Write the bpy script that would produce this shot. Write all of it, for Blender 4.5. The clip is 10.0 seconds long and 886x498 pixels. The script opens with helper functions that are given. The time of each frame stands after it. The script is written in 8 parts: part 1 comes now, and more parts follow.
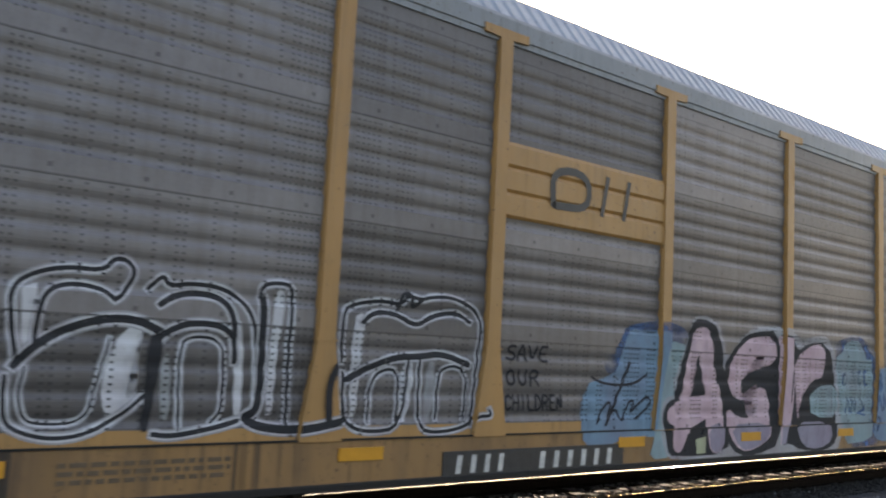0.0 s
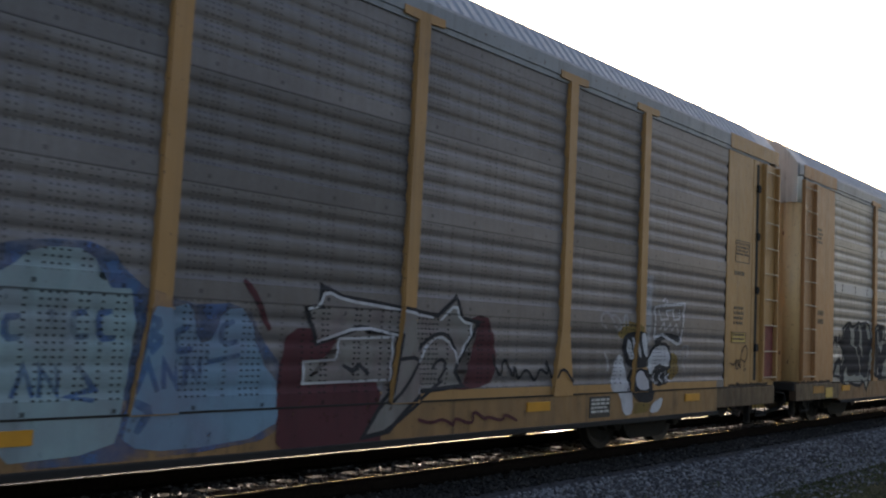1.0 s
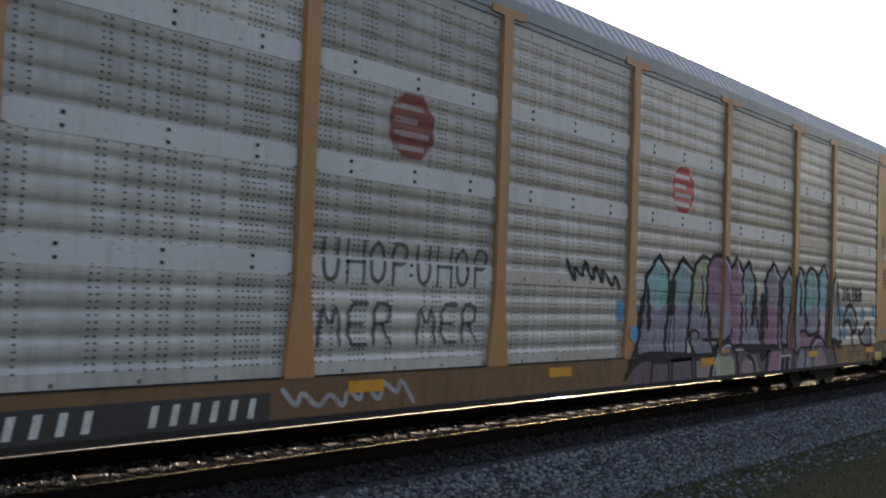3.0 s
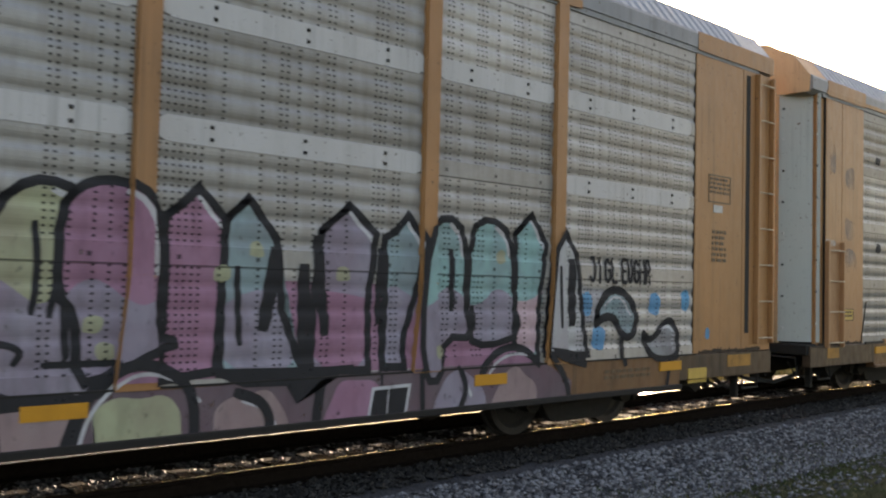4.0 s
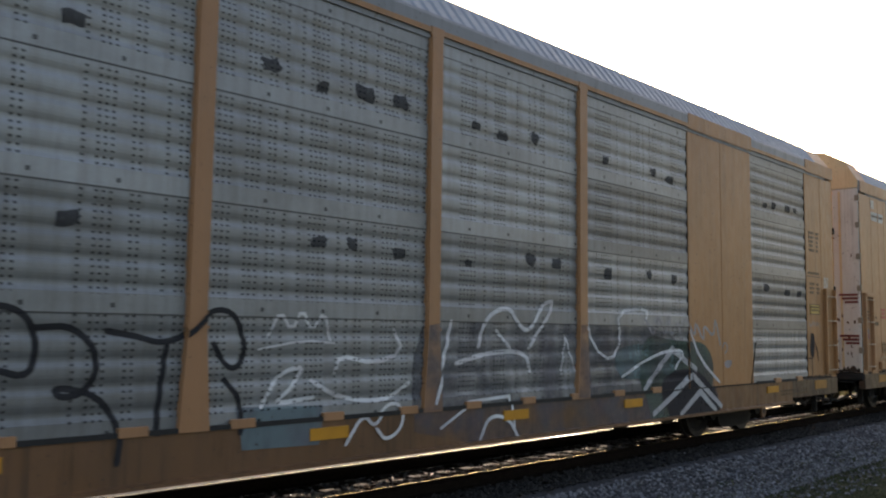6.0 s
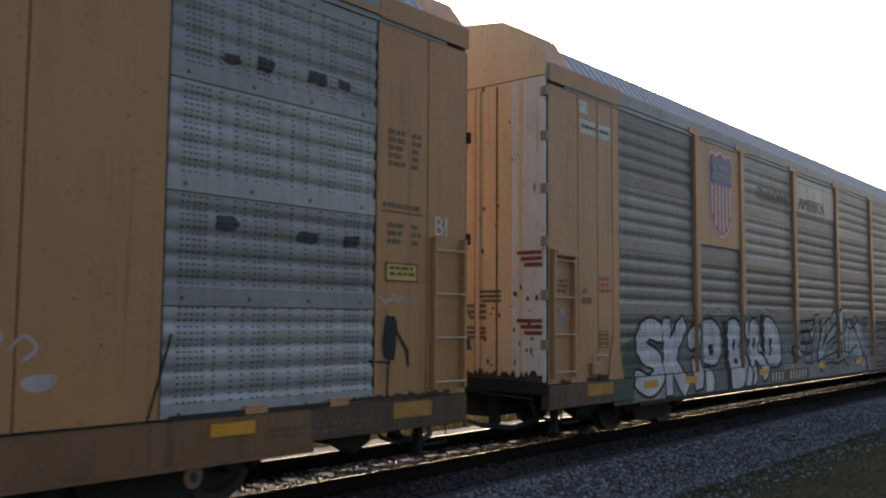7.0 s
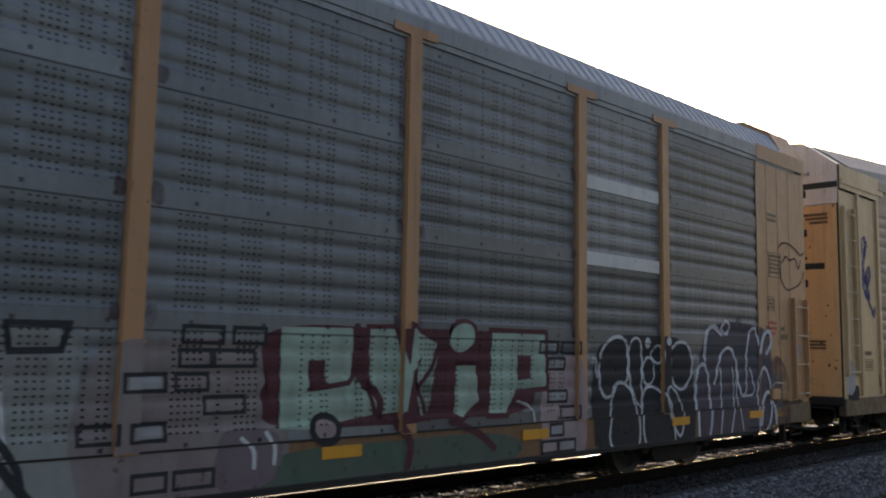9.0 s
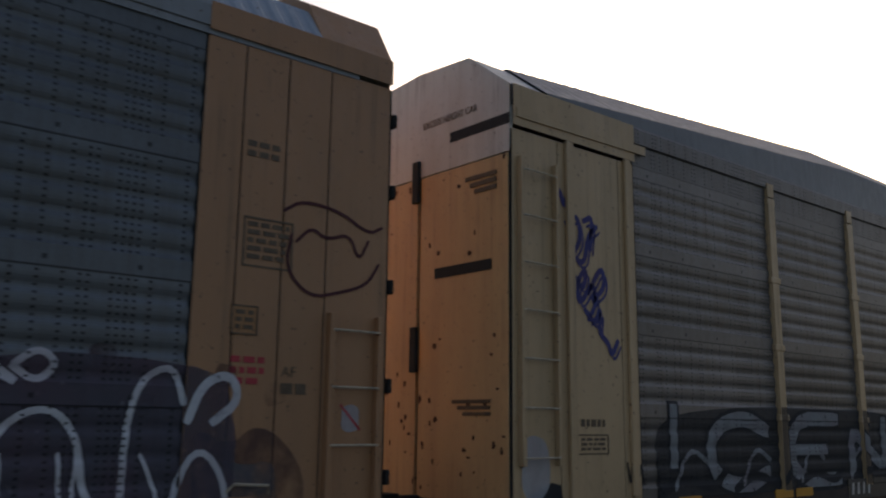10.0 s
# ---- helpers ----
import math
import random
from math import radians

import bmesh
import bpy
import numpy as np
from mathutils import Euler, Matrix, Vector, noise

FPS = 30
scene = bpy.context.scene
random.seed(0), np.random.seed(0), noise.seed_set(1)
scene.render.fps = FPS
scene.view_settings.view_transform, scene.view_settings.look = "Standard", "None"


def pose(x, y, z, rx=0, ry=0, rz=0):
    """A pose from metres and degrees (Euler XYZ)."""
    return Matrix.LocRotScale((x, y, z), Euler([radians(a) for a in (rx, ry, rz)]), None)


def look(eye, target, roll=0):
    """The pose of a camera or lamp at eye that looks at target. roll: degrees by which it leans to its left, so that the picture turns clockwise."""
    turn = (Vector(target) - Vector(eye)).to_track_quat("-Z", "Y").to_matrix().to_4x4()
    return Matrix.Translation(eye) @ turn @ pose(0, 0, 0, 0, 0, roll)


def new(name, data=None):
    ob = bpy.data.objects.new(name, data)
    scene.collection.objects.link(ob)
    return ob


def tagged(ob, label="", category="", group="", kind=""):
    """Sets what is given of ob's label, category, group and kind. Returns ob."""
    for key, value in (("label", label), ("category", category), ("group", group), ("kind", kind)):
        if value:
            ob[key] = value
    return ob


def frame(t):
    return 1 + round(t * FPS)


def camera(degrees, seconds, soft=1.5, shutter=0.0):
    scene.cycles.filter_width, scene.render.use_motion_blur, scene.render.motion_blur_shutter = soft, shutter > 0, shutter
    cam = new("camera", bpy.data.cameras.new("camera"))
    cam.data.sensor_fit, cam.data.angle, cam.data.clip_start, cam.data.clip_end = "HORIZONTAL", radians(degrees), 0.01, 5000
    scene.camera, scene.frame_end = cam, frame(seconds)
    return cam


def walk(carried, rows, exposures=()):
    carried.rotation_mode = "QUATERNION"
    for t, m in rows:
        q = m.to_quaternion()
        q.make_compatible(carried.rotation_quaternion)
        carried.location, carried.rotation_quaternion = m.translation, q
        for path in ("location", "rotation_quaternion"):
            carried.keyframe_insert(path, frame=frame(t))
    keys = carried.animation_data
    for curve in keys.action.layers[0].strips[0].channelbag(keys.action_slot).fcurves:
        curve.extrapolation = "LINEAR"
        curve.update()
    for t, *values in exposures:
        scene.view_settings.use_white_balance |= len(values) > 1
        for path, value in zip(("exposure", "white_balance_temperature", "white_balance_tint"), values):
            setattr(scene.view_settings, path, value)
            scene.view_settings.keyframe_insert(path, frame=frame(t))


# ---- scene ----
cam = camera(53.08, 10.0, soft=2.1, shutter=0.07)
PATH = [
    (0, pose(0, 0, 1.736, 96.27, -2.96, -39.98)),
    (0.5, pose(0, 0, 1.736, 96.16, -2.73, -44.77)),
    (1, pose(0, 0, 1.736, 94.72, -2.84, -47.69)),
    (1.5, pose(0, 0, 1.736, 94.00, -2.81, -50.56)),
    (2, pose(0, 0, 1.736, 92.68, -2.22, -52.74)),
    (2.5, pose(0, 0, 1.736, 92.72, -2.32, -51.33)),
    (3.8, pose(0, 0, 1.736, 92.43, -1.64, -41.37)),
    (4, pose(0, 0, 1.736, 92.26, -1.38, -41.90)),
    (4.5, pose(0, 0, 1.736, 93.63, -1.54, -42.55)),
    (5, pose(0, 0, 1.736, 95.09, -0.98, -43.28)),
    (5.5, pose(0, 0, 1.736, 95.48, -0.91, -45.30)),
    (6.8, pose(0, 0, 1.736, 94.57, -0.35, -49.30)),
    (7, pose(0, 0, 1.736, 94.53, -0.42, -49.57)),
    (7.5, pose(0, 0, 1.736, 94.47, -1.03, -49.57)),
    (8, pose(0, 0, 1.736, 95.49, -1.34, -47.86)),
    (8.5, pose(0, 0, 1.736, 96.07, -0.88, -46.85)),
    (9, pose(0, 0, 1.736, 96.32, -0.98, -45.31)),
    (9.5, pose(0, 0, 1.736, 98.85, 0.18, -41.40)),
    (9.8, pose(0, 0, 1.736, 100.49, -0.57, -40.71)),
    (10, pose(0, 0, 1.736, 101.14, -0.62, -40.66)),
]
EXPOSURES = [(t, e + 0.14, k, 18) for t, e, k in (
    (0.0, 1.95, 7600), (0.5, 1.2, 7100), (1.0, 0.85, 6900), (2.5, 1.12, 7100), (3.4, 1.3, 7500), (3.8, 1.55, 8000), (4.0, 1.75, 8300), (4.5, 1.7, 7900), (5.5, 1.36, 7700), (7.0, 0.92, 6900), (8.0, 0.92, 7000), (9.0, 0.88, 7100), (9.5, 0.9, 6900), (10.0, -0.1, 6600))]
walk(cam, PATH, EXPOSURES)

# ---- light: low sun behind the train, clear hazy sky ----
SUN = Vector((0.8104, 0.5263, 0.2575)).normalized()
world = bpy.data.worlds.new("sky")
scene.world = world
world.use_nodes = True
wt = world.node_tree
sky = wt.nodes.new("ShaderNodeTexSky")
sky.sky_type, sky.sun_disc = "NISHITA", False
sky.sun_elevation = math.asin(SUN.z)
sky.sun_rotation = math.atan2(SUN.x, SUN.y)
sky.dust_density, sky.air_density = 3.0, 1.0
wt.links.new(sky.outputs[0], wt.nodes["Background"].inputs[0])
wt.nodes["Background"].inputs[1].default_value = 0.14
sun_data = bpy.data.lights.new("sun", "SUN")
sun_data.energy, sun_data.angle, sun_data.color = 4.0, radians(0.6), (1.0, 0.90, 0.77)
sun = new("sun", sun_data)
sun.matrix_world = look(SUN * 60, (0, 0, 0))

# ---- numbers of the place ----
SIDE = 6.47            # y of the train's near side
SPEED = 10.768         # the train runs towards -x
HALF = 1.52            # half the car's width
TRACK = SIDE + HALF    # y of the track's middle
RNG = random.Random(4)


# ---- materials ----
def material(name):
    m = bpy.data.materials.new(name)
    m.use_nodes = True
    nt = m.node_tree
    return m, nt, nt.nodes["Principled BSDF"]


def node(nt, kind, **settings):
    n = nt.nodes.new(kind)
    for key, value in settings.items():
        if key in n.inputs:
            n.inputs[key].default_value = value
    return n


def math_node(nt, op, a, b=None):
    n = nt.nodes.new("ShaderNodeMath")
    n.operation = op
    for i, v in enumerate((a, b)):
        if v is None:
            continue
        if isinstance(v, (int, float)):
            n.inputs[i].default_value = v
        else:
            nt.links.new(v, n.inputs[i])
    return n.outputs[0]


def blend(nt, fac, a, b, mode="MIX"):
    n = nt.nodes.new("ShaderNodeMix")
    n.data_type, n.blend_type = "RGBA", mode
    for i, v in ((0, fac), (6, a), (7, b)):
        if isinstance(v, (int, float)):
            n.inputs[i].default_value = v
        elif isinstance(v, tuple):
            n.inputs[i].default_value = (*v, 1)
        else:
            nt.links.new(v, n.inputs[i])
    return n.outputs[2]


def ramp(nt, value, lo, hi):
    n = nt.nodes.new("ShaderNodeMapRange")
    nt.links.new(value, n.inputs[0])
    n.inputs[1].default_value, n.inputs[2].default_value = lo, hi
    return n.outputs[0]


def noise_of(nt, scale, stretch=(1, 1, 1), detail=4.0):
    tc = nt.nodes.new("ShaderNodeTexCoord")
    mp = nt.nodes.new("ShaderNodeMapping")
    mp.inputs[3].default_value = stretch
    nt.links.new(tc.outputs[3], mp.inputs[0])
    n = node(nt, "ShaderNodeTexNoise", Scale=scale, Detail=detail, Roughness=0.6)
    nt.links.new(mp.outputs[0], n.inputs[0])
    return n.outputs[0]


def bump(nt, bsdf, height, strength, distance=0.01):
    n = node(nt, "ShaderNodeBump", Strength=strength, Distance=distance)
    nt.links.new(height, n.inputs["Height"])
    nt.links.new(n.outputs[0], bsdf.inputs["Normal"])


SEAM, PITCH = 0.86, 0.965      # lowest sheet's foot and the height of a sheet


def holes_of(nt):
    """Rows of small slots in the screen panels, and the bolts along their seams."""
    tc = nt.nodes.new("ShaderNodeTexCoord")
    sp = nt.nodes.new("ShaderNodeSeparateXYZ")
    nt.links.new(tc.outputs[3], sp.inputs[0])
    x, z = sp.outputs[0], sp.outputs[2]
    cx = math_node(nt, "MULTIPLY", x, 17.0)
    col = math_node(nt, "FLOOR", cx)
    wn = nt.nodes.new("ShaderNodeTexWhiteNoise")
    wn.noise_dimensions = "1D"
    nt.links.new(col, wn.inputs["W"])
    keep = math_node(nt, "GREATER_THAN", wn.outputs[0], 0.5)
    fx = math_node(nt, "ABSOLUTE", math_node(nt, "SUBTRACT", math_node(nt, "FRACT", cx), 0.5))
    inx = math_node(nt, "LESS_THAN", fx, 0.25)
    fz = math_node(nt, "ABSOLUTE", math_node(nt, "SUBTRACT", math_node(nt, "FRACT", math_node(nt, "MULTIPLY", z, 19.0)), 0.5))
    inz = math_node(nt, "LESS_THAN", fz, 0.17)
    sheet = math_node(nt, "FRACT", math_node(nt, "DIVIDE", math_node(nt, "SUBTRACT", z, SEAM), PITCH))
    body = math_node(nt, "GREATER_THAN", sheet, 0.16)
    mask = math_node(nt, "MULTIPLY", math_node(nt, "MULTIPLY", keep, inx), math_node(nt, "MULTIPLY", inz, body))
    bx = math_node(nt, "ABSOLUTE", math_node(nt, "SUBTRACT", math_node(nt, "FRACT", math_node(nt, "MULTIPLY", x, 1.45)), 0.5))
    bz = math_node(nt, "ABSOLUTE", math_node(nt, "SUBTRACT", sheet, 0.075))
    bolt = math_node(nt, "MULTIPLY", math_node(nt, "LESS_THAN", bx, 0.026), math_node(nt, "LESS_THAN", bz, 0.019))
    seam = math_node(nt, "LESS_THAN", sheet, 0.013)
    return math_node(nt, "MAXIMUM", math_node(nt, "MULTIPLY", mask, 0.85), math_node(nt, "MULTIPLY", math_node(nt, "MAXIMUM", bolt, seam), 0.75))


def screen_steel(name, base, stain, rust, depth=1.0):
    m, nt, b = material(name)
    info = nt.nodes.new("ShaderNodeObjectInfo")
    big = ramp(nt, noise_of(nt, 0.9, (1, 1, 2.5)), 0.35, 0.7)
    streak = ramp(nt, noise_of(nt, 3.0, (3.5, 1, 0.35), 6), 0.42, 0.72)
    c = blend(nt, big, base, stain)
    c = blend(nt, math_node(nt, "MULTIPLY", streak, 0.5), c, rust)
    tint = math_node(nt, "ADD", math_node(nt, "MULTIPLY", info.outputs["Random"], 0.5), 0.7)
    cr = nt.nodes.new("ShaderNodeVectorMath")
    cr.operation = "SCALE"
    nt.links.new(c, cr.inputs[0])
    nt.links.new(tint, cr.inputs["Scale"])
    c = blend(nt, math_node(nt, "MULTIPLY", holes_of(nt), depth), cr.outputs[0], (0.012, 0.012, 0.013))
    nt.links.new(c, b.inputs["Base Color"])
    b.inputs["Metallic"].default_value = 0.5
    nt.links.new(ramp(nt, noise_of(nt, 25), -0.35, 1.35), b.inputs["Roughness"])
    bump(nt, b, noise_of(nt, 60), 0.15)
    return m


def painted_steel(name, base, dirt, amount=0.55, rough=0.55):
    m, nt, b = material(name)
    streak = ramp(nt, noise_of(nt, 1.0, (4, 4, 0.25), 5), 0.5, 0.9)
    spots = ramp(nt, noise_of(nt, 7, (1, 1, 0.7), 7), 0.58, 0.8)
    big = noise_of(nt, 0.7, (1, 1, 0.6), 3)
    c = blend(nt, math_node(nt, "MULTIPLY", ramp(nt, big, 0.3, 0.75), 0.4), base, tuple(v * 0.72 for v in base))
    c = blend(nt, math_node(nt, "MULTIPLY", ramp(nt, noise_of(nt, 1.3, (1, 1, 0.5), 7), 0.42, 0.75), amount * 0.7), c, dirt)
    c = blend(nt, math_node(nt, "MULTIPLY", streak, amount * 0.8), c, dirt)
    c = blend(nt, math_node(nt, "MULTIPLY", spots, amount * 0.6), c, tuple(v * 0.6 for v in dirt))
    runs = ramp(nt, noise_of(nt, 6.0, (2.2, 2.2, 0.05), 5), 0.50, 0.68)
    where = ramp(nt, noise_of(nt, 0.8, (1, 1, 1), 4), 0.42, 0.62)
    c = blend(nt, math_node(nt, "MULTIPLY", math_node(nt, "MULTIPLY", runs, where), amount), c, tuple(v * 0.5 for v in dirt))
    chips = ramp(nt, noise_of(nt, 19, (1, 1, 1), 3), 0.655, 0.70)
    c = blend(nt, math_node(nt, "MULTIPLY", chips, 0.75), c, (0.075, 0.042, 0.026))
    nt.links.new(c, b.inputs["Base Color"])
    nt.links.new(ramp(nt, noise_of(nt, 9, (1, 1, 0.4), 6), -0.9 + rough, 1.9 - rough), b.inputs["Roughness"])
    bump(nt, b, noise_of(nt, 3.0, (1, 1, 0.6), 5), 0.25, 0.02)
    return m


SOLID = {}      # the same paint where it lies on plain steel without slots


def spray_paint(name, rgb, cover=0.93, holes=True, patchy=False):
    """Sprayed colour, worn and mottled, with the slots of the screens showing through it."""
    m, nt, b = material(name)
    c = blend(nt, math_node(nt, "MULTIPLY", ramp(nt, noise_of(nt, 5, (1, 1, 1), 6), 0.35, 0.8), 0.45), rgb, tuple(v * 0.62 + 0.02 for v in rgb))
    c = blend(nt, math_node(nt, "MULTIPLY", ramp(nt, noise_of(nt, 1.9, (1, 1, 0.8), 5), 0.42, 0.62), 0.75), c, tuple(v * 0.62 + w for v, w in zip(rgb, (0.055, 0.018, 0.030)))) if max(rgb) > 0.1 else c
    grime = ramp(nt, noise_of(nt, 3.3, (1.6, 1, 0.45), 7), 0.50, 0.78)
    c = blend(nt, math_node(nt, "MULTIPLY", grime, 0.5), c, tuple(v * 0.32 + 0.012 for v in rgb))
    if holes:
        c = blend(nt, holes_of(nt), c, (0.014, 0.014, 0.015))
    nt.links.new(c, b.inputs["Base Color"])
    b.inputs["Roughness"].default_value = 0.75
    b.inputs["Specular IOR Level"].default_value = 0.18
    worn = ramp(nt, noise_of(nt, 14, (1, 1, 0.7), 8), 0.16, 0.38)
    if patchy:
        worn = math_node(nt, "MULTIPLY", worn, ramp(nt, noise_of(nt, 2.2, (1, 1, 1), 7), 0.36, 0.60))
    nt.links.new(math_node(nt, "MULTIPLY", worn, cover), b.inputs["Alpha"])
    if holes:
        SOLID[m.name] = spray_paint(name + "_on_plain_steel", rgb, cover, False, patchy)
    return m


def plain(name, rgb, rough=0.6, metal=0.0, scale=12.0, spread=0.5):
    m, nt, b = material(name)
    c = blend(nt, ramp(nt, noise_of(nt, scale, (1, 1, 1), 6), 0.3, 0.75), rgb, tuple(v * (1 - spread) for v in rgb))
    nt.links.new(c, b.inputs["Base Color"])
    b.inputs["Roughness"].default_value, b.inputs["Metallic"].default_value = rough, metal
    bump(nt, b, noise_of(nt, scale * 4), 0.2)
    return m


def island(name, colours, rough=0.9):
    """For loose stones and blades: every piece of the mesh takes its own shade."""
    m, nt, b = material(name)
    geo = nt.nodes.new("ShaderNodeNewGeometry")
    r = nt.nodes.new("ShaderNodeValToRGB")
    r.color_ramp.elements[0].color = (*colours[0], 1)
    r.color_ramp.elements[1].color = (*colours[-1], 1)
    for k, c in enumerate(colours[1:-1]):
        r.color_ramp.elements.new((k + 1) / (len(colours) - 1)).color = (*c, 1)
    nt.links.new(geo.outputs["Random Per Island"], r.inputs[0])
    nt.links.new(r.outputs[0], b.inputs["Base Color"])
    b.inputs["Roughness"].default_value = rough
    b.inputs["Specular IOR Level"].default_value = 0.3
    return m


GALV_DARK = screen_steel("weathered_screen_steel", (0.175, 0.165, 0.17), (0.135, 0.125, 0.13), (0.11, 0.095, 0.088), 0.6)
GALV_BLUE = screen_steel("grey_blue_screen_steel", (0.165, 0.18, 0.20), (0.125, 0.135, 0.148), (0.11, 0.105, 0.10))
GALV_LIGHT = screen_steel("bright_screen_steel", (0.42, 0.42, 0.42), (0.31, 0.305, 0.30), (0.22, 0.20, 0.18))
GALV_MID = screen_steel("dull_screen_steel", (0.29, 0.31, 0.325), (0.22, 0.23, 0.235), (0.15, 0.14, 0.13))
GALV_BROWN = screen_steel("dark_brown_screen_steel", (0.15, 0.14, 0.14), (0.12, 0.11, 0.105), (0.10, 0.08, 0.065))
STRAP = painted_steel("bare_galvanised_strap", (0.48, 0.48, 0.49), (0.30, 0.285, 0.27), 0.45, 0.5)
YELLOW = painted_steel("yellow_car_paint", (0.38, 0.20, 0.068), (0.18, 0.115, 0.055), 0.4)
OCHRE = painted_steel("faded_ochre_paint", (0.37, 0.175, 0.068), (0.20, 0.115, 0.055), 0.5)
BUFF = painted_steel("buff_paint", (0.38, 0.19, 0.09), (0.22, 0.13, 0.068), 0.45)
RUST = plain("dark_rust", (0.12, 0.05, 0.025), 0.9)
CREAM = painted_steel("tan_cream_paint", (0.50, 0.335, 0.185), (0.27, 0.19, 0.10), 0.5)
DOOR_TAN = painted_steel("tan_door_paint", (0.60, 0.37, 0.17), (0.32, 0.16, 0.075), 0.45)
SILL_YELLOW = painted_steel("grimy_yellow_sill_paint", (0.26, 0.14, 0.055), (0.10, 0.06, 0.035), 0.9, 0.85)
SILL_BROWN = painted_steel("grimy_brown_sill_paint", (0.165, 0.08, 0.036), (0.065, 0.038, 0.022), 0.8, 0.85)
END_SILL = painted_steel("oily_end_sill_paint", (0.065, 0.038, 0.023), (0.022, 0.017, 0.014), 0.95, 0.85)
DOOR_CREAM = painted_steel("cream_door_paint", (0.60, 0.45, 0.26), (0.38, 0.24, 0.13), 0.5)
WHITE = painted_steel("white_paint", (0.60, 0.57, 0.52), (0.30, 0.22, 0.15), 0.55)
HINGE = painted_steel("grey_hinge_paint", (0.24, 0.20, 0.15), (0.12, 0.08, 0.05), 0.6)
DOOR_PALE = painted_steel("faded_tan_door_paint", (0.56, 0.38, 0.22), (0.30, 0.18, 0.10), 0.5)
DOOR_GREY = painted_steel("pale_grey_door_steel", (0.40, 0.42, 0.40), (0.30, 0.31, 0.30), 0.35)
ROOF = painted_steel("galvanised_roof_steel", (0.30, 0.33, 0.38), (0.20, 0.22, 0.25), 0.45, 0.5)
FASCIA = painted_steel("grey_roof_rail_steel", (0.22, 0.235, 0.26), (0.15, 0.145, 0.14), 0.5, 0.6)
ROOF_DULL = painted_steel("dull_roof_steel", (0.15, 0.16, 0.18), (0.11, 0.11, 0.115), 0.45, 0.6)
SPLASH = plain("oily_track_dirt", (0.05, 0.033, 0.022), 0.9, 0, 9, 0.6)
GRIME = plain("black_running_gear_steel", (0.014, 0.0125, 0.0115), 0.9, 0.0)
DARK = plain("dark_gap", (0.02, 0.02, 0.02), 0.8)
BLACK = plain("black_stencil_paint", (0.03, 0.03, 0.032), 0.5)
LABEL = plain("white_stencil_paint", (0.56, 0.55, 0.53), 0.6)
STENCIL = plain("brown_stencil_paint", (0.13, 0.085, 0.05), 0.6)
RED = plain("red_sign_paint", (0.42, 0.03, 0.045), 0.5, 0, 5, 0.3)
BLUE = plain("navy_sign_paint", (0.035, 0.05, 0.19), 0.5, 0, 5, 0.3)
DULL_ORANGE = plain("worn_orange_paint", (0.40, 0.19, 0.035), 0.6, 0, 6, 0.55)
OLD_RED = plain("faded_red_paint", (0.20, 0.035, 0.03), 0.6, 0, 7, 0.5)
AMBER = plain("amber_reflector", (0.58, 0.26, 0.02), 0.4, 0, 5, 0.25)
SIGN_YELLOW = plain("yellow_sign_paint", (0.55, 0.36, 0.08), 0.5, 0, 6, 0.25)
RAIL = plain("rusty_rail_steel", (0.016, 0.012, 0.010), 0.95, 0.0, 20)
RAIL.node_tree.nodes["Principled BSDF"].inputs["Specular IOR Level"].default_value = 0.02
HEAD, _, _bsdf = material("polished_rail_steel")
_bsdf.inputs["Base Color"].default_value = (0.50, 0.51, 0.54, 1)
_bsdf.inputs["Metallic"].default_value, _bsdf.inputs["Roughness"].default_value = 1.0, 0.07
TIE = plain("oily_tie_timber", (0.032, 0.026, 0.022), 0.9, 0, 14)
TIE.node_tree.nodes["Principled BSDF"].inputs["Specular IOR Level"].default_value = 0.08
RUBBER = plain("black_rubber_hose", (0.02, 0.02, 0.02), 0.6)
RUNG = plain("worn_ladder_steel", (0.55, 0.45, 0.33), 0.45, 0.2)


# ---- building tools ----
def link(name, bm, mat, parent=None, label="", smooth=False):
    me = bpy.data.meshes.new(name)
    if smooth:
        for f in bm.faces:
            f.smooth = True
    bm.to_mesh(me)
    bm.free()
    me.materials.append(mat)
    ob = new(name, me)
    if parent is not None:
        ob.parent = parent
    if label:
        tagged(ob, label)
    return ob


def part(name, bm, mat, parent, label="", smooth=False):
    return link(name, bm, mat, parent, label, smooth)


def slab(bm, x0, x1, y0, y1, z0, z1):
    v = [bm.verts.new((x, y, z)) for x in (x0, x1) for y in (y0, y1) for z in (z0, z1)]
    for a, b, c, d in ((0, 1, 3, 2), (4, 6, 7, 5), (0, 4, 5, 1), (2, 3, 7, 6), (0, 2, 6, 4), (1, 5, 7, 3)):
        bm.faces.new((v[a], v[b], v[c], v[d]))
    return bm


def block(*size, edge=0.0):
    bm = slab(bmesh.new(), *size)
    bmesh.ops.recalc_face_normals(bm, faces=bm.faces)
    if edge:
        bmesh.ops.bevel(bm, geom=bm.edges[:], offset=edge, segments=1, affect="EDGES")
    return bm


def prism(outline, y0, y1, bm=None, axis="y"):
    """An outline in x, z drawn out along y (or in y, z along x)."""
    bm = bm or bmesh.new()
    place = (lambda a, b, d: (a, d, b)) if axis == "y" else (lambda a, b, d: (d, a, b))
    rings = [[bm.verts.new(place(a, b, d)) for a, b in outline] for d in (y0, y1)]
    n = len(outline)
    for i in range(n):
        bm.faces.new((rings[0][i], rings[0][(i + 1) % n], rings[1][(i + 1) % n], rings[1][i]))
    bm.faces.new(rings[0])
    bm.faces.new(rings[1][::-1])
    bmesh.ops.recalc_face_normals(bm, faces=bm.faces)
    return bm


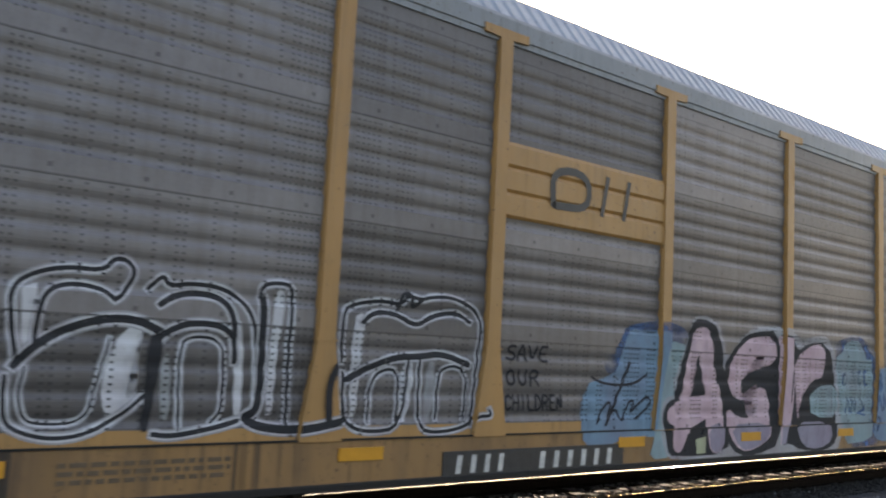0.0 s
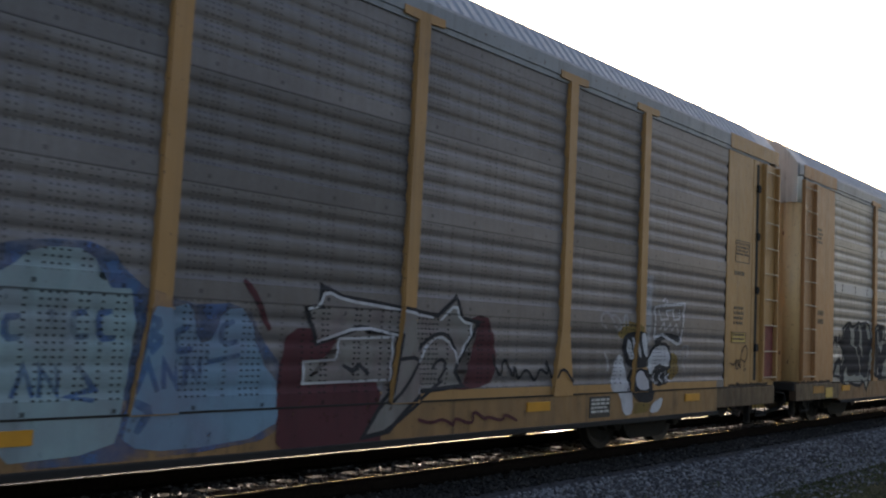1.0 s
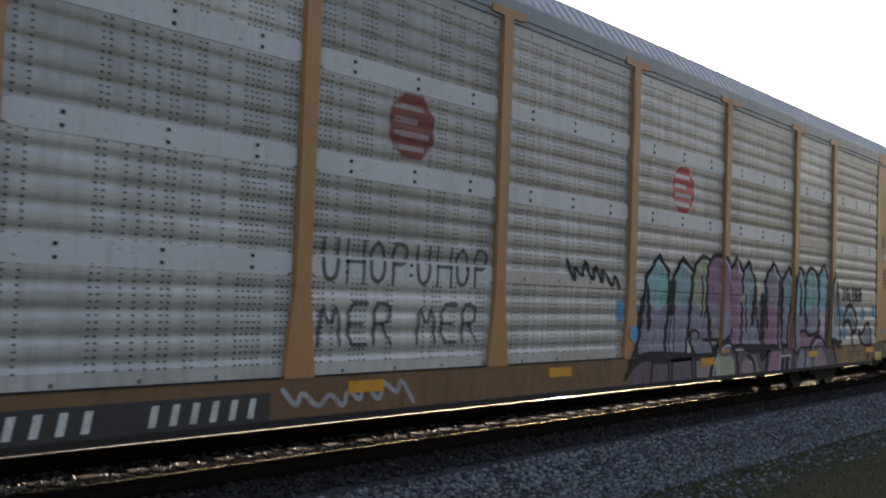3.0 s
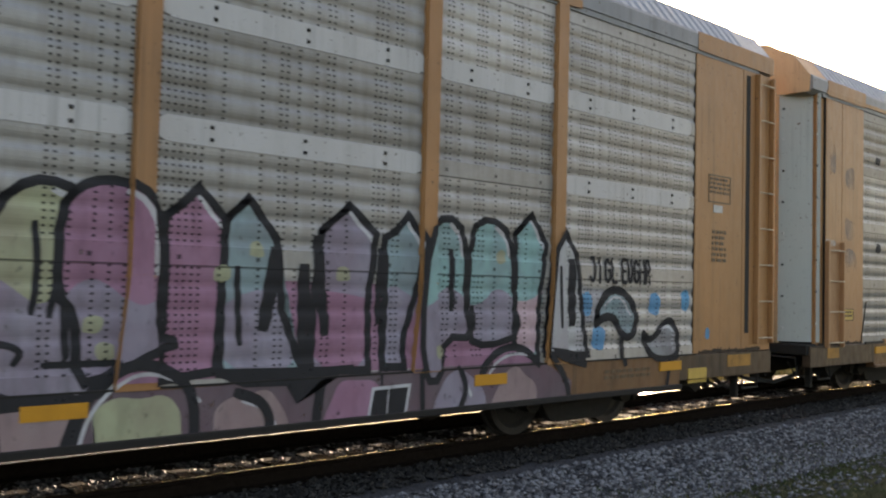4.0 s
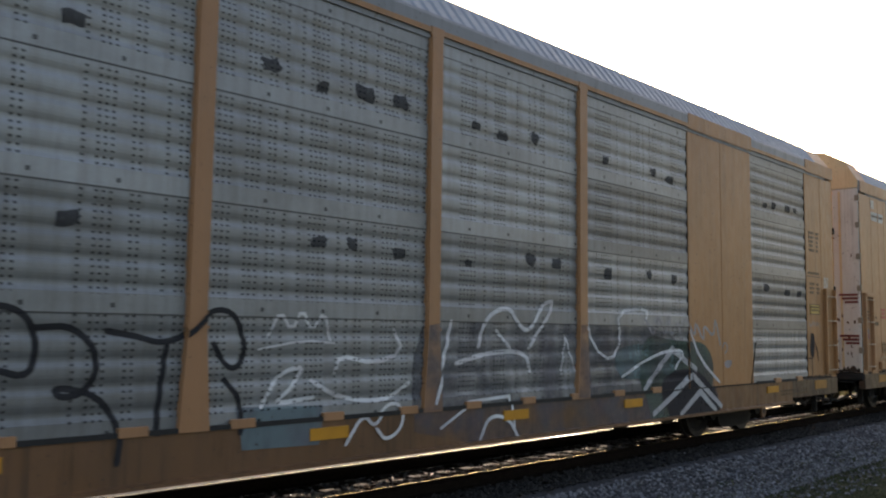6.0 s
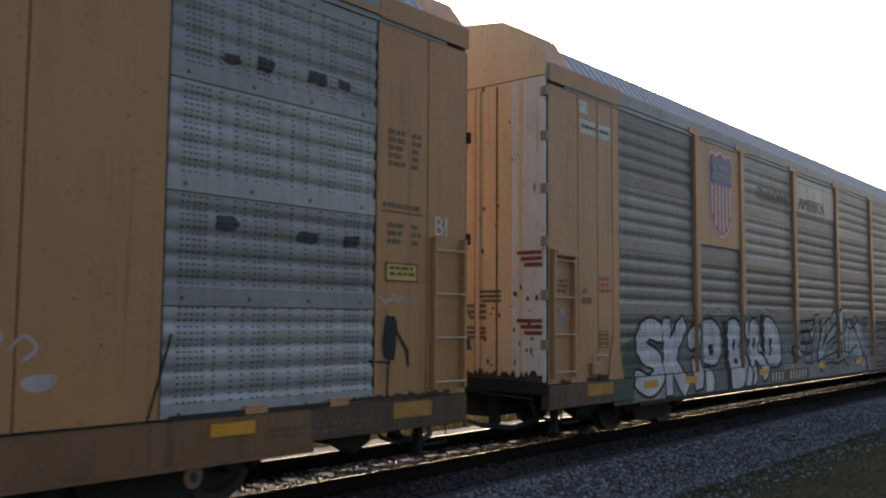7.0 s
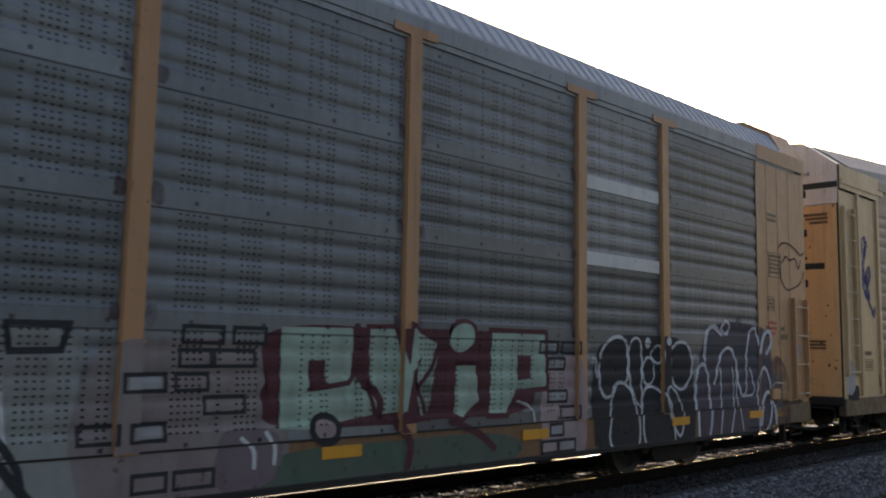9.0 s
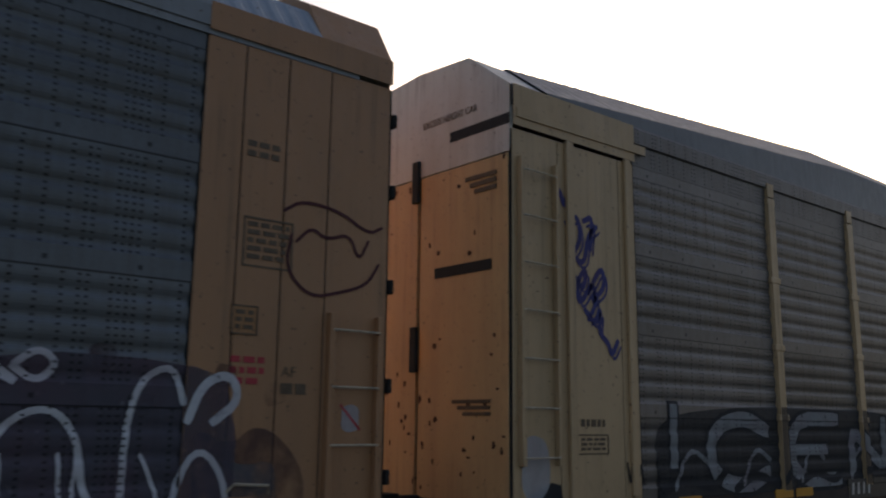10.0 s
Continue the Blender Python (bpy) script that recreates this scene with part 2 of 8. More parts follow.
def tube(points, radius, bm=None, sides=6):
    bm = bm or bmesh.new()
    pts = [Vector(p) for p in points]
    rings = []
    for i, p in enumerate(pts):
        d = (pts[min(i + 1, len(pts) - 1)] - pts[max(i - 1, 0)]).normalized()
        u = d.orthogonal().normalized()
        w = d.cross(u)
        rings.append([bm.verts.new(p + (u * math.cos(a) + w * math.sin(a)) * radius) for a in [k * math.tau / sides for k in range(sides)]])
    for a, b in zip(rings, rings[1:]):
        for k in range(sides):
            bm.faces.new((a[k], a[(k + 1) % sides], b[(k + 1) % sides], b[k]))
    bm.faces.new(rings[0][::-1])
    bm.faces.new(rings[-1])
    bmesh.ops.recalc_face_normals(bm, faces=bm.faces)
    return bm


def turned(profile, bm=None, sides=24):
    """A profile of (radius, y) turned about the y axis."""
    bm = bm or bmesh.new()
    rings = [[bm.verts.new((r * math.cos(k * math.tau / sides), y, r * math.sin(k * math.tau / sides))) for k in range(sides)] for r, y in profile]
    for a, b in zip(rings, rings[1:]):
        for k in range(sides):
            bm.faces.new((a[k], a[(k + 1) % sides], b[(k + 1) % sides], b[k]))
    bm.faces.new(rings[0][::-1])
    bm.faces.new(rings[-1])
    bmesh.ops.recalc_face_normals(bm, faces=bm.faces)
    return bm


# ---- ground and track ----
def ground_height(x, y):
    """Camera's bank, ballast shoulder, ties' level, and the field beyond."""
    stops = ((-40, 0.3), (0, 0.02), (3.2, -0.22), (5.0, -0.42), (5.35, -0.42), (6.45, -0.19), (TRACK + 1.45, -0.19), (TRACK + 2.4, -0.24), (TRACK + 3.4, -0.43), (13, -0.45), (60, -0.2), (400, 0.5))
    if y <= stops[0][0]:
        return stops[0][1]
    for (a, za), (b, zb) in zip(stops, stops[1:]):
        if y <= b:
            z = za + (zb - za) * (y - a) / (b - a)
            break
    else:
        z = stops[-1][1]
    rough = 0.03 if y < 5 or y > TRACK + 3.4 else 0.012
    return z + rough * noise.noise((x * 0.8, y * 0.8, 0)) + (0.10 * noise.noise((x * 0.13, y * 0.13, 3)) if y < 4.6 or y > 13 else 0)


def ground_material():
    m, nt, b = material("ground_soil_grass_ballast")
    tc = nt.nodes.new("ShaderNodeTexCoord")
    sp = nt.nodes.new("ShaderNodeSeparateXYZ")
    nt.links.new(tc.outputs[3], sp.inputs[0])
    wob = math_node(nt, "MULTIPLY", math_node(nt, "SUBTRACT", noise_of(nt, 1.1, (1, 1, 1), 6), 0.5), 1.6)
    y = math_node(nt, "ADD", sp.outputs[1], wob)
    grass = blend(nt, ramp(nt, noise_of(nt, 1.6, (1, 1, 1), 8), 0.3, 0.7), (0.030, 0.046, 0.016), (0.070, 0.058, 0.034))
    straw = blend(nt, ramp(nt, noise_of(nt, 2.5, (1, 1, 1), 8), 0.35, 0.7), (0.33, 0.265, 0.125), (0.16, 0.16, 0.065))
    gravel = blend(nt, ramp(nt, noise_of(nt, 28, (1, 1, 1), 6), 0.35, 0.7), (0.07, 0.071, 0.08), (0.03, 0.03, 0.034))
    c = blend(nt, ramp(nt, y, 4.7, 5.2), grass, gravel)
    c = blend(nt, ramp(nt, y, TRACK + 3.3, TRACK + 4.0), c, straw)
    nt.links.new(c, b.inputs["Base Color"])
    b.inputs["Roughness"].default_value = 0.95
    b.inputs["Specular IOR Level"].default_value = 0.15
    bump(nt, b, noise_of(nt, 30, (1, 1, 1), 8), 0.8, 0.04)
    return m


def sheet_of_ground():
    xs = sorted({-4000, -900, -300, -120, 4000, 900, 300} | {round(-60 + 0.7 * i, 2) for i in range(230)})
    ys = sorted({-3000, -600, -150, -60, -25, 60, 120, 400, 1500, 4000} | {round(-10 + 0.3 * i, 2) for i in range(110)})
    bm = bmesh.new()
    grid = [[bm.verts.new((x, y, ground_height(x, y))) for y in ys] for x in xs]
    for i in range(len(xs) - 1):
        for j in range(len(ys) - 1):
            bm.faces.new((grid[i][j], grid[i + 1][j], grid[i + 1][j + 1], grid[i][j + 1]))
    ob = link("ground", bm, ground_material(), None, "", True)
    tagged(ob, "grassy bank, grey ballast and dry straw-coloured field", "ground", kind="structure")


sheet_of_ground()


def scatter(name, count, spot, shape, mat, label, category):
    """Many small loose pieces as one mesh: spot() gives place and size, shape() the vertices and faces of one piece."""
    verts, faces = [], []
    for _ in range(count):
        vs, fs = shape(*spot())
        k = len(verts)
        verts.extend(vs)
        faces.extend(tuple(k + i for i in f) for f in fs)
    me = bpy.data.meshes.new(name)
    me.from_pydata(verts, [], faces)
    me.materials.append(mat)
    return tagged(new(name, me), label, category, kind="stuff")


OCTA = ((0, 2, 4), (2, 1, 4), (1, 3, 4), (3, 0, 4), (2, 0, 5), (1, 2, 5), (3, 1, 5), (0, 3, 5))


def stone(x, y, z, r):
    a = RNG.uniform(0, math.tau)
    ca, sa = math.cos(a), math.sin(a)
    out = []
    for dx, dy, dz in ((1, 0, 0.2), (-1, 0, -0.1), (0, 1, 0.1), (0, -1, 0), (0.2, 0.1, 0.8), (0, 0, -0.8)):
        k = r * RNG.uniform(0.6, 1.25)
        out.append((x + (dx * ca - dy * sa) * k, y + (dx * sa + dy * ca) * k, z + dz * k * 0.8))
    return out, OCTA


def ballast_spot(lo, hi, x0, x1):
    def pick():
        x = x0 + (x1 - x0) * RNG.random() ** 1.7
        y = RNG.uniform(lo, hi)
        return x, y, ground_height(x, y) + 0.01, RNG.uniform(0.016, 0.042)
    return pick


STONES = island("grey_ballast_stone", ((0.03, 0.031, 0.036), (0.085, 0.086, 0.096), (0.22, 0.225, 0.245), (0.05, 0.048, 0.052)), 0.6)
scatter("ballast", 26000, ballast_spot(5.0, 6.35, 2.5, 46), stone, STONES, "dark grey crushed stone ballast along the track", "gravel")
scatter("ballast", 3500, ballast_spot(4.0, 5.2, 2.5, 40), stone, STONES, "stray ballast stones in the grass", "gravel")
scatter("ballast", 9000, ballast_spot(5.0, 6.35, 3.5, -30), stone, STONES, "dark grey crushed stone ballast along the track", "gravel")
scatter("ballast", 16000, ballast_spot(6.9, TRACK + 1.7, 1.5, 40), stone, STONES, "crushed stone ballast between the rails", "gravel")


# near-black copy of the ballast: shade beneath the train put into its colour
SHADED_STONES = island("shade_dark_ballast_stone", ((0.008, 0.008, 0.009), (0.022, 0.021, 0.021), (0.040, 0.038, 0.038), (0.013, 0.012, 0.011)), 0.75)


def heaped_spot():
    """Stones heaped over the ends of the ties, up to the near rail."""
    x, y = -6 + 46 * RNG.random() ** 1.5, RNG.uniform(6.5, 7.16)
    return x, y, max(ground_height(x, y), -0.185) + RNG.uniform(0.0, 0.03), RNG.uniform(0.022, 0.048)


scatter("ballast", 15000, heaped_spot, stone, SHADED_STONES, "ballast heaped against the near rail, coloured near-black for shade", "gravel")


def blade(x, y, z, h):
    a = RNG.uniform(0, math.tau)
    dx, dy = math.cos(a) * h * 0.05, math.sin(a) * h * 0.05
    lx, ly = RNG.gauss(0, h * 0.35), RNG.gauss(0, h * 0.35)
    return [(x - dx, y - dy, z - 0.01), (x + dx, y + dy, z - 0.01), (x + lx * 0.4 + dx, y + ly * 0.4 + dy, z + h * 0.6), (x + lx, y + ly, z + h)], ((0, 1, 2), (0, 2, 3))


def grass_spot(x0, x1, y0, y1, lo, hi, far=1.5):
    def pick():
        x = x0 + (x1 - x0) * RNG.random() ** far
        y = RNG.uniform(y0, y1)
        clump = noise.noise((x * 0.9, y * 0.9, 7)) + noise.noise((x * 4, y * 4, 9)) * 0.5
        return x, y, ground_height(x, y), RNG.uniform(lo, hi) * (0.7 + 0.6 * max(0, clump))
    return pick


def round_spot():
    """Thins out evenly in all directions from the bank."""
    x, y = RNG.gauss(6, 14), min(RNG.gauss(0.0, 3.4), 4.9)
    return x, y, ground_height(x, y), RNG.uniform(0.025, 0.065)


GRASS = island("short_green_grass", ((0.032, 0.052, 0.015), (0.055, 0.075, 0.024), (0.10, 0.085, 0.045), (0.026, 0.040, 0.012)))
DRY = island("dry_straw_grass", ((0.32, 0.27, 0.13), (0.20, 0.20, 0.08), (0.40, 0.34, 0.19), (0.11, 0.13, 0.05)))
scatter("grass", 75000, grass_spot(3, 48, 1.2, 5.0, 0.025, 0.065), blade, GRASS, "short green grass with brown patches on the bank", "grass")
scatter("grass", 42000, round_spot, blade, GRASS, "short grass on the bank around the viewer", "grass")
scatter("grass", 9000, grass_spot(3, 44, 4.7, 5.7, 0.02, 0.09), blade, GRASS, "sparse weeds creeping into the ballast", "grass")
scatter("grass", 5000, grass_spot(3, 40, 1.5, 5.6, 0.02, 0.05), blade, DRY, "dry straw bits among the short grass", "grass")
scatter("grass", 22000, grass_spot(2, 60, TRACK + 2.5, TRACK + 4.6, 0.10, 0.34, 1.2), blade, DRY, "rank straw-coloured weeds on the far verge", "grass")
scatter("grass", 36000, grass_spot(2, 60, TRACK + 3.1, 22, 0.05, 0.19, 1.2), blade, DRY, "tall dry straw-coloured grass beyond the track", "grass")


def railway():
    track = tagged(new("railway_track"), "steel rails on weathered timber ties in ballast", "track")
    for s in (-1, 1):
        y = TRACK + s * 0.755
        web = [(y - 0.075, -0.17), (y + 0.075, -0.17), (y + 0.075, -0.155), (y + 0.012, -0.135), (y + 0.012, -0.045), (y + 0.036, -0.032),
               (y + 0.036, -0.012), (y - 0.036, -0.012), (y - 0.036, -0.032), (y - 0.012, -0.045), (y - 0.012, -0.135), (y - 0.075, -0.155)]
        part("rail", prism(web, -220, 260, axis="x"), RAIL, track)
        crown = [(y - 0.036, -0.0121), (y - 0.036, -0.004), (y - 0.030, -0.0015), (y - 0.009, -0.0004), (y + 0.009, -0.0004), (y + 0.030, -0.0015), (y + 0.036, -0.004), (y + 0.036, -0.0121)]
        part("rail_head", prism(crown, -220, 260, axis="x"), RAIL, track, "rusty rail head")
        arc = [radians(-10 + k) for k in range(21)]
        band = [(y + 0.029 * math.sin(q), 0.029 * math.cos(q) - 0.029) for q in arc] + [(y + 0.00505, -0.003), (y - 0.00505, -0.003)]
        part("running_band", prism(band, -220, 260, axis="x"), HEAD, track, "bright polished running band")
    me = None
    for i in range(290):
        if me is None:
            ob = part("tie", block(-0.11, 0.11, -1.3, 1.3, -0.36, -0.172, edge=0.012), TIE, track)
            me = ob.data
        else:
            ob = new("tie", me)
            ob.parent = track
        ob.matrix_basis = pose(-60 + 0.5 * i + RNG.uniform(-0.02, 0.02), TRACK + RNG.uniform(-0.04, 0.04), 0, 0, 0, RNG.uniform(-1, 1))


railway()


# ---- trees far behind the train ----
def tree(x, y, height, spread, seed, label):
    r = random.Random(seed)
    base = tagged(new("tree"), label, "tree", "trees beyond the track")
    base.matrix_basis = pose(x, y, ground_height(x, y))
    bark = tube([(0, 0, -0.2), (0.1, 0.05, height * 0.25), (-0.05, 0.1, height * 0.5), (0.1, 0, height * 0.8)], height * 0.02, sides=7)
    for _ in range(9):
        a, z = r.uniform(0, math.tau), height * r.uniform(0.25, 0.7)
        k = spread * r.uniform(0.5, 0.85)
        tube([(0, 0, z), (math.cos(a) * k * 0.5, math.sin(a) * k * 0.5, z + height * 0.08), (math.cos(a) * k, math.sin(a) * k, z + height * 0.2)], height * 0.008, bark, 5)
    part("trunk", bark, BARK, base)
    verts, faces = [], []
    for _ in range(80):
        a, q = r.uniform(0, math.tau), math.sqrt(r.random())
        z = height * r.uniform(0.3, 0.95)
        k = spread * q * (1.15 - abs(z / height - 0.55) * 1.4)
        c = Vector((math.cos(a) * k, math.sin(a) * k, z))
        size = spread * r.uniform(0.16, 0.34)
        for _ in range(170):
            p = c + Vector((r.gauss(0, 1), r.gauss(0, 1), r.gauss(0, 0.8))) * size * 0.55
            u = Vector((r.gauss(0, 1), r.gauss(0, 1), r.gauss(0, 1))).normalized() * 0.26
            w = u.orthogonal().normalized() * 0.16
            n = len(verts)
            verts += [p - u, p + w, p + u, p - w]
            faces.append((n, n + 1, n + 2, n + 3))
    me = bpy.data.meshes.new("crown")
    me.from_pydata(verts, [], faces)
    me.materials.append(LEAF)
    ob = new("crown", me)
    ob.parent = base


BARK = plain("tree_bark", (0.09, 0.07, 0.05), 0.9)
LEAF = island("tree_leaf", ((0.035, 0.06, 0.018), (0.06, 0.085, 0.025), (0.09, 0.10, 0.04)), 0.6)
tree(14.6, 47.0, 12.5, 6.0, 1, "broad dark green tree beyond the field")
tree(7.2, 54.0, 10.0, 5.5, 2, "rounded dark green tree beyond the field")
tree(28.5, 74.0, 10.0, 6.0, 3, "distant green tree beyond the field")


# ---- the train ----
SILL_LOW, SILL_TOP, PANEL_TOP, EAVE = 0.485, 0.90, 4.88, 5.14
POST_FACE, SILL_FACE = -0.05, -0.03
ROOF_LINE = ((0.0, 5.14), (0.27, 5.50), (0.70, 5.74), (1.52, 5.86), (2.34, 5.74), (2.77, 5.50), (3.04, 5.14))
TALL_CAP = 0.10        # how far the fourth car's end caps stand above its ribbed roof
FLARE_TOP, NARROW = 1.75, 0.085


RIDGE = ((0.05, 0.15), (0.14, 0.62), (0.22, 0.94), (0.30, 1.0), (0.40, 0.86), (0.52, 0.45), (0.64, 0.14), (0.78, 0.0), (0.97, 0.0))


def corrugation():
    """Heights and depths of one stack of screen sheets: a flat strap zone, then four broad ridges a sheet."""
    out = []
    z = SEAM
    for row in range(4):
        top = z + PITCH if row < 3 else PANEL_TOP
        out += [(z, -0.004), (z + 0.165, -0.004)]
        k = z + 0.165
        while k + 0.19 < top + 0.02:
            out += [(k + q * 0.2, 0.016 * d) for q, d in RIDGE]
            k += 0.2
        z = top
    return out


WAVE = corrugation()


def wave_depth(z):
    if z <= WAVE[0][0]:
        return WAVE[0][1]
    for (a, ya), (b, yb) in zip(WAVE, WAVE[1:]):
        if z <= b:
            return ya + (yb - ya) * (z - a) / max(b - a, 1e-6)
    return WAVE[-1][1]


class Car:
    """One autorack: its own space has x along the car from its leading end, y = 0 on the near side, z = 0 on the rail."""

    def __init__(self, lead, tail, label, foot=0.21, line=ROOF_LINE, taper=0.0, eave_up=0.0):
        self.line, self.taper, self.eave_up, self.cap_up = line, taper, eave_up, 0.0
        self.head = 0.31      # half the width of a post's head plate
        self.foot = foot      # half the width of a post's flared foot
        self.lead, self.length = lead, tail - lead
        self.root = tagged(new("autorack_car"), label, "railway car", "autorack train")
        self.regions = []      # (half planes, depth function, breaks in z, x range)

    def x(self, along):
        return along - self.lead

    def add_region(self, corners, depth, breaks=(), slotted=False):
        planes = []
        n = len(corners)
        cx, cz = sum(c[0] for c in corners) / n, sum(c[1] for c in corners) / n
        for (ax, az), (bx, bz) in zip(corners, corners[1:] + corners[:1]):
            nx, nz = bz - az, ax - bx
            if nx * (cx - ax) + nz * (cz - az) > 0:
                nx, nz = -nx, -nz
            planes.append(((ax, 0, az), (nx, 0, nz)))
        xs, zs = [c[0] for c in corners], [c[1] for c in corners]
        self.regions.append((planes, depth, [b for b in breaks if min(zs) < b < max(zs)], (min(xs), max(xs), min(zs), max(zs)), slotted))


def screen_sheet(car, x0, x1, row, mat, name="screen_panel"):
    z0 = SEAM + row * PITCH
    z1 = z0 + PITCH if row < 3 else PANEL_TOP
    line = [(z, y) for z, y in WAVE if z0 - 1e-4 <= z <= z1 - 1e-3] + [(z1 - 0.001, 0.0)]
    bm = bmesh.new()
    a = [bm.verts.new((x0, y, z)) for z, y in line]
    b = [bm.verts.new((x1, y, z)) for z, y in line]
    for i in range(len(line) - 1):
        bm.faces.new((a[i], b[i], b[i + 1], a[i + 1]))
    back = [bm.verts.new((x, 0.06, z)) for x, z in ((x0, z0), (x1, z0), (x1, z1), (x0, z1))]
    bm.faces.new(back[::-1])
    bm.faces.new((a[0], back[0], back[1], b[0]))
    bm.faces.new((a[-1], b[-1], back[2], back[3]))
    return part(name, bm, mat, car.root)


def bay(car, start, end, mat, left_post=True, right_post=True):
    """A screened bay between two posts; start and end are the posts' middles, or the panel's edge where a solid wall begins."""
    x0, x1 = car.x(start), car.x(end)
    for row in range(4):
        screen_sheet(car, x0 + 0.01, x1 - 0.01, row, mat)
    wide = car.foot
    l0, l1 = (NARROW, wide) if left_post else (0.0, 0.0)
    r0, r1 = (NARROW, wide) if right_post else (0.0, 0.0)
    breaks = [z for z, _ in WAVE]
    car.add_region([(x0 + l0, FLARE_TOP), (x1 - r0, FLARE_TOP), (x1 - r0, PANEL_TOP), (x0 + l0, PANEL_TOP)], wave_depth, breaks, True)
    car.add_region([(x0 + l1, SILL_TOP), (x1 - r1, SILL_TOP), (x1 - r0, FLARE_TOP), (x0 + l0, FLARE_TOP)], wave_depth, breaks, True)


def post(car, along, mat):
    """A side post with its flared foot and its broad head plate."""
    x, wide, head = car.x(along), car.foot, car.head
    foot = [(x - wide, SILL_TOP - 0.01), (x + wide, SILL_TOP - 0.01), (x + wide, SILL_TOP + 0.02), (x + NARROW, FLARE_TOP), (x + NARROW, PANEL_TOP + 0.02),
            (x + head, PANEL_TOP + 0.03), (x + head, PANEL_TOP + 0.12), (x - head, PANEL_TOP + 0.12), (x - head, PANEL_TOP + 0.03), (x - NARROW, PANEL_TOP + 0.02), (x - NARROW, FLARE_TOP), (x - wide, SILL_TOP + 0.02)]
    bm = prism(foot, POST_FACE, 0.05)
    for s in (-1, 1):
        slab(bm, x + s * NARROW - 0.012, x + s * NARROW + 0.012, POST_FACE + 0.02, 0.055, FLARE_TOP, PANEL_TOP)
    slab(bm, x - NARROW - 0.02, x + NARROW + 0.02, POST_FACE - 0.006, 0, FLARE_TOP - 0.02, FLARE_TOP)
    part("post", bm, mat, car.root)
    car.add_region([(x - NARROW, FLARE_TOP + 0.001), (x + NARROW, FLARE_TOP + 0.001), (x + NARROW, PANEL_TOP), (x - NARROW, PANEL_TOP)], lambda z: POST_FACE - 0.008)
    car.add_region([(x - wide, SILL_TOP), (x + wide, SILL_TOP), (x + NARROW, FLARE_TOP), (x - NARROW, FLARE_TOP)], lambda z: POST_FACE - 0.008)


def solid_wall(car, start, end, mat, seams=(), name="side_plate"):
    """A plain painted side wall with upright seams and a rolled edge."""
    x0, x1 = car.x(start), car.x(end)
    edges = [x0] + [car.x(s) for s in seams] + [x1]
    for a, b in zip(edges, edges[1:]):
        part(name, block(a + 0.006, b - 0.006, -0.012, 0.05, SILL_TOP, PANEL_TOP, edge=0.008), mat, car.root)
    part("eave_plate", block(x0, x1, -0.042, -0.034, PANEL_TOP + 0.03, EAVE + 0.015 + car.eave_up), mat, car.root)
    for s in edges:
        part("seam", block(s - 0.014, s + 0.014, 0.0, 0.03, SILL_TOP + 0.01, PANEL_TOP - 0.01), GRIME, car.root)
    car.add_region([(x0, SILL_TOP), (x1, SILL_TOP), (x1, PANEL_TOP), (x0, PANEL_TOP)], lambda z: -0.015)


def sill(car, mat, flange=True):
    n = car.length
    prof = [(SILL_FACE + 0.02, SILL_TOP), (SILL_FACE, SILL_TOP - 0.012), (SILL_FACE, SILL_TOP - 0.045), (SILL_FACE, SILL_LOW + 0.045), (SILL_FACE - 0.04, SILL_LOW + 0.03),
            (SILL_FACE - 0.04, SILL_LOW), (0.10, SILL_LOW), (0.10, SILL_TOP)]
    a, b = 2.35, n - 2.35
    part("side_sill", prism(prof, a, b, axis="x"), mat, car.root)
    tip = [(p, 0.58 if z < 0.6 else z) for p, z in prof]
    part("end_sill", prism(tip, 0.02, a, axis="x"), END_SILL, car.root)
    part("end_sill", prism(tip, b, n - 0.02, axis="x"), END_SILL, car.root)
    far = [(2 * HALF - p, z) for p, z in prof]
    part("far_side_sill", prism(far, 0.02, n - 0.02, axis="x"), mat, car.root)
    part("deck", block(0.05, n - 0.05, 0.1, 2 * HALF - 0.1, 0.80, 0.92), GRIME, car.root)
    part("centre_sill", block(0.3, n - 0.3, HALF - 0.33, HALF + 0.33, 0.38, 0.80), GRIME, car.root)
    car.add_region([(0.05, SILL_LOW + 0.03), (n - 0.05, SILL_LOW + 0.03), (n - 0.05, SILL_TOP - 0.002), (0.05, SILL_TOP - 0.002)], lambda z: SILL_FACE - 0.004)
    if flange:
        part("sill_flange", block(a, b, SILL_FACE - 0.046, 0.06, SILL_LOW - 0.012, SILL_LOW + 0.05, edge=0.008), GRIME, car.root, "oily black lower flange of the sill")
    part("joint", block(2.0, n - 2.0, SILL_FACE - 0.014, SILL_FACE + 0.01, SILL_TOP - 0.008, SILL_TOP + 0.008), GRIME, car.root, "dark joint above the sill")
    for k in range(9):
        x = 3.6 + (n - 7.2) * k / 8
        part("crossbearer", block(x - 0.06, x + 0.06, 0.1, 2 * HALF - 0.1, 0.62, 0.80), GRIME, car.root)


def far_wall(car, mat):
    n = car.length
    part("far_wall", block(0.05, n - 0.05, 2 * HALF - 0.07, 2 * HALF, SILL_TOP, EAVE), mat, car.root)
    for k in (2.35, 3.65):
        part("inner_deck", block(0.6, n - 0.6, 0.08, 2 * HALF - 0.08, k, k + 0.05), GRIME, car.root)


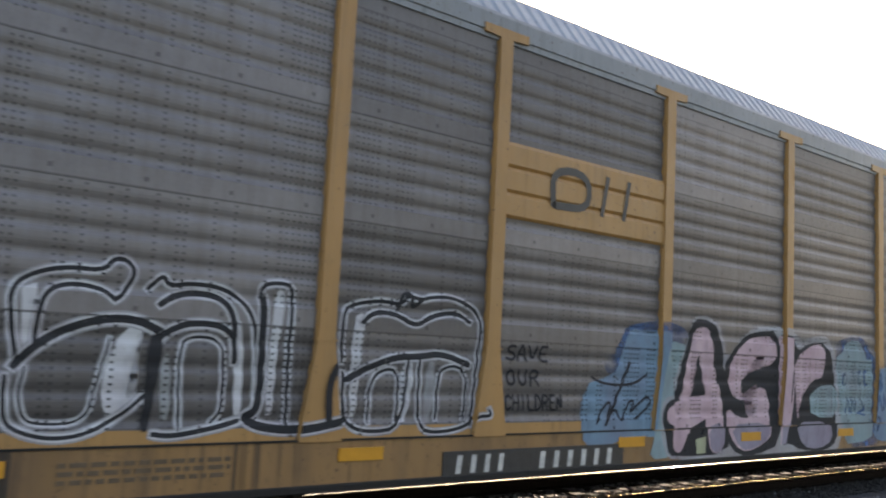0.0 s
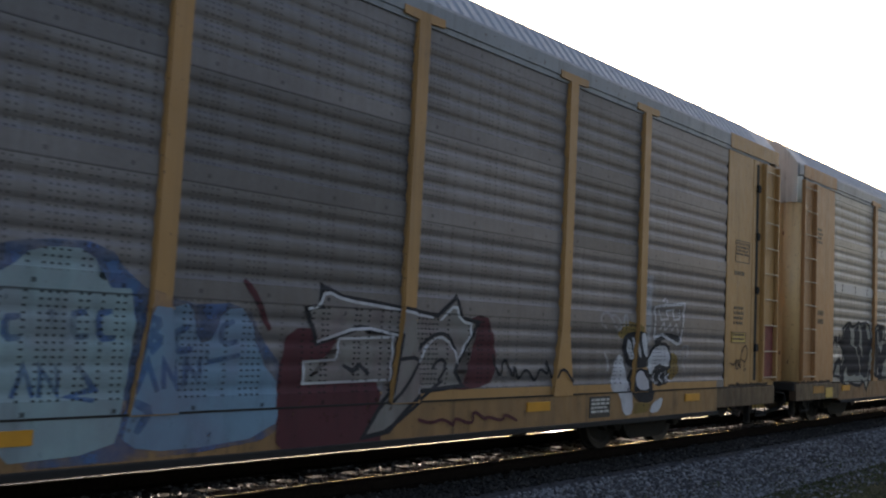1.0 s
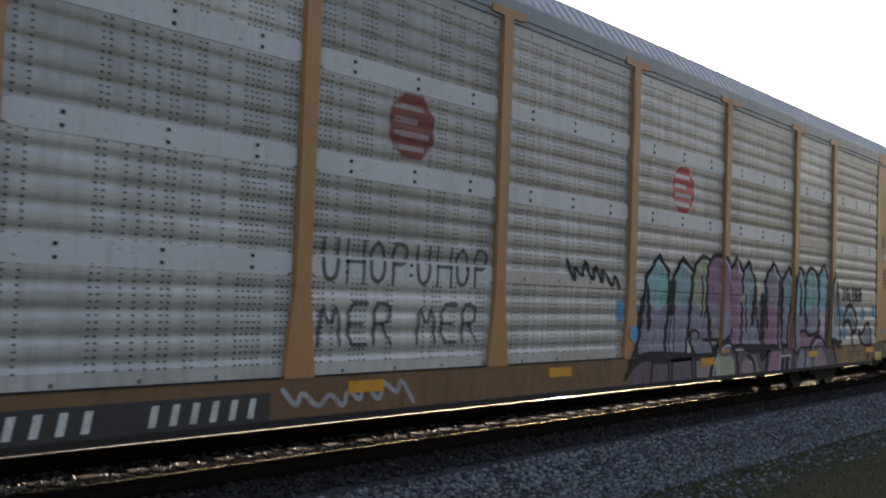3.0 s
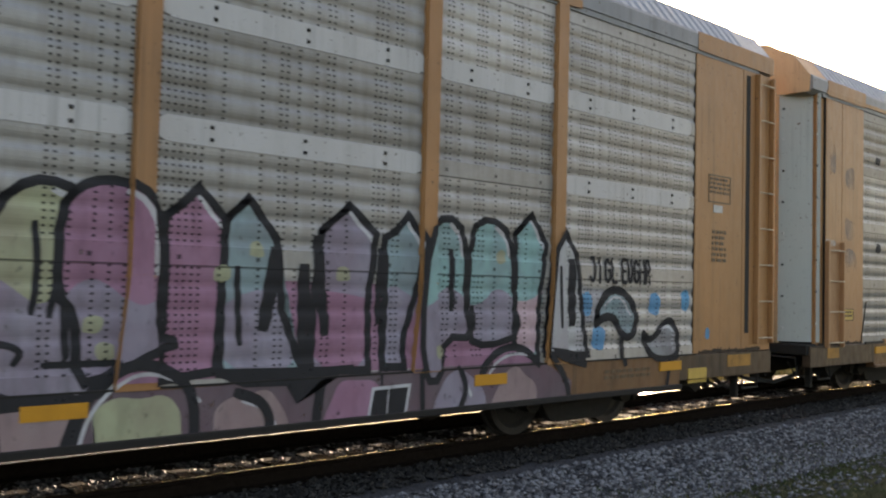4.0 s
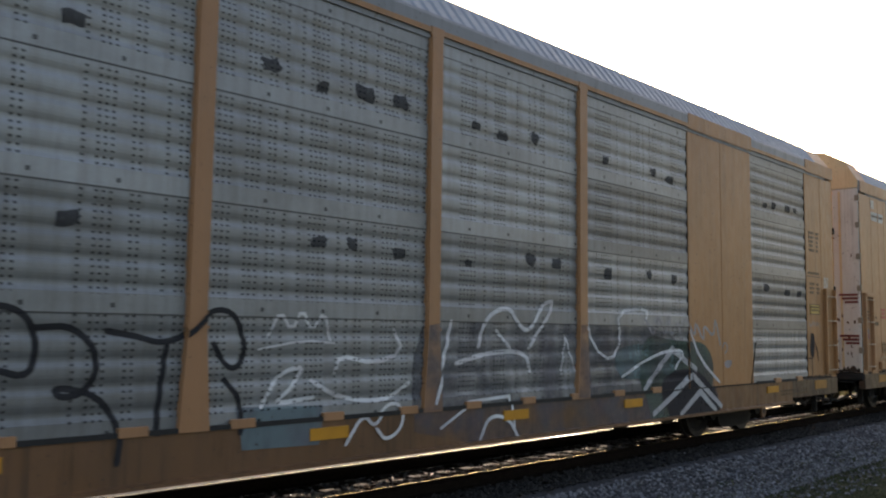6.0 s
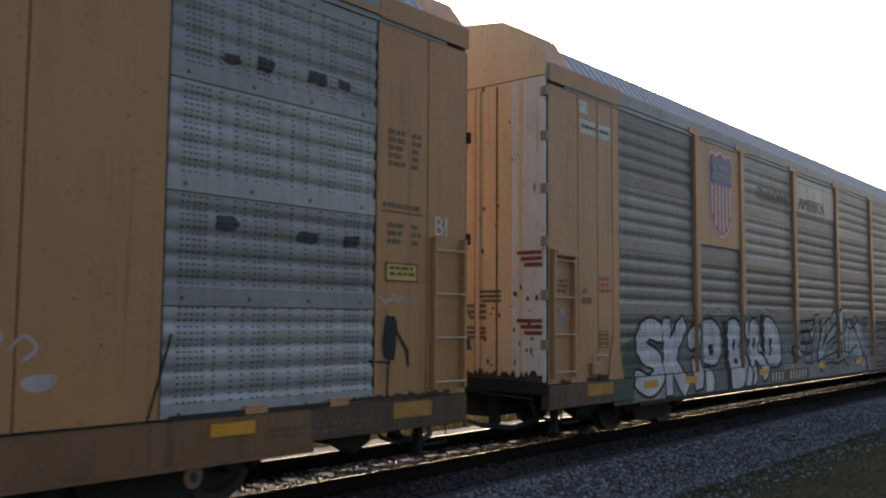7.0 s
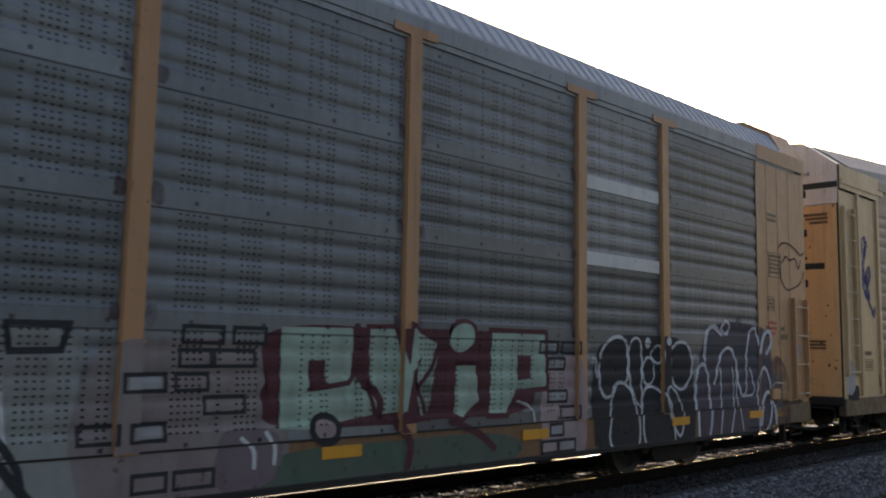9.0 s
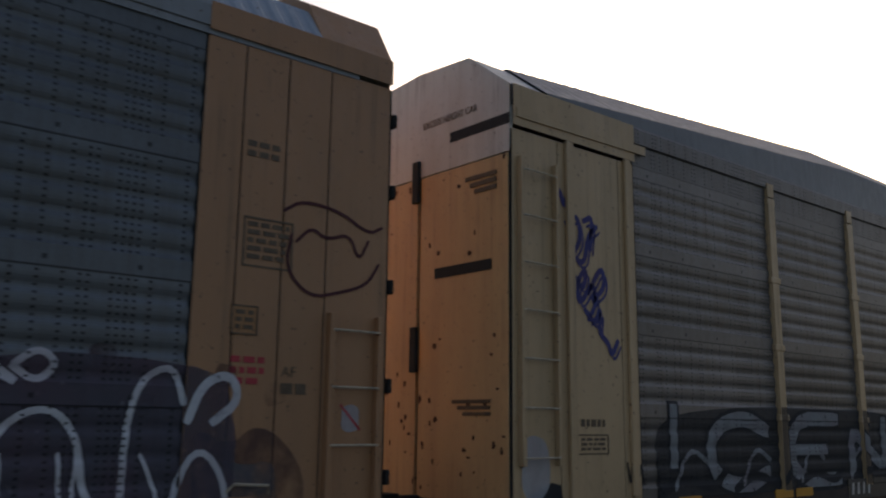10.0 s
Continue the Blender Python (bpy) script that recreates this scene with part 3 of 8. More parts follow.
def roof(car, mat, lift=0.0, ribs=0.2, plain_ends=0.6, deep=0.028):
    """A folded roof of cross-ribbed sheets, with plain caps at both ends."""
    line = [(y, z + lift * (1 if z > 5.2 else 0.3)) for y, z in car.line]
    n = car.length
    bm = bmesh.new()
    stations = []
    x = plain_ends
    while x < n - plain_ends - ribs:
        stations += [(x, 0.0), (x + ribs * 0.2, deep), (x + ribs * 0.5, deep), (x + ribs * 0.7, 0.0)]
        x += ribs
    rings = [[bm.verts.new((s, y, z + d + (car.taper * min(1.0, s / 8, (n - s) / 8) if z > 5.2 else car.eave_up * 0.8))) for y, z in line] for s, d in stations]
    for a, b in zip(rings, rings[1:]):
        for k in range(len(line) - 1):
            bm.faces.new((a[k], a[k + 1], b[k + 1], b[k]))
    part("roof", bm, mat, car.root, "ribbed galvanised roof")
    shut = [(y, z + 0.012 + (car.cap_up if z > 5.2 else 0.0)) for y, z in line]
    for x0, x1 in ((0.0, plain_ends + 0.02), (n - plain_ends - ribs, n)):
        part("roof_cap", prism(shut, x0, x1, axis="x"), car.cap, car.root, "plain end cap of the roof")
    for y0, y1 in ((-0.035, 0.07), (2 * HALF - 0.07, 2 * HALF + 0.02)):
        up = lift * 0.3 + car.eave_up
        prof = [(y0, PANEL_TOP + 0.06 + car.eave_up), (y0, EAVE - 0.02 + up), (y0 + 0.02, EAVE + 0.02 + up), (y1, EAVE + 0.02 + up), (y1, PANEL_TOP + car.eave_up)]
        part("roof_rail", prism(prof, 0.02, n - 0.02, axis="x"), car.rail, car.root, "steel rail under the eave")
    if not car.eave_up:
        part("eave_gap", block(0.4, n - 0.4, -0.02, 0.05, PANEL_TOP - 0.01, PANEL_TOP + 0.07), FASCIA, car.root)


def ladder(car, start, end, low, high, rungs, mat, x_out=0.0):
    """Two stiles and their rungs, standing off the side."""
    x0, x1 = car.x(start), car.x(end)
    top = part("ladder", block(x0 - 0.03, x0 + 0.03, -0.085, -0.012, low - 0.08, high + 0.15, edge=0.006), mat, car.root)
    part("stile", block(x1 - 0.022, x1 + 0.022, -0.085, -0.012, low - 0.08, high + 0.15, edge=0.006), mat, top)
    for k in range(rungs):
        z = low + (high - low) * k / (rungs - 1)
        part("rung", tube([(x0, -0.075, z), (x0 + 0.04, -0.10, z), (x1 - 0.04, -0.10, z), (x1, -0.075, z)], 0.011), RUNG, top)


def end_face(car, at_tail, style):
    """The doors that close a car's end, with ribs, hinges and a gable."""
    n = car.length
    s = 1 if at_tail else -1
    xe = n if at_tail else 0.0
    x_in = xe - s * 0.09

    def plate(name, y0, y1, z0, z1, mat, out=0.0, deep=0.06, edge=0.008, parent=None, label=""):
        a, b = sorted((xe - s * deep, xe + s * out))
        return part(name, block(a, b, y0, y1, z0, z1, edge=edge), mat, parent or car.root, label)

    door_mat, top_mat = style["door"], style["top"]
    split = style["split"]
    gable = [(y, z + 0.01 + (car.lift + car.cap_up if z > 5.2 else car.lift * 0.3)) for y, z in car.line] + [(3.03, split), (0.01, split)]
    part("gable", prism(gable, *sorted((xe - s * 0.05, xe + s * 0.004)), axis="x"), top_mat, car.root, style["top_label"])
    leaves = ((style["inset"], 1.50), (1.55, 3.01))
    for y0, y1 in leaves:
        leaf = plate("end_door", y0, y1, 0.93, split - 0.01, door_mat, 0.0, 0.06, label=style["label"])
        for k in range(style["ribs"]):
            y = y0 + (y1 - y0) * (k + 0.5) / style["ribs"]
            plate("rib", y - 0.035, y + 0.035, 1.0, split - 0.06, style["rib"], 0.035, 0.0, 0.012, leaf)
        for k in range(style["grooves"]):
            y = y0 + (y1 - y0) * (k + 1) / (style["grooves"] + 1) + 0.05
            plate("groove", y - 0.013, y + 0.013, 0.98, split - 0.05, RUST, 0.004, 0.0, 0.0, leaf)
    for z in style["hinges"]:
        for y in (0.02, 1.52, 2.98):
            plate("hinge", y - 0.05, y + 0.05, z, z + 0.13, style["hinge"], 0.05, 0.0, 0.008)
    for z, y0, y1 in style["slots"]:
        plate("vent_slot", y0, y1, z, z + 0.12, DARK, 0.008, 0.0, 0.0)
    if style["column"]:
        for y0 in (0.0, 2 * HALF - 0.6):
            plate("corner_column", y0, y0 + 0.55, 0.93, split - 0.02, style["column"], 0.03, 0.0, 0.012, label="pale corner column with bolts")
    plate("end_beam", 0.0, 2 * HALF, 0.76, 0.93, GRIME, 0.03, 0.3, 0.02)
    for w, h, z, y in style["marks"]:
        for k in range(3):
            plate("stencil", y, y + w * (1 - 0.15 * k), z - k * h * 1.6, z - k * h * 1.6 + h, OLD_RED if style["column"] and (y < 0.5 or y > 2.4) else STENCIL, 0.012 + (0.03 if style["column"] and y < 0.5 else 0), 0.0, 0.0)
    r = random.Random(int(car.lead * 3) + s)
    for k in range(style["spots"]):
        y, z = r.uniform(0.05, 2.95), r.choice((r.uniform(1.0, 2.2), r.uniform(1.0, split)))
        w, h = r.uniform(0.008, 0.03), r.uniform(0.01, 0.045)
        out = 0.036 if style["column"] and (y < 0.56 or y > 2.45) else 0.006
        line = [(y + w * math.cos(a) * r.uniform(0.6, 1.4), z + h * math.sin(a) * r.uniform(0.6, 1.4)) for a in [i * math.tau / 9 for i in range(9)]]
        part("rust_spot", prism(line, *sorted((xe, xe + s * out)), axis="x"), RUST, car.root)
    # coupler, hose and uncoupling rod
    shank = block(*sorted((xe - s * 0.5, xe + s * 0.42)), HALF - 0.09, HALF + 0.09, 0.72, 0.95, edge=0.02)
    slab(shank, *sorted((xe + s * 0.36, xe + s * 0.66)), HALF - 0.17, HALF + 0.05, 0.70, 0.99)
    part("coupler", shank, GRIME, car.root)
    part("air_hose", tube([(xe - s * 0.1, HALF + 0.3, 0.75), (xe + s * 0.12, HALF + 0.3, 0.52), (xe + s * 0.35, HALF + 0.25, 0.32), (xe + s * 0.62, HALF + 0.15, 0.28)], 0.036), RUBBER, car.root, "hanging black air hose")
    part("uncoupling_rod", tube([(xe + s * 0.12, 0.12, 0.50), (xe + s * 0.13, 0.14, 0.72), (xe + s * 0.15, 0.7, 0.74), (xe + s * 0.22, HALF - 0.15, 0.80)], 0.016), GRIME, car.root)
    part("hose_loop", tube([(xe - s * 1.15, 0.45, 0.66), (xe - s * 0.95, 0.42, 0.44), (xe - s * 0.7, 0.4, 0.36), (xe - s * 0.42, 0.42, 0.42), (xe - s * 0.25, 0.45, 0.62)], 0.022), RUBBER, car.root)
    part("trainline_hose", tube([(xe - s * 0.9, 0.5, 0.6), (xe - s * 0.55, 0.48, 0.40), (xe - s * 0.1, 0.6, 0.30), (xe + s * 0.3, 0.8, 0.34), (xe + s * 0.62, HALF - 0.3, 0.50)], 0.034), RUBBER, car.root, "sagging black hose under the end")
    part("brake_rigging", prism([(xe - s * 1.9, 0.60), (xe - s * 1.2, 0.60), (xe - s * 1.25, 0.44), (xe - s * 1.45, 0.34), (xe - s * 1.6, 0.42), (xe - s * 1.8, 0.46)], 0.30, 0.55), GRIME, car.root)
    part("hanger", block(*sorted((xe - s * 0.58, xe - s * 0.50)), 0.2, 0.3, 0.22, 0.6, edge=0.01), GRIME, car.root)
    part("hanger", block(*sorted((xe - s * 0.22, xe - s * 0.12)), 0.9, 1.05, 0.26, 0.8, edge=0.01), GRIME, car.root)
    part("angle_cock", block(*sorted((xe + s * 0.02, xe + s * 0.16)), HALF + 0.22, HALF + 0.38, 0.55, 0.76, edge=0.02), GRIME, car.root)
    part("sill_step", tube([(xe - s * 0.75, 0.02, 0.72), (xe - s * 0.75, 0.0, 0.38), (xe - s * 0.35, 0.0, 0.38), (xe - s * 0.35, 0.02, 0.72)], 0.018), GRIME, car.root)


def grime_splash(car, at_tail, seed, on_end=True):
    """Oily dirt thrown up from the track: a ragged film along the foot of the end and of the side beside it."""
    r = random.Random(seed)
    n = car.length
    s = 1 if at_tail else -1
    xe = n if at_tail else 0.0

    def ragged(a, b, low, high):
        top, q = [], a
        while q < b:
            top.append((q, r.uniform(low, high) * (1.35 if r.random() < 0.15 else 1.0)))
            q += r.uniform(0.012, 0.05)
        top.append((b, low))
        return [(a, 0.0)] + top + [(b, 0.0)]

    if on_end:
        line = [(y, 0.935 + z) for y, z in ragged(0.05, 2.98, 0.04, 0.15)]
        part("grime", prism(line, *sorted((xe + s * 0.030, xe + s * 0.0365)), axis="x"), SPLASH, car.root, "dark oily splashes")
    line = [(xe - s * q, SILL_TOP + 0.004 + z) for q, z in ragged(0.3, 1.9, 0.02, 0.06)]
    part("grime", prism(line, -0.0145, -0.011), SPLASH, car.root, "dark oily splashes")


def corner_sheet(car):
    """A slanted pale grey sheet across the leading corner, with bolts along both edges."""
    a, c = (0.0, 0.50), (0.35, -0.012)
    bm = bmesh.new()
    rings = [[bm.verts.new((x, y, z)) for x, y in (a, c, (c[0] + 0.03, c[1] + 0.05), (a[0] + 0.05, a[1] + 0.03))] for z in (0.96, 5.11)]
    for k in range(4):
        bm.faces.new((rings[0][k], rings[0][(k + 1) % 4], rings[1][(k + 1) % 4], rings[1][k]))
    bm.faces.new(rings[0][::-1])
    bm.faces.new(rings[1])
    bmesh.ops.recalc_face_normals(bm, faces=bm.faces)
    sheet = part("corner_sheet", bm, DOOR_GREY, car.root, "slanted pale grey corner sheet with bolts")
    for k in range(8):
        for q in (0.10, 0.90):
            x, y = a[0] + (c[0] - a[0]) * q, a[1] + (c[1] - a[1]) * q
            part("bolt", block(x - 0.022, x + 0.006, y - 0.022, y + 0.006, 1.15 + 0.5 * k + 0.1 * q, 1.18 + 0.5 * k + 0.1 * q), GRIME if k % 3 else LABEL, sheet)


def rounded_corner(car, radius, top):
    """A bent sheet that carries the end door round to the side, tan below and white above."""
    for name, z0, z1, mat in (("corner_sheet", 0.94, top - 0.005, DOOR_TAN), ("corner_cap", top + 0.005, EAVE, WHITE)):
        turn = [k * math.pi / 16 for k in range(9)]
        outer = [(radius - radius * math.cos(q) - 0.004, radius - (radius + 0.016) * math.sin(q)) for q in turn]
        line = outer + [(a + 0.03, b + 0.03) for a, b in outer[::-1]]
        bm = bmesh.new()
        rings = [[bm.verts.new((a, b, z)) for a, b in line] for z in (z0, z1)]
        n = len(line)
        for k in range(n):
            bm.faces.new((rings[0][k], rings[0][(k + 1) % n], rings[1][(k + 1) % n], rings[1][k]))
        for k in range(8):
            for ring in rings:
                bm.faces.new((ring[k], ring[k + 1], ring[n - 2 - k], ring[n - 1 - k]))
        bmesh.ops.recalc_face_normals(bm, faces=bm.faces)
        part(name, bm, mat, car.root, "rounded corner sheet of the end", True)


WHEELS = []


def truck(car, x):
    """A two-axle truck: cast side frames with springs and bearing caps, a bolster, and two wheelsets that turn."""
    frame_line = [(-1.2, 0.36), (-1.12, 0.30), (-0.98, 0.50), (-0.76, 0.50), (-0.55, 0.20), (-0.42, 0.14), (0.42, 0.14), (0.55, 0.20), (0.76, 0.50), (0.98, 0.50), (1.12, 0.30),
                  (1.2, 0.36), (1.18, 0.58), (0.8, 0.68), (0.3, 0.74), (-0.3, 0.74), (-0.8, 0.68), (-1.18, 0.58)]
    line = [(x + a, b) for a, b in frame_line]
    base = None
    for y in (HALF - 1.06, HALF + 0.94):
        bm = prism(line, y, y + 0.12)
        if base is None:
            base = part("truck", bm, GRIME, car.root, "black cast steel truck")
        else:
            part("side_frame", bm, GRIME, base)
        for k in (-0.2, 0.0, 0.2):
            spring = tube([(x + k + 0.06 * math.cos(a), y + 0.06 + 0.06 * math.sin(a), 0.20 + 0.22 * a / (8 * math.pi)) for a in [i * math.pi / 3 for i in range(25)]], 0.014, sides=4)
            part("spring", spring, GRIME, base)
        for k in (-0.87, 0.87):
            cap = turned([(0.13, y - 0.05), (0.13, y + 0.1), (0.06, y + 0.12)] if y < HALF else [(0.06, y), (0.13, y + 0.03), (0.13, y + 0.17)], sides=12)
            bmesh.ops.translate(cap, verts=cap.verts, vec=(x + k, 0, 0.42))
            part("bearing_cap", cap, GRIME, base)
    part("bolster", block(x - 0.2, x + 0.2, HALF - 1.1, HALF + 1.1, 0.48, 0.70, edge=0.02), GRIME, base)
    for k in (-0.87, 0.87):
        bm = bmesh.new()
        for s in (-1, 1):
            q = s * 0.75
            turned([(0.10, q - s * 0.09), (0.40, q - s * 0.07), (0.45, q - s * 0.065), (0.45, q - s * 0.035), (0.42, q - s * 0.03), (0.418, q + s * 0.07), (0.34, q + s * 0.06), (0.30, q + s * 0.02), (0.12, q + s * 0.05)], bm, 28)
        turned([(0.08, -1.0), (0.08, 1.0)], bm, 10)
        w = part("wheelset", bm, WHEEL, base, "steel wheels with worn bright treads")
        WHEELS.append((w, x + k))


WHEEL = plain("wheel_steel", (0.03, 0.026, 0.024), 0.65, 0.3)


# ---- marks and graffiti on the cars ----
def chaikin(pts, closed=False, times=2):
    for _ in range(times):
        out = [] if closed else [pts[0]]
        pairs = list(zip(pts, pts[1:] + (pts[:1] if closed else [])))
        for (ax, az), (bx, bz) in pairs:
            out += [(ax * 0.75 + bx * 0.25, az * 0.75 + bz * 0.25), (ax * 0.25 + bx * 0.75, az * 0.25 + bz * 0.75)]
        if not closed:
            out.append(pts[-1])
        pts = out
    return pts


def ribbon(pts, width, layer):
    """A painted line of even width: vertices (x, layer, z) and faces."""
    p = [Vector((a, b)) for a, b in pts]
    p = [q for i, q in enumerate(p) if i == 0 or (q - p[i - 1]).length > 1e-4]
    if len(p) < 2:
        return [], []
    d0, d1 = (p[0] - p[1]).normalized(), (p[-1] - p[-2]).normalized()
    p[0], p[-1] = p[0] + d0 * width * 0.4, p[-1] + d1 * width * 0.4
    verts, faces = [], []
    for i, q in enumerate(p):
        a = (q - p[i - 1]).normalized() if i else (p[1] - q).normalized()
        b = (p[i + 1] - q).normalized() if i + 1 < len(p) else a
        n1, n2 = Vector((-a.y, a.x)), Vector((-b.y, b.x))
        m = (n1 + n2)
        m = m.normalized() if m.length > 0.2 else n1
        k = width * 0.5 / max(m.dot(n1), 0.45)
        if i in (0, len(p) - 1):
            k *= 0.75
        verts += [(*(q + m * k),), (*(q - m * k),)]
    verts = [(a, layer, b) for a, b in verts]
    for i in range(len(p) - 1):
        faces.append((2 * i, 2 * i + 1, 2 * i + 3, 2 * i + 2))
    return verts, faces


def patch(outline, layer):
    return [(a, layer, b) for a, b in outline], [tuple(range(len(outline)))]


def spray(car, shapes, mat, label="", name="graffiti"):
    """Lay painted shapes on the side, following ridges, posts and sill."""
    src = bmesh.new()
    for verts, faces in shapes:
        vs = [src.verts.new(v) for v in verts]
        for f in faces:
            try:
                src.faces.new([vs[i] for i in f])
            except ValueError:
                pass
    big = [f for f in src.faces if len(f.verts) > 4]
    if big:
        bmesh.ops.triangulate(src, faces=big)
    if not src.verts:
        return None
    lo = [min(v.co[i] for v in src.verts) for i in range(3)]
    hi = [max(v.co[i] for v in src.verts) for i in range(3)]
    verts, faces, slots = [], [], []
    for planes, depth, breaks, (x0, x1, z0, z1), slotted in car.regions:
        if hi[0] < x0 or lo[0] > x1 or hi[2] < z0 or lo[2] > z1:
            continue
        bm = src.copy()
        for co, no in planes:
            if not bm.verts:
                break
            bmesh.ops.bisect_plane(bm, geom=bm.verts[:] + bm.edges[:] + bm.faces[:], plane_co=co, plane_no=no, clear_outer=True)
        for z in breaks:
            if lo[2] < z < hi[2] and bm.verts:
                bmesh.ops.bisect_plane(bm, geom=bm.verts[:] + bm.edges[:] + bm.faces[:], plane_co=(0, 0, z), plane_no=(0, 0, 1))
        k = len(verts)
        bm.verts.index_update()
        verts += [(v.co.x, depth(v.co.z) - 0.004 - v.co.y * 0.001, v.co.z) for v in bm.verts]
        faces += [tuple(k + v.index for v in f.verts) for f in bm.faces]
        slots += [0 if slotted else 1] * len(bm.faces)
        bm.free()
    src.free()
    if not faces:
        return None
    me = bpy.data.meshes.new(name)
    me.from_pydata(verts, [], faces)
    me.materials.append(mat)
    me.materials.append(SOLID.get(mat.name, mat))
    me.polygons.foreach_set("material_index", slots)
    ob = new(name, me)
    ob.parent = car.root
    if label:
        tagged(ob, label)
    return ob


# pen strokes of hand lettering, in a box 8 wide and 10 high
PEN = {
    "A": "0,0 3,10 5,10 8,0|2,4 6,4", "B": "1,0 1,10 5,10 7,8 5,5.4 1,5.4|5,5.4 8,3 5,0 1,0", "C": "8,8 5,10 1,8 1,2 5,0 8,2", "D": "1,0 1,10 5,10 8,6 8,3 5,0 1,0",
    "E": "8,10 1,10 1,0 8,0|1,5 6,5", "G": "8,8 5,10 1,8 1,2 5,0 8,2 8,5 5,5", "H": "1,0 1,10|8,0 8,10|1,5 8,5", "I": "4,0 4,10", "J": "2,10 7,10 7,2 4,0 1,2",
    "K": "1,0 1,10|8,10 2,5 8,0", "L": "1,10 1,0 8,0", "M": "0,0 1,10 4,4 7,10 8,0", "N": "1,0 1,10 7,0 7,10", "O": "4,10 1,8 1,2 4,0 7,2 7,8 4,10", "P": "1,0 1,10 6,10 8,8 6,5 1,5",
    "R": "1,0 1,10 6,10 8,8 6,5 1,5|4,5 8,0", "S": "8,9 4,10 1,8 2,5.6 7,4.6 8,2 4,0 0,1.4", "T": "4,0 4,10|0,10 8,10", "U": "1,10 1,2 4,0 7,2 7,10", "V": "0,10 4,0 8,10",
    "s": "7.6,9.6 1,9.6 1,5.2 7.6,4.8 7.6,0.4 0.4,0.4", "W": "0,10 2,0 4,7 6,0 8,10", "X": "0,0 8,10|0,10 8,0", "Y": "0,10 4,5 8,10|4,5 4,0", "Z": "0,10 8,10 0,0 8,0", "i": "4,0 4,6|3.6,8.6 4.4,9.4", "p": "1,0 1,10 7.6,10 7.6,4.6 1,4.6",
    "a": "1,8 4,9.6 7,7.6 7,0|7,5 3,5.4 1,3 2,0.4 5,0.4 7,2", "n": "1,0 1,9|1,6 4,9 7,7 7,0", "h": "1,0 1,10|1,5 4,7 7,5 7,0", "m": "0,0 0,8 2,9 4,7 4,0|4,7 6,9 8,7 8,0", "c": "7,8 4,9 1,6 1,3 4,0 7,1.4",
}


def strokes(text, x0, z0, w, h, gap=0.18, lean=0.0, soft=2):
    out = []
    step = w / max(len(text), 1)
    for k, ch in enumerate(text):
        if ch not in PEN:
            continue
        for run in PEN[ch].split("|"):
            pts = [tuple(float(q) for q in p.split(",")) for p in run.split()]
            line = [(x0 + step * (k + gap / 2 + (1 - gap) * a / 8) + lean * b / 10 * h, z0 + h * b / 10) for a, b in pts]
            out.append(chaikin(line, times=soft) if len(line) > 2 and soft else line)
    return out


def lettering(car, text, x0, x1, z0, z1, width, fill, edge=None, rim=0.05, halo=None, label="", lean=0.0, soft=2, gap=0.2, order=0.0):
    """A sprayed piece: the letters' fill over a broader edge line, over a halo."""
    inset = width * 0.5 if len(text) == 1 else 0.0
    lines = strokes(text, car.x(x0) + inset, z0 + width / 2, x1 - x0 - 2 * inset, z1 - z0 - width, 0.0 if inset else gap, lean, soft)
    for extra, mat, base in ((rim + 0.035, halo, 0.0), (rim, edge, 2.0), (0.0, fill, 4.0)):
        if mat is not None:
            spray(car, [ribbon(p, width + extra * 2, order + base + 0.15 * i) for i, p in enumerate(lines)], mat, label if mat is fill else "")


def cloud(car, x0, x1, z0, z1, mat, seed, order=0.0, label="", lobes=14, wob=0.22):
    """An uneven patch of overspray."""
    if z0 < 0.6:
        z0 -= 0.35      # runs out over the sill's lower edge
    r = random.Random(seed)
    cx, cz = car.x((x0 + x1) / 2), (z0 + z1) / 2
    pts = []
    for k in range(lobes):
        a = k * math.tau / lobes
        q = 1 - r.random() * wob
        m = max(abs(math.cos(a)), abs(math.sin(a)))
        pts.append((cx + (x1 - x0) / 2 * q * math.cos(a) / m ** 0.92, cz + (z1 - z0) / 2 * q * math.sin(a) / m ** 0.92))
    return spray(car, [patch(chaikin(pts, True, 2), order)], mat, label)


def scribble(car, x0, x1, z0, z1, mat, seed, width=0.02, loops=9, order=6.0, label=""):
    """A quick handwritten tag that cannot be read."""
    r = random.Random(seed)
    pts = []
    for k in range(loops):
        x = car.x(x0) + (x1 - x0) * (k + 0.5) / loops
        pts += [(x - (x1 - x0) / loops * r.uniform(0.2, 0.8), z0 + (z1 - z0) * r.uniform(0.55, 1.0)), (x + (x1 - x0) / loops * r.uniform(-0.1, 0.6), z0 + (z1 - z0) * r.uniform(0.0, 0.4))]
    return spray(car, [ribbon(chaikin(pts, times=2), width, order)], mat, label)


def blob(car, points, fill, edge, width, order=0.0, soft=1, label=""):
    """A filled outline with a drawn edge."""
    line = chaikin([(car.x(a), b) for a, b in points], True, soft) if soft else [(car.x(a), b) for a, b in points]
    if fill is not None:
        spray(car, [patch(line, order)], fill, label)
    if edge is not None:
        spray(car, [ribbon(line + line[:2], width, order + 0.6)], edge)


def pen(car, points, mat, width, order=5.0, soft=2, label=""):
    spray(car, [ribbon(chaikin([(car.x(a), b) for a, b in points], times=soft), width, order)], mat, label)


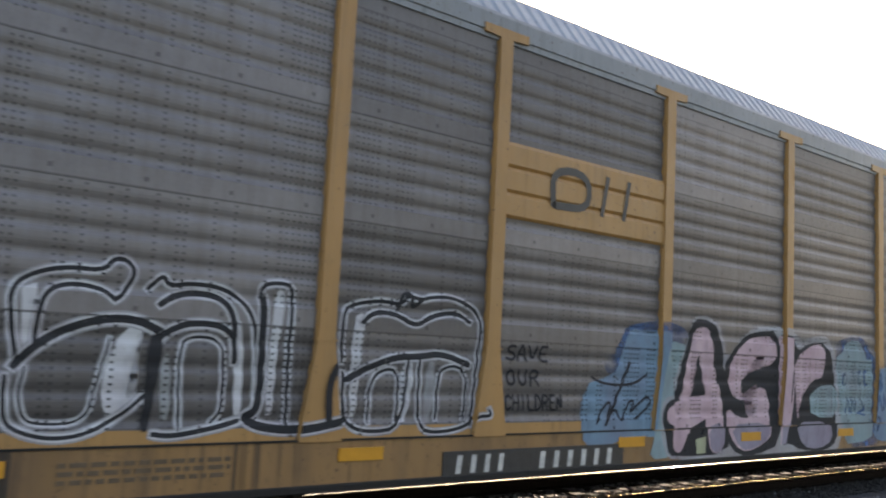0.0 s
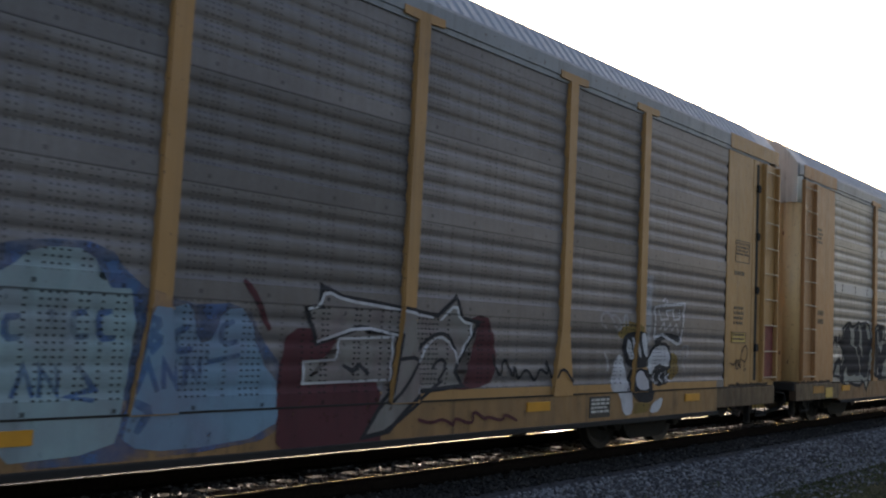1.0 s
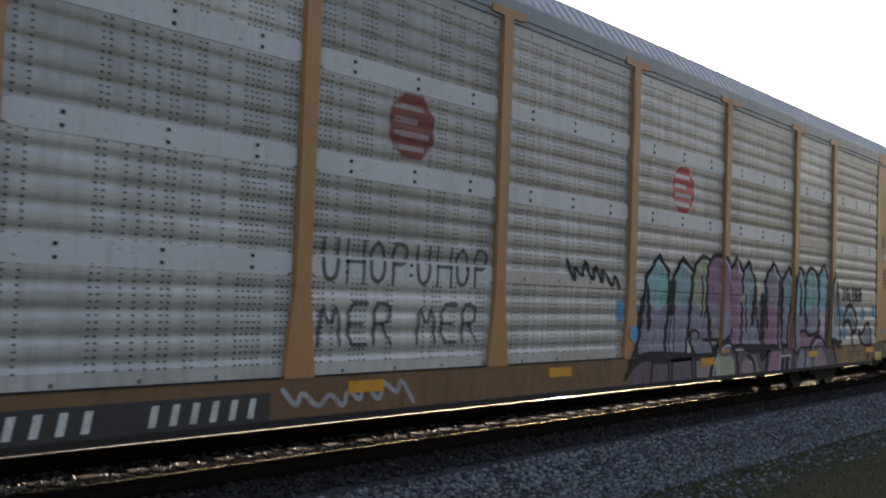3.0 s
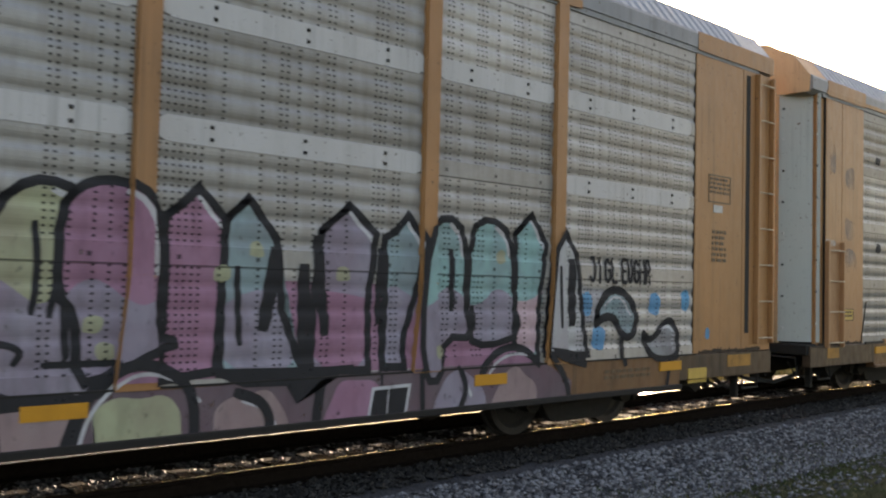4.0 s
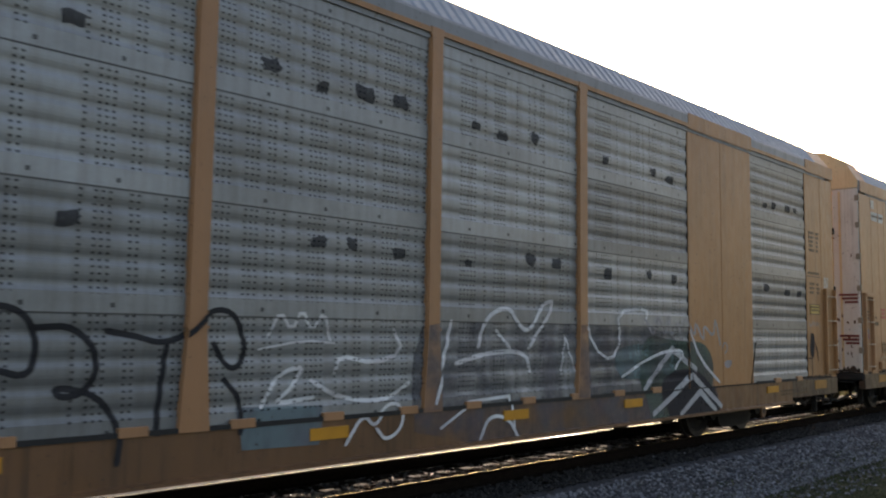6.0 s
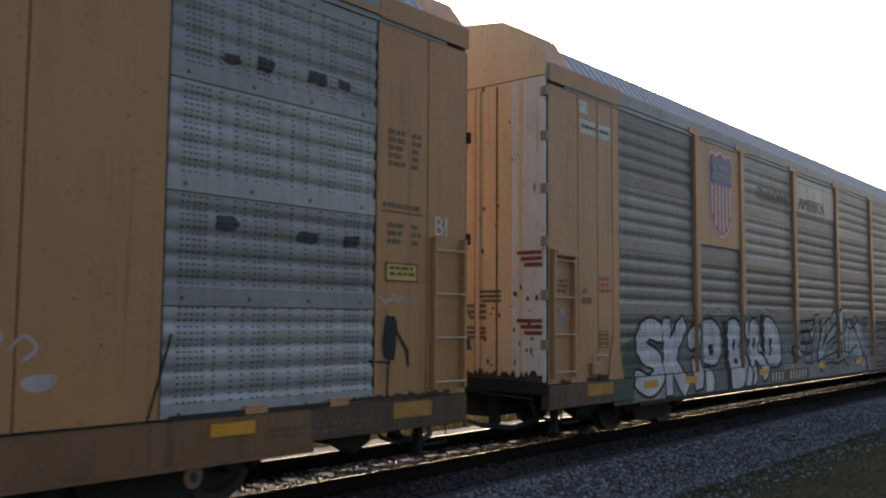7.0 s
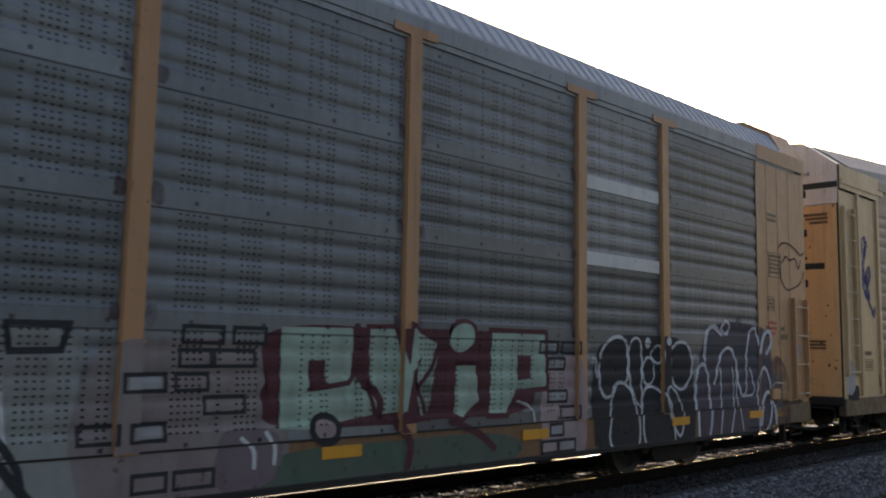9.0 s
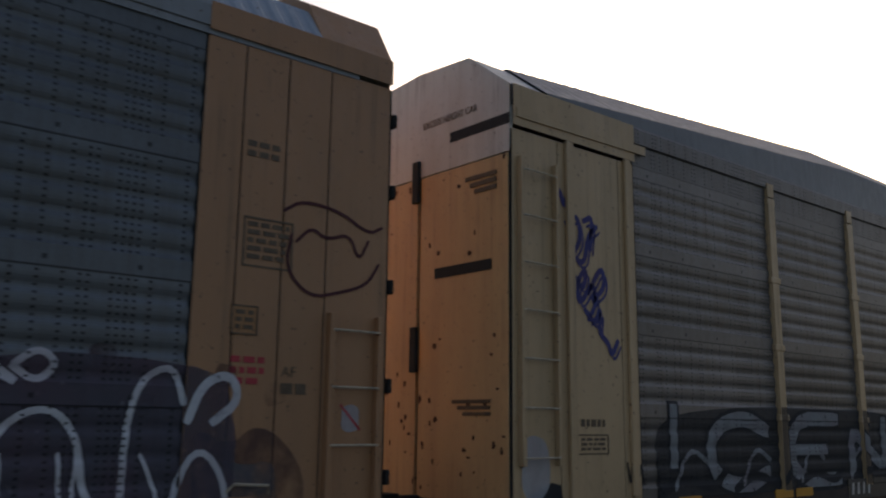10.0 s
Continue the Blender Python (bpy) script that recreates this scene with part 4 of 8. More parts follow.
def rimmed(car, points, width=0.07, rim=0.045, order=4.0):
    """A black line between two white ones."""
    line = chaikin([(car.x(a), b) for a, b in points], times=2)
    spray(car, [ribbon(line, width + 2 * rim, order)], S_GHOST)
    spray(car, [ribbon(line, width + rim, order + 0.3)], S_WHITE)
    spray(car, [ribbon(line, width, order + 0.6)], S_BLACK, "hollow sprayed letters with white and black lines")


def tile(car, name, x0, x1, z0, z1, mat, face=SILL_FACE, proud=0.006, label="", parent=None):
    """A small flat plate fixed on the side."""
    return part(name, block(car.x(x0), car.x(x1), face - proud, face + 0.004, z0, z1), mat, parent or car.root, label)


def bars(car, x0, x1, z0, z1, count, mat, face=SILL_FACE, lean=0.0, proud=0.010):
    """Writing of that size as plain upright bars, one mesh."""
    bm = bmesh.new()
    step = (x1 - x0) / count
    w = step * 0.34
    for k in range(count):
        a = car.x(x0) + step * k
        prism([(a, z0), (a + w, z0), (a + w + lean, z1), (a + lean, z1)], face - proud, face, bm)
    return tagged(part("marking", bm, mat, car.root), kind="stuff")


def text_lines(car, x0, x1, z1, rows, height, mat, face, seed=1):
    """Small stencilled lines that cannot be read."""
    r = random.Random(seed)
    bm = bmesh.new()
    for k in range(rows):
        z = z1 - k * height * 1.7
        x = x0
        while x < x1 - 0.03:
            w = min(r.uniform(0.04, 0.13), x1 - x)
            slab(bm, car.x(x), car.x(x + w), face - 0.006, face, z - height, z)
            x += w + 0.03
    return tagged(part("stencil", bm, mat, car.root), kind="stuff")


def words(car, text, x, z, height, mat, face, stretch=1.0):
    """Readable lettering in the built-in font, made into a mesh."""
    cu = bpy.data.curves.new("lettering", "FONT")
    cu.body, cu.size, cu.extrude = text, height * 1.4, 0.002
    tmp = bpy.data.objects.new("lettering", cu)
    scene.collection.objects.link(tmp)
    me = bpy.data.meshes.new_from_object(tmp.evaluated_get(bpy.context.evaluated_depsgraph_get()))
    bpy.data.objects.remove(tmp)
    me.transform(Matrix.Translation((car.x(x), face - 0.004, z)) @ Matrix.Diagonal((stretch, 1, 1, 1)) @ Matrix.Rotation(radians(90), 4, "X"))
    me.materials.clear()
    me.materials.append(mat)
    ob = new("lettering", me)
    ob.parent = car.root
    return ob


def end_words(car, text, y, z, height, mat):
    """Readable lettering on the leading end."""
    ob = words(car, text, car.lead, 0.0, height, mat, 0.0, 0.85)
    ob.data.transform(Matrix.Translation((-0.006, y, z)) @ Matrix.Rotation(radians(-90), 4, "Z"))
    return ob


def reflectors(car, spots, z=0.72):
    for x in spots:
        tile(car, "reflector", x, x + 0.46, z, z + 0.11, AMBER, proud=0.018, label="amber reflector strip")


def standard_body(car, yellow, screen, posts, first, last, lead_seams, tail_seams, sill_mat=None, corner=0.02):
    sill(car, sill_mat or SILL_BROWN)
    far_wall(car, GALV_DARK)
    marks = [first] + list(posts) + [last]
    for i, (a, b) in enumerate(zip(marks, marks[1:])):
        bay(car, a, b, screen, i > 0, i < len(marks) - 2)
    for p in posts:
        post(car, p, yellow)
    solid_wall(car, car.lead + corner, first, yellow, lead_seams)
    solid_wall(car, last, car.lead + car.length - 0.02, yellow, tail_seams)
    truck(car, 3.75)
    truck(car, car.length - 3.75)


def end_style(door, top, label, top_label="", split=4.95, ribs=2, rib=None, hinges=(1.4, 2.6, 3.8), hinge=GRIME, slots=(), column=None, marks=(), spots=12, inset=0.03, grooves=0):
    return dict(door=door, top=top, label=label, top_label=top_label, split=split, ribs=ribs, rib=rib or door, hinges=hinges, hinge=hinge, slots=slots, column=column, marks=marks, spots=spots, inset=inset, grooves=grooves)


def finish_roof(car, rail, cap, lift=0.0, mat=None, deep=0.028):
    car.rail, car.cap, car.lift = rail, cap, lift
    roof(car, mat or ROOF, lift, deep=deep)


# spray colours
S_WHITE = spray_paint("white_spray", (0.56, 0.57, 0.60))
S_SILVER = spray_paint("silver_spray", (0.48, 0.49, 0.50), 0.95)
S_BLACK = spray_paint("black_spray", (0.026, 0.026, 0.030), 0.96, False)
S_NAVY = spray_paint("blue_black_spray", (0.024, 0.024, 0.030), 0.97)
S_PINK = spray_paint("pale_pink_spray", (0.58, 0.42, 0.46))
S_SKY = spray_paint("pale_blue_spray", (0.165, 0.265, 0.36))
S_BLUE = spray_paint("blue_spray", (0.07, 0.15, 0.30), 0.85, True, True)
S_TEAL = spray_paint("pale_teal_spray", (0.25, 0.345, 0.37), 0.9)
S_MAROON = spray_paint("maroon_spray", (0.085, 0.028, 0.034), 0.95)
S_MINT = spray_paint("mint_spray", (0.30, 0.40, 0.335))
S_ROSE = spray_paint("dusty_rose_spray", (0.36, 0.27, 0.27), 0.85)
S_GREEN = spray_paint("dull_green_spray", (0.072, 0.115, 0.086), 0.9)
S_TARNISH = spray_paint("tarnished_silver_spray", (0.33, 0.33, 0.285), 0.93)
S_LOOP = spray_paint("thin_violet_black_spray", (0.085, 0.08, 0.105), 0.7)
S_VIOLET = spray_paint("violet_spray", (0.25, 0.16, 0.27), 0.75, True, True)
S_LILAC = spray_paint("lilac_spray", (0.32, 0.29, 0.36), 0.85)
S_MAGENTA = spray_paint("magenta_rose_spray", (0.37, 0.20, 0.29), 0.9)
S_AQUA = spray_paint("aqua_spray", (0.26, 0.46, 0.46), 0.9)
S_OLIVE = spray_paint("pale_olive_spray", (0.40, 0.42, 0.28), 0.9)
S_GHOST = spray_paint("thin_white_spray", (0.55, 0.56, 0.60), 0.55)
S_DULLER = spray_paint("brownish_silver_spray", (0.23, 0.215, 0.20), 0.85)
S_MINT_DARK = spray_paint("grey_mint_spray", (0.20, 0.235, 0.215), 0.88)
S_GREY = spray_paint("mid_grey_spray", (0.30, 0.31, 0.32), 0.9)
S_GREEN_GREY = spray_paint("grey_green_spray", (0.17, 0.20, 0.19), 0.85)
S_DUSK_ROSE = spray_paint("grey_rose_spray", (0.235, 0.205, 0.20), 0.85)
S_DUSK = spray_paint("muted_brown_violet_spray", (0.17, 0.13, 0.15), 0.85)
S_INKY = spray_paint("thin_black_spray", (0.05, 0.05, 0.055), 0.62)
S_DOT = spray_paint("bright_blue_spray", (0.10, 0.33, 0.55), 0.9)


# ---- first car: grey screens, yellow posts ----
def car_grey():
    car = Car(-0.65, 26.85, "autorack car with dark grey screens, yellow posts and graffiti", 0.21)
    posts = (4.10, 6.04, 8.85, 11.68, 14.50, 17.32, 20.14, 22.04)
    standard_body(car, YELLOW, GALV_DARK, posts, 1.2, 24.8, (0.3,), (25.80,), SILL_YELLOW)
    finish_roof(car, FASCIA, ROOF)
    end_face(car, False, end_style(YELLOW, YELLOW, "yellow folding end door"))
    end_face(car, True, end_style(YELLOW, YELLOW, "yellow folding end door", hinges=(1.3, 2.3, 3.3, 4.2)))
    ladder(car, 26.20, 26.78, 1.05, 4.7, 9, YELLOW)
    part("door_gap", block(car.x(25.93), car.x(26.03), -0.016, 0.0, 1.0, 4.8), DARK, car.root)
    for z in (1.5, 2.5, 3.45, 4.3):
        part("hinge", block(car.x(25.94), car.x(26.05), -0.05, -0.012, z, z + 0.13, edge=0.008), GRIME, car.root)
    grime_splash(car, True, 11)
    # kick boards at the foot of the screens
    for a, b in zip((1.25,) + posts, posts + (24.75,)):
        part("kick_board", block(car.x(a) + 0.22, car.x(b) - 0.22, -0.0068, -0.002, SILL_TOP, SILL_TOP + 0.11), YELLOW, car.root)
    # the sign plate with a dark emblem
    x0, x1 = 6.13, 8.76
    for k in range(3):
        z = 3.07 + 0.262 * k
        part("sign_plate", prism([(-0.006, z), (-0.03, z + 0.03), (-0.03, z + 0.22), (-0.006, z + 0.262)], car.x(x0), car.x(x1), axis="x"), YELLOW, car.root, "yellow corrugated sign plate")
    ring = chaikin([(6.82, 3.30), (6.80, 3.68), (7.38, 3.70), (7.40, 3.31), (6.85, 3.29)], times=2)
    zig = [(7.62, 3.30), (7.70, 3.70)]
    bar = [(8.00, 3.30), (8.08, 3.70)]
    for line in (ring, zig, bar):
        bm = bmesh.new()
        vs, fs = ribbon([(car.x(a), b) for a, b in line], 0.085, 0)
        made = [bm.verts.new((a, -0.036, b)) for a, _, b in vs]
        for f in fs:
            bm.faces.new([made[i] for i in f])
        part("emblem", bm, BLACK, car.root, "dark emblem of plain bars")
    # lettering
    blob(car, [(1.66, 1.99), (1.76, 2.03), (1.77, 1.80), (1.72, 1.56), (1.70, 1.56)], S_WHITE, None, 0.0, 1.0, 0)
    blob(car, [(2.37, 1.74), (2.56, 1.78), (2.45, 1.43), (2.44, 1.20), (2.54, 1.27), (2.46, 1.09), (2.33, 1.08), (2.26, 1.22), (2.27, 1.46)], S_WHITE, None, 0.0, 1.1, 1)
    blob(car, [(3.24, 1.88), (3.34, 1.84), (3.38, 1.09), (3.30, 1.07), (3.29, 1.53)], S_WHITE, None, 0.0, 1.2, 1)
    blob(car, [(2.68, 1.52), (2.75, 1.60), (2.79, 1.09), (2.71, 1.07)], S_GREY, None, 0.0, 1.2, 1)
    blob(car, [(3.60, 2.11), (3.70, 2.14), (3.69, 1.87), (3.65, 1.54), (3.65, 1.11), (3.58, 1.11), (3.59, 1.63)], S_WHITE, None, 0.0, 1.3, 1)
    blob(car, [(4.38, 1.95), (4.51, 2.01), (4.50, 1.62), (4.46, 1.05), (4.40, 1.08)], S_WHITE, None, 0.0, 1.4, 1)
    blob(car, [(4.95, 1.62), (5.11, 1.59), (5.03, 1.05), (4.93, 1.02)], S_WHITE, None, 0.0, 1.5, 1)
    blob(car, [(5.24, 1.59), (5.35, 1.59), (5.32, 1.04), (5.21, 1.02)], S_GREY, None, 0.0, 1.5, 1)
    rimmed(car, [(1.67, 1.49), (1.61, 1.79), (1.59, 1.99), (1.73, 2.10), (1.95, 2.16), (2.20, 2.15), (2.27, 2.25), (2.37, 2.25), (2.44, 2.16), (2.36, 2.00), (2.30, 1.95)], 0.035, 0.028, 3.0)
    rimmed(car, [(2.30, 1.95), (2.21, 2.02), (2.00, 2.05), (1.82, 1.99), (1.78, 1.80), (1.78, 1.60)], 0.035, 0.026, 3.1)
    rimmed(car, [(1.66, 1.46), (1.78, 1.60), (1.96, 1.72), (2.22, 1.81), (2.47, 1.82), (2.68, 1.73)], 0.06, 0.030, 3.3)
    rimmed(car, [(1.61, 1.39), (1.62, 1.08), (1.76, 1.00), (1.96, 0.96), (2.18, 0.99), (2.42, 1.12), (2.57, 1.26)], 0.03, 0.030, 3.2)
    rimmed(car, [(1.73, 1.45), (1.70, 1.26), (1.75, 1.10), (1.85, 1.06), (2.16, 1.07), (2.21, 1.30), (2.29, 1.67)], 0.02, 0.022, 3.1)
    rimmed(car, [(2.54, 2.05), (2.65, 2.17), (2.69, 2.08), (2.88, 2.12), (3.17, 2.10), (3.38, 1.96), (3.47, 1.72), (3.50, 1.08)], 0.035, 0.028, 3.4)
    rimmed(car, [(2.64, 1.94), (2.72, 2.00), (2.88, 2.05), (3.13, 2.03), (3.26, 1.88), (3.28, 1.53)], 0.05, 0.026, 3.5)
    rimmed(car, [(2.65, 1.68), (2.74, 1.76), (2.91, 1.82), (3.15, 1.81), (3.25, 1.73)], 0.05, 0.028, 3.6)
    rimmed(car, [(2.86, 1.01), (2.81, 1.64), (2.92, 1.72), (3.15, 1.70), (3.19, 1.53), (3.20, 1.14), (3.12, 1.06)], 0.025, 0.024, 3.5)
    rimmed(car, [(2.66, 0.98), (2.81, 0.96), (3.16, 1.02), (3.35, 1.07)], 0.04, 0.028, 3.6)
    blob(car, [(2.57, 1.70), (2.69, 1.73), (2.68, 1.47), (2.65, 1.26), (2.63, 1.01), (2.56, 0.99), (2.58, 1.26)], S_BLACK, None, 0.0, 5.0, 1)
    rimmed(car, [(3.47, 2.05), (3.48, 2.17), (3.74, 2.19), (3.77, 2.06), (3.76, 1.55), (3.78, 1.00)], 0.035, 0.028, 3.7)
    rimmed(car, [(3.50, 2.04), (3.52, 1.63), (3.52, 1.14), (3.38, 1.10), (3.51, 1.02), (3.88, 0.98), (4.32, 1.06)], 0.07, 0.026, 3.8)
    rimmed(car, [(4.29, 1.56), (4.27, 1.95), (4.33, 2.05), (4.66, 2.12), (4.91, 2.09), (4.97, 2.19), (5.14, 2.15), (5.24, 2.19), (5.52, 2.21), (5.85, 2.09), (5.89, 1.93), (5.86, 1.61), (5.80, 1.00)], 0.035, 0.026, 3.9)
    rimmed(car, [(4.48, 1.91), (4.60, 2.01), (4.84, 2.01), (5.08, 1.90), (5.25, 2.01), (5.57, 2.07), (5.74, 1.98)], 0.045, 0.024, 4.0)
    rimmed(car, [(4.35, 1.41), (4.58, 1.52), (4.87, 1.62), (5.15, 1.63), (5.42, 1.67), (5.75, 1.57)], 0.06, 0.026, 4.1)
    rimmed(car, [(4.31, 1.47), (4.32, 1.18), (4.38, 1.01), (4.62, 0.95), (4.97, 0.99), (5.02, 1.58)], 0.035, 0.026, 4.0)
    rimmed(car, [(4.60, 1.04), (4.59, 1.41), (4.78, 1.52), (4.92, 1.48), (4.91, 1.03)], 0.03, 0.024, 4.0)
    rimmed(car, [(5.15, 1.59), (5.15, 0.98), (5.38, 0.93), (5.75, 0.98), (5.86, 1.09), (6.03, 1.08), (6.00, 1.15)], 0.035, 0.024, 4.2)
    rimmed(car, [(5.37, 1.06), (5.37, 1.49), (5.55, 1.57), (5.74, 1.50), (5.71, 1.04)], 0.03, 0.022, 4.1)
    pen(car, [(4.22, 1.52), (4.14, 1.37), (4.16, 1.07)], S_BLACK, 0.07, 5.2, 2)
    pen(car, [(4.87, 2.05), (4.91, 2.20), (5.03, 2.20), (5.02, 2.06), (5.15, 2.16)], S_BLACK, 0.04, 5.2, 2)
    for k, word in enumerate(("SAVE", "OUR", "CHILDREN")):
        wide = (0.62, 0.5, 0.86)[k]
        lettering(car, word, 6.25, 6.25 + wide, 1.62 - 0.25 * k, 1.80 - 0.25 * k, 0.03, S_BLACK, label="black handwritten words", soft=1)
    blob(car, [(7.72, 1.64), (8.02, 1.81), (8.11, 2.03), (8.29, 2.11), (8.89, 2.19), (9.41, 2.08), (9.30, 1.79), (7.97, 1.45)], S_BLUE, None, 0.0, 0.0, 1)
    blob(car, [(7.41, 1.40), (7.91, 1.50), (8.08, 1.69), (8.16, 2.00), (8.36, 2.07), (8.58, 1.98), (8.76, 2.06), (8.93, 2.05), (8.97, 1.93), (9.29, 1.89), (9.27, 1.24), (9.01, 0.80), (8.19, 0.84), (7.42, 0.62)], S_SKY, None, 0.0, 0.6, 1, "pale blue sprayed patch")
    blob(car, [(8.68, 0.81), (8.80, 1.50), (8.95, 1.96), (9.38, 1.89), (9.43, 1.24), (9.03, 0.57), (8.57, 0.56)], S_TEAL, None, 0.0, 0.8, 1)
    pen(car, [(7.58, 1.49), (7.70, 1.43), (8.02, 1.40), (8.35, 1.43), (8.54, 1.53)], S_NAVY, 0.03, 4.0, 2)
    pen(car, [(8.22, 1.66), (8.06, 1.37), (7.93, 1.13), (7.82, 0.97)], S_NAVY, 0.045, 4.1, 2)
    pen(car, [(7.67, 0.98), (7.80, 1.20), (7.91, 1.22), (7.85, 1.01), (8.00, 1.17), (8.10, 0.96), (8.20, 1.22), (8.32, 1.24), (8.25, 1.08), (8.37, 1.19), (8.58, 1.29), (8.63, 1.22), (8.47, 1.08), (8.34, 1.03)], S_NAVY, 0.03, 4.2, 2)
    blob(car, [(13.02, 2.08), (13.47, 2.20), (14.02, 2.22), (14.28, 1.93), (14.64, 1.77), (15.35, 1.82), (15.51, 1.51), (15.93, 1.09), (15.81, 0.65), (14.69, 0.55), (13.15, 0.55)], S_BLUE, None, 0.0, 0.0, 1)
    blob(car, [(13.04, 1.85), (13.33, 1.98), (13.47, 2.14), (13.93, 2.16), (13.99, 1.87), (14.33, 1.88), (14.24, 0.87), (14.16, 0.63), (13.15, 0.59)], S_TEAL, None, 0.0, 0.6, 1, "pale teal sprayed patch")
    blob(car, [(14.28, 0.88), (14.38, 1.31), (14.40, 1.76), (14.59, 1.74), (14.81, 1.80), (14.87, 1.45), (15.05, 1.50), (15.10, 1.75), (15.35, 1.78), (15.52, 1.31), (15.78, 1.06), (15.66, 0.67), (14.69, 0.59), (14.24, 0.66)], S_SKY, None, 0.0, 0.7, 1, "pale blue sprayed patch")
    pen(car, [(13.40, 1.63), (13.31, 1.62), (13.33, 1.47), (13.42, 1.48)], S_BLUE, 0.05, 2.0, 1)
    pen(car, [(13.64, 1.67), (13.67, 1.47), (13.77, 1.49)], S_BLUE, 0.05, 2.0, 1)
    pen(car, [(13.89, 1.68), (13.79, 1.66), (13.82, 1.49), (13.92, 1.50)], S_BLUE, 0.05, 2.0, 1)
    pen(car, [(14.09, 1.69), (13.99, 1.67), (14.02, 1.48), (14.13, 1.49)], S_BLUE, 0.05, 2.0, 1)
    pen(car, [(14.38, 1.67), (14.41, 1.38), (14.51, 1.49), (14.42, 1.53), (14.49, 1.63), (14.38, 1.66)], S_BLUE, 0.06, 2.0, 1)
    pen(car, [(14.76, 1.59), (14.65, 1.54), (14.68, 1.39), (14.80, 1.41)], S_BLUE, 0.06, 2.0, 1)
    pen(car, [(15.20, 1.65), (15.08, 1.60), (15.12, 1.45), (15.25, 1.48)], S_BLUE, 0.05, 2.0, 1)
    pen(car, [(13.41, 1.07), (13.47, 1.27), (13.55, 1.07)], S_BLUE, 0.05, 2.1, 0)
    pen(car, [(13.60, 1.07), (13.59, 1.27), (13.73, 1.07), (13.71, 1.27)], S_BLUE, 0.05, 2.1, 0)
    pen(car, [(13.88, 1.26), (14.01, 1.10), (13.81, 1.05), (13.99, 1.02)], S_BLUE, 0.05, 2.1, 0)
    pen(car, [(14.32, 1.09), (14.40, 1.31), (14.49, 1.10)], S_BLUE, 0.06, 2.1, 0)
    pen(car, [(14.55, 1.12), (14.54, 1.31), (14.66, 1.13), (14.66, 1.31)], S_BLUE, 0.06, 2.1, 0)
    pen(car, [(14.77, 1.13), (14.78, 1.31), (14.91, 1.14), (14.91, 1.33)], S_BLUE, 0.06, 2.1, 0)
    pen(car, [(15.00, 1.31), (15.27, 1.36)], S_BLUE, 0.06, 2.1, 0)
    pen(car, [(14.31, 1.00), (14.46, 0.93), (14.37, 0.78)], S_BLUE, 0.07, 2.2, 1)
    pen(car, [(15.31, 2.00), (15.44, 1.86), (15.58, 1.61)], S_MAROON, 0.06, 2.4, 1)
    # three pale pink letters on broad black edges
    blob(car, [(9.33, 1.89), (9.41, 2.19), (9.54, 2.29), (9.82, 2.29), (10.08, 2.16), (10.20, 1.73), (10.50, 2.03), (10.83, 2.21), (11.50, 2.26), (11.90, 2.21), (12.04, 2.04), (12.34, 2.15), (12.94, 2.19), (13.17, 1.59), (13.28, 0.59), (12.62, 0.45), (12.02, 0.50), (11.24, 0.55), (10.55, 0.49), (9.03, 0.53), (8.86, 0.63), (8.74, 1.07), (8.80, 1.27), (9.06, 1.31)], S_GHOST, None, 0.0, 1.0, 1)
    blob(car, [(9.29, 1.84), (9.40, 2.15), (9.55, 2.25), (9.81, 2.24), (10.00, 2.14), (10.10, 1.88), (10.16, 1.53), (10.24, 0.94), (10.20, 0.57), (9.03, 0.57), (8.92, 0.65), (8.90, 0.84), (8.80, 0.93), (8.78, 1.08), (8.87, 1.23), (9.14, 1.28)], S_BLACK, None, 0.0, 1.5, 1)
    blob(car, [(10.12, 1.67), (10.45, 1.99), (10.83, 2.15), (11.47, 2.19), (11.55, 1.67), (11.46, 1.45), (11.50, 0.66), (10.83, 0.52), (10.43, 0.54), (10.16, 0.73), (10.16, 1.23)], S_BLACK, None, 0.0, 1.6, 1)
    blob(car, [(11.42, 2.16), (11.91, 2.11), (11.97, 1.92), (12.27, 2.05), (12.86, 2.09), (13.08, 1.54), (13.08, 0.97), (13.06, 0.65), (12.73, 0.52), (12.01, 0.55), (11.73, 0.66), (11.50, 0.63), (11.47, 1.45)], S_BLACK, None, 0.0, 1.7, 1)
    blob(car, [(9.47, 2.11), (9.69, 2.16), (9.85, 2.08), (9.94, 1.53), (10.08, 1.33), (10.14, 1.01), (10.11, 0.61), (9.82, 0.58), (9.73, 0.90), (9.36, 0.90), (9.20, 0.61), (9.05, 0.64), (9.03, 0.80), (9.07, 0.92), (8.87, 0.99), (8.88, 1.14), (9.05, 1.20), (9.23, 1.24), (9.32, 1.65)], S_PINK, None, 0.0, 2.2, 1, "pale pink letters with broad black edges")
    blob(car, [(9.57, 1.82), (9.74, 1.30), (9.43, 1.28)], S_BLACK, None, 0.0, 2.8, 0)
    blob(car, [(9.36, 0.88), (9.74, 1.01), (9.76, 0.61), (9.47, 0.61)], S_BLACK, None, 0.0, 2.8, 0)
    blob(car, [(9.49, 0.77), (9.71, 0.80), (9.70, 0.60), (9.52, 0.59)], S_OLIVE, None, 0.0, 3.2, 0)
    blob(car, [(9.76, 0.90), (10.14, 0.98), (10.11, 0.61), (9.83, 0.59)], S_LILAC, None, 0.0, 2.4, 1)
